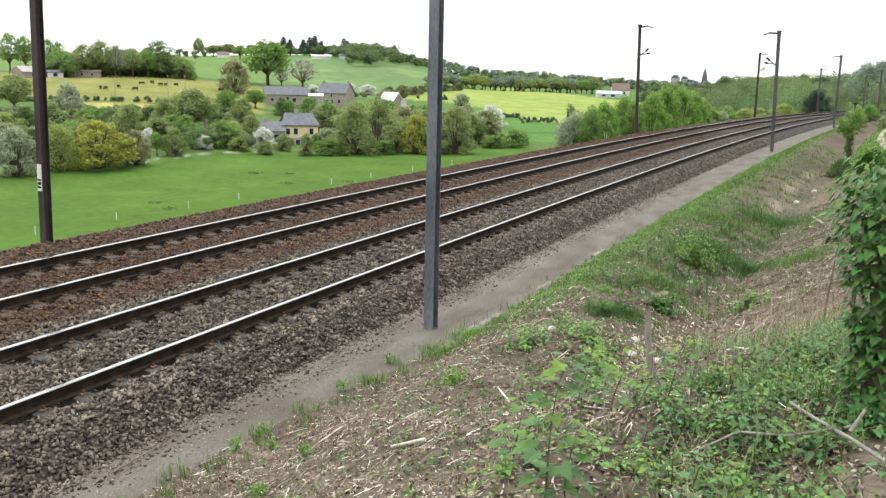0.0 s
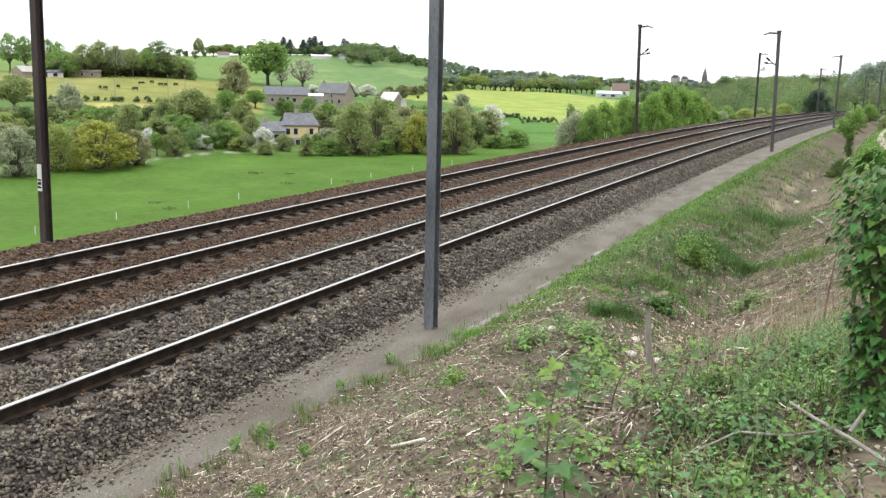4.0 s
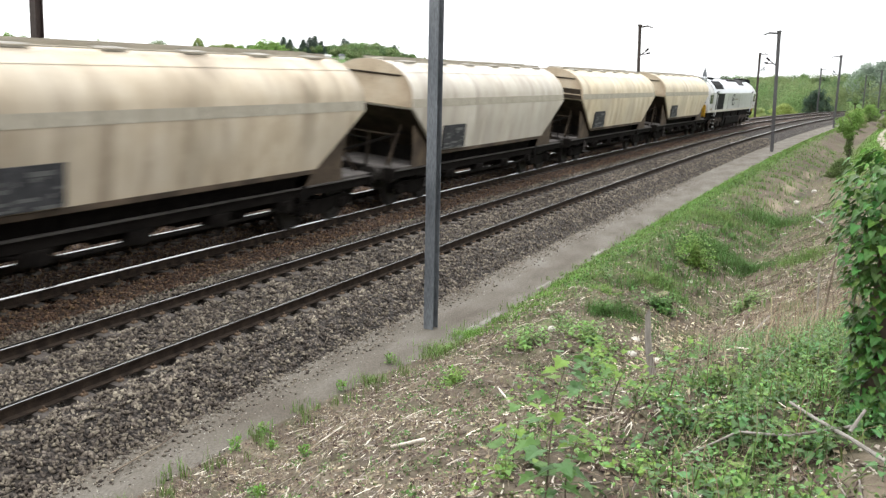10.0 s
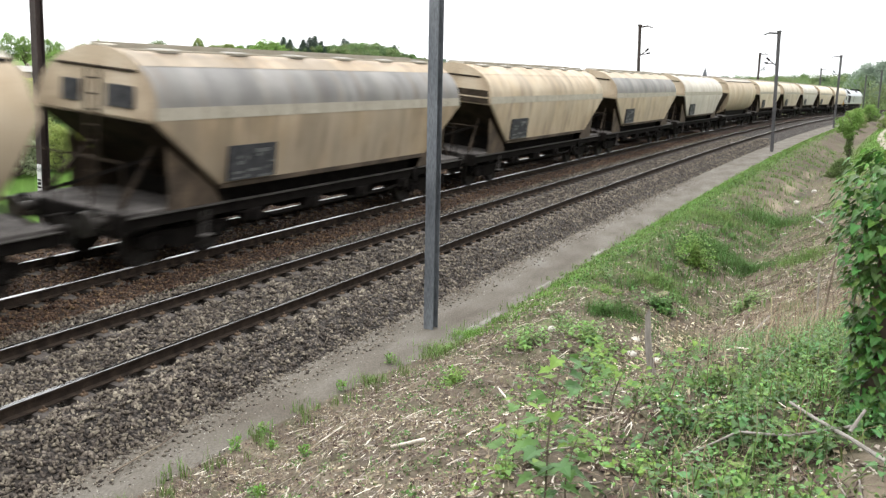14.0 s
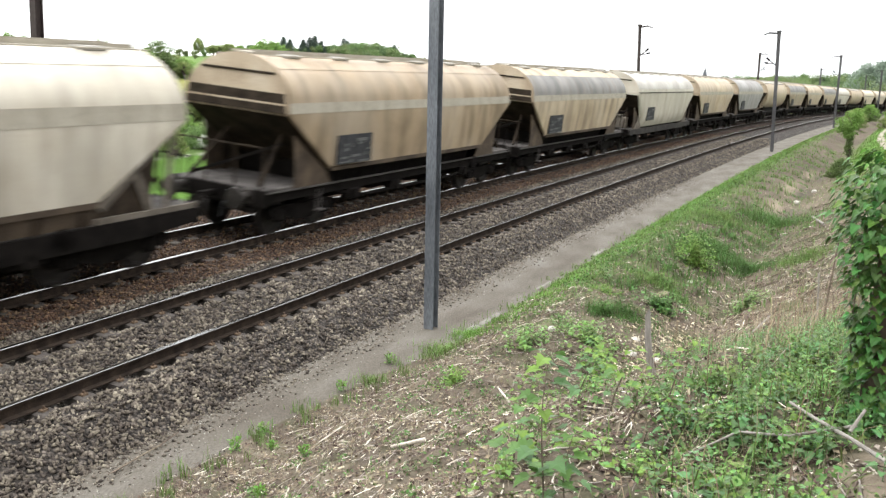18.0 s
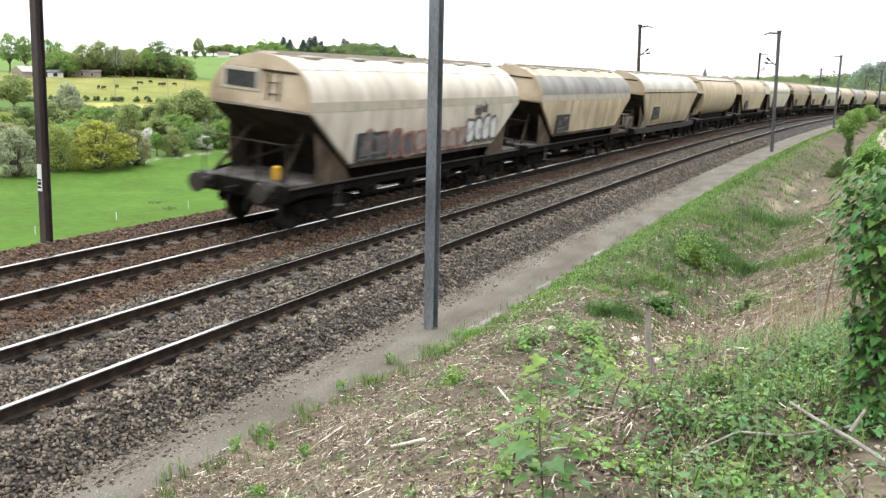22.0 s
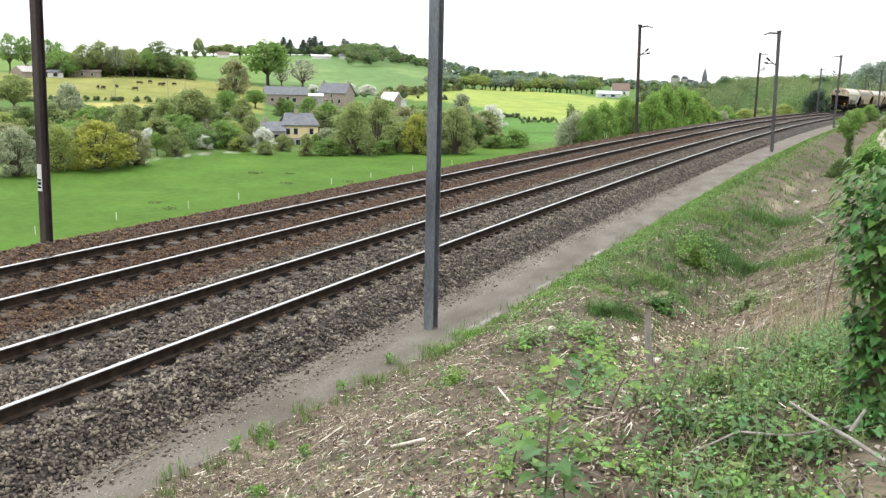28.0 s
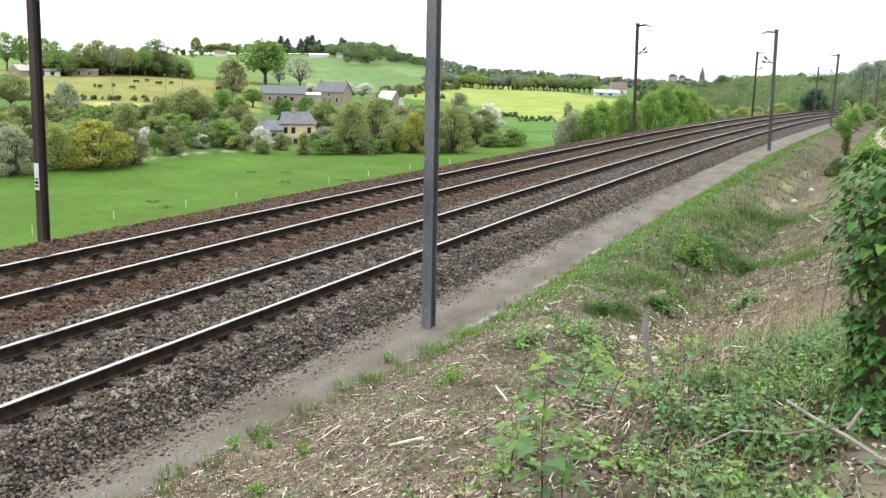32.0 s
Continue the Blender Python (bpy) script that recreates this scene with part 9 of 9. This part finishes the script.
def on_bank(az, d, up=0.02):
    x, y = spot(az, d)
    return (x, y, ground_z(x, y) + up)


branch("fallen_branch", "bleached grey branch lying in the weeds", [on_bank(-2.74, 4.5, 0.16), on_bank(-1.2, 4.3, 0.15), on_bank(0.8, 4.05, 0.1), on_bank(3.4, 3.8, 0.06)], 0.007, 0.011)
branch("fallen_branch", "crooked grey branch across the weeds", [on_bank(-8.6, 4.3, 0.07), on_bank(-5.6, 4.3, 0.11), on_bank(-2.6, 4.2, 0.12), on_bank(1.14, 4.15, 0.12)], 0.005, 0.008)
branch("fallen_branch", "short grey branch stub on the ground", [on_bank(0.8, 4.12, 0.1), on_bank(1.5, 4.2, 0.2)], 0.009, 0.007)
branch("fallen_branch", "thick mossy branch lying on bare earth", [on_bank(0.2, 3.55, 0.03), on_bank(1.8, 3.55, 0.05), on_bank(3.6, 3.5, 0.05)], 0.025, 0.02)
branch("fallen_branch", "pale thin stick on the littered bank", [on_bank(-21.2, 9.6, 0.03), on_bank(-20.4, 8.2, 0.12)], 0.009, 0.012, material=M_STICK)
branch("fallen_branch", "long pale pole along the gully", [on_bank(-4.35, 14.6, 0.12), on_bank(-6.0, 12.2, 0.12), on_bank(-7.9, 10.3, 0.1)], 0.012, 0.018)
branch("fallen_branch", "split pale branch lying on the litter", [on_bank(-28.3, 7.4, 0.03), on_bank(-26.0, 7.3, 0.04)], 0.014, 0.02, material=M_STICK)
branch("fallen_branch", "thin pale stick on the litter", [on_bank(-33.2, 9.3, 0.03), on_bank(-31.6, 9.6, 0.05)], 0.007, 0.009, material=M_STICK)
branch("fallen_branch", "sawn pale log end in the ditch", [on_bank(-2.53, 27.0, 0.15), on_bank(-1.9, 24.6, 0.1)], 0.03, 0.035)
branch("leaning_stem", "thin bare stem standing in the ditch", [on_bank(-1.7, 13.2, 0.0), on_bank(-1.85, 13.2, 0.75)], 0.014, 0.01, "stem")
branch("leaning_stem", "thin bare stem leaning in the ditch", [on_bank(-1.4, 13.0, 0.0), on_bank(-0.9, 13.0, 1.3)], 0.014, 0.008, "stem", M_STICK_DARK)

sx, sy = spot(-11.2, 6.95)
sz = ground_z(sx, sy)
post = thing("stake", "weathered grey wooden stake leaning in the bank", "stake", at=Matrix.Translation((sx, sy, sz)) @ Matrix.Rotation(radians(-8), 4, "Y"))
part("wood", Shape().loft([[((0.034 - 0.012 * k / 6) * math.cos(a) * (1 + 0.12 * math.sin(3 * a + k)) + 0.006 * math.sin(1.3 * k), (0.03 - 0.01 * k / 6) * math.sin(a), -0.2 + 0.73 * k / 6 + (0.03 * math.cos(a) if k == 6 else 0)) for a in [2 * math.pi * j / 9 for j in range(9)]] for k in range(7)]), M_WOOD_GREY, post)


def stone(az, d, w, seed, label="pale broken stone on the bank", material=None):
    rnd = random.Random(seed)
    x, y = spot(az, d)
    st = thing("stone", label, "stone", at=Matrix.Translation((x, y, ground_z(x, y) + w * 0.1)) @ Matrix.Rotation(rnd.uniform(0, 6), 4, "Z"))
    rings = []
    for z, k in ((-0.3, 0.7), (0.0, 1.0), (0.16, 0.8), (0.25, 0.35)):
        rings.append([(w * k * 0.5 * math.cos(a) * rnd.uniform(0.8, 1.15), w * k * 0.4 * math.sin(a) * rnd.uniform(0.8, 1.15), w * z) for a in [2 * math.pi * j / 9 for j in range(9)]])
    part("rock", Shape().loft(rings), material or M_LIME, st, bevel=0.006)




M_CUT = mat("greyed sawn wood", [(0.1, 0.078, 0.05), (0.23, 0.185, 0.12)], 9, 0.9, 0.3, 40)


def stump(az, d, w, h, seed, label):
    """A sawn stump: splayed bark at the foot, an uneven pale cut."""
    rnd = random.Random(seed)
    x, y = spot(az, d)
    st = thing("tree_stump", label, "tree stump", at=Matrix.Translation((x, y, ground_z(x, y))) @ Matrix.Rotation(rnd.uniform(0, 6), 4, "Z"))
    wob = [rnd.uniform(0.85, 1.15) for _ in range(11)]
    rim = []
    for z, k in ((-0.08, 1.25), (0.05, 1.02), (h * 0.7, 0.9), (h, 0.88)):
        rim.append([(w / 2 * k * wob[j] * math.cos(2 * math.pi * j / 11), w / 2 * k * wob[j] * math.sin(2 * math.pi * j / 11), z + (0.12 * w * math.cos(2 * math.pi * j / 11) if z == h else 0)) for j in range(11)])
    part("bark", Shape().loft(rim), M_BARK, st)
    part("cut", Shape().loft([[(x2 * 0.86, y2 * 0.86, z2 + 0.002) for x2, y2, z2 in rim[-1]], [(x2 * 0.8, y2 * 0.8, z2 + 0.012) for x2, y2, z2 in rim[-1]]]), M_CUT, st, "greyed sawn surface")


stump(-10.95, 15.6, 0.28, 0.16, 1, "mossy sawn tree stump on the bank")
stone(-12.6, 12.4, 0.2, 2)
stone(-11.0, 12.5, 0.2, 3)
stump(-10.3, 12.9, 0.24, 0.1, 4, "small yellowish sawn stump in the gully")
stump(-10.2, 11.9, 0.22, 0.08, 5, "small yellowish sawn stump in the gully")
stone(-17.8, 12.6, 0.16, 6)
stone(-3.5, 33, 0.3, 7)
stone(-2.6, 36, 0.26, 8)
# a dark lump, added in place of a dark hollow
stone(-14.0, 7.3, 0.24, 9, "dark rotten stump in the gully", M_STICK_DARK)
stone(-9.3, 17.5, 0.14, 10)
stone(-24.4, 8.0, 0.06, 11)
cable = thing("cable", "thin dark cable end lying along the ballast's foot", "cable")
cable_pts = [tuple(track(s, -r, -0.42 - 0.07 * (r - 1.2) + 0.012 * math.sin(5 * s))) for s, r in ((6.55, 1.62), (6.8, 1.6), (7.1, 1.55), (7.4, 1.54), (7.75, 1.5))]
part("sheath", Shape().pipe(cable_pts, 0.008, 6), M_STICK_DARK, cable)
stone(-18.0, 14.1, 0.15, 21, "small white stone on the bare bank")
stone(-12.4, 13.3, 0.17, 22, "small pale stone by the gully")
stone(-22.3, 6.0, 0.07, 23, "small bluish-white stone in the litter")

# ---- what moves ----
CENTRE_OFF = 3.623 + 0.75
CENTRE_UP = 0.204
CANT = math.atan2(0.122, 1.5)


def line_pose(s):
    """The pose of a vehicle whose middle is s metres along the farther track."""
    a, b = Vector(track(s - 4.5, CENTRE_OFF, CENTRE_UP)), Vector(track(s + 4.5, CENTRE_OFF, CENTRE_UP))
    fwd = (b - a).normalized()
    right = fwd.cross(Vector((0, 0, 1))).normalized()
    up = right.cross(fwd)
    r2 = right * math.cos(CANT) - up * math.sin(CANT)
    u2 = up * math.cos(CANT) + right * math.sin(CANT)
    m = Matrix((r2, fwd, u2)).transposed().to_4x4()
    m.translation = (a + b) / 2
    return m


def gone(t):
    """How far the engine's rear end has come along the line."""
    u = t - 8.2
    k = min(1.0, max(0.0, (t - 23.5) / 4.3))
    return 22.6 + (24.36 * u - 0.0313 * u * u if u > 0 else 24.3 * u) + 8.5 * k * k * (3 - 2 * k)


def motions():
    for ob, back in TRAIN:
        walk(ob, [(t, line_pose(gone(t) + back)) for t in [k * 0.8 for k in range(41)]])
    # saplings nod in the wind
    for ob, x, y, z, sway, seed in SAPLINGS:
        rows = []
        for k in range(65):
            t = k * 0.5
            gust = SWAY_LINE(t)
            a = sway * (3.2 * math.sin(1.9 * t + seed) + 1.6 * math.sin(4.3 * t + 2 * seed)) + sway * gust
            b = sway * 2.0 * math.sin(1.5 * t + 1.3 * seed)
            rows.append((t, Matrix.Translation((x, y, z)) @ Matrix.Rotation(radians(a), 4, "Y") @ Matrix.Rotation(radians(b), 4, "X")))
        walk(ob, rows)
    # the cattle drift a few steps
    for k, (ob, x, y, turn) in enumerate(COWS):
        dx, dy = (-1.6, 0.3) if k % 3 == 0 else ((-0.8, -0.4) if k % 3 == 1 else (0.0, 0.0))
        rows = []
        for t in (0.0, 8.0, 16.0, 24.0, 32.0):
            cx, cy = x + dx * t / 32, y + dy * t / 32
            rows.append((t, Matrix.Translation((cx, cy, ground_z(cx, cy))) @ Matrix.Rotation(radians(turn), 4, "Z")))
        walk(ob, rows)


def SWAY_LINE(t):
    """The slow push of the wind over the clip, in degrees."""
    return float(np.interp(t, [0, 6, 9, 13, 19, 23, 25, 27.5, 28.5, 30, 32], [0, 0, -1, 1.5, 1.0, -2, 0, 4, 4.5, 2, 0.5]))


motions()
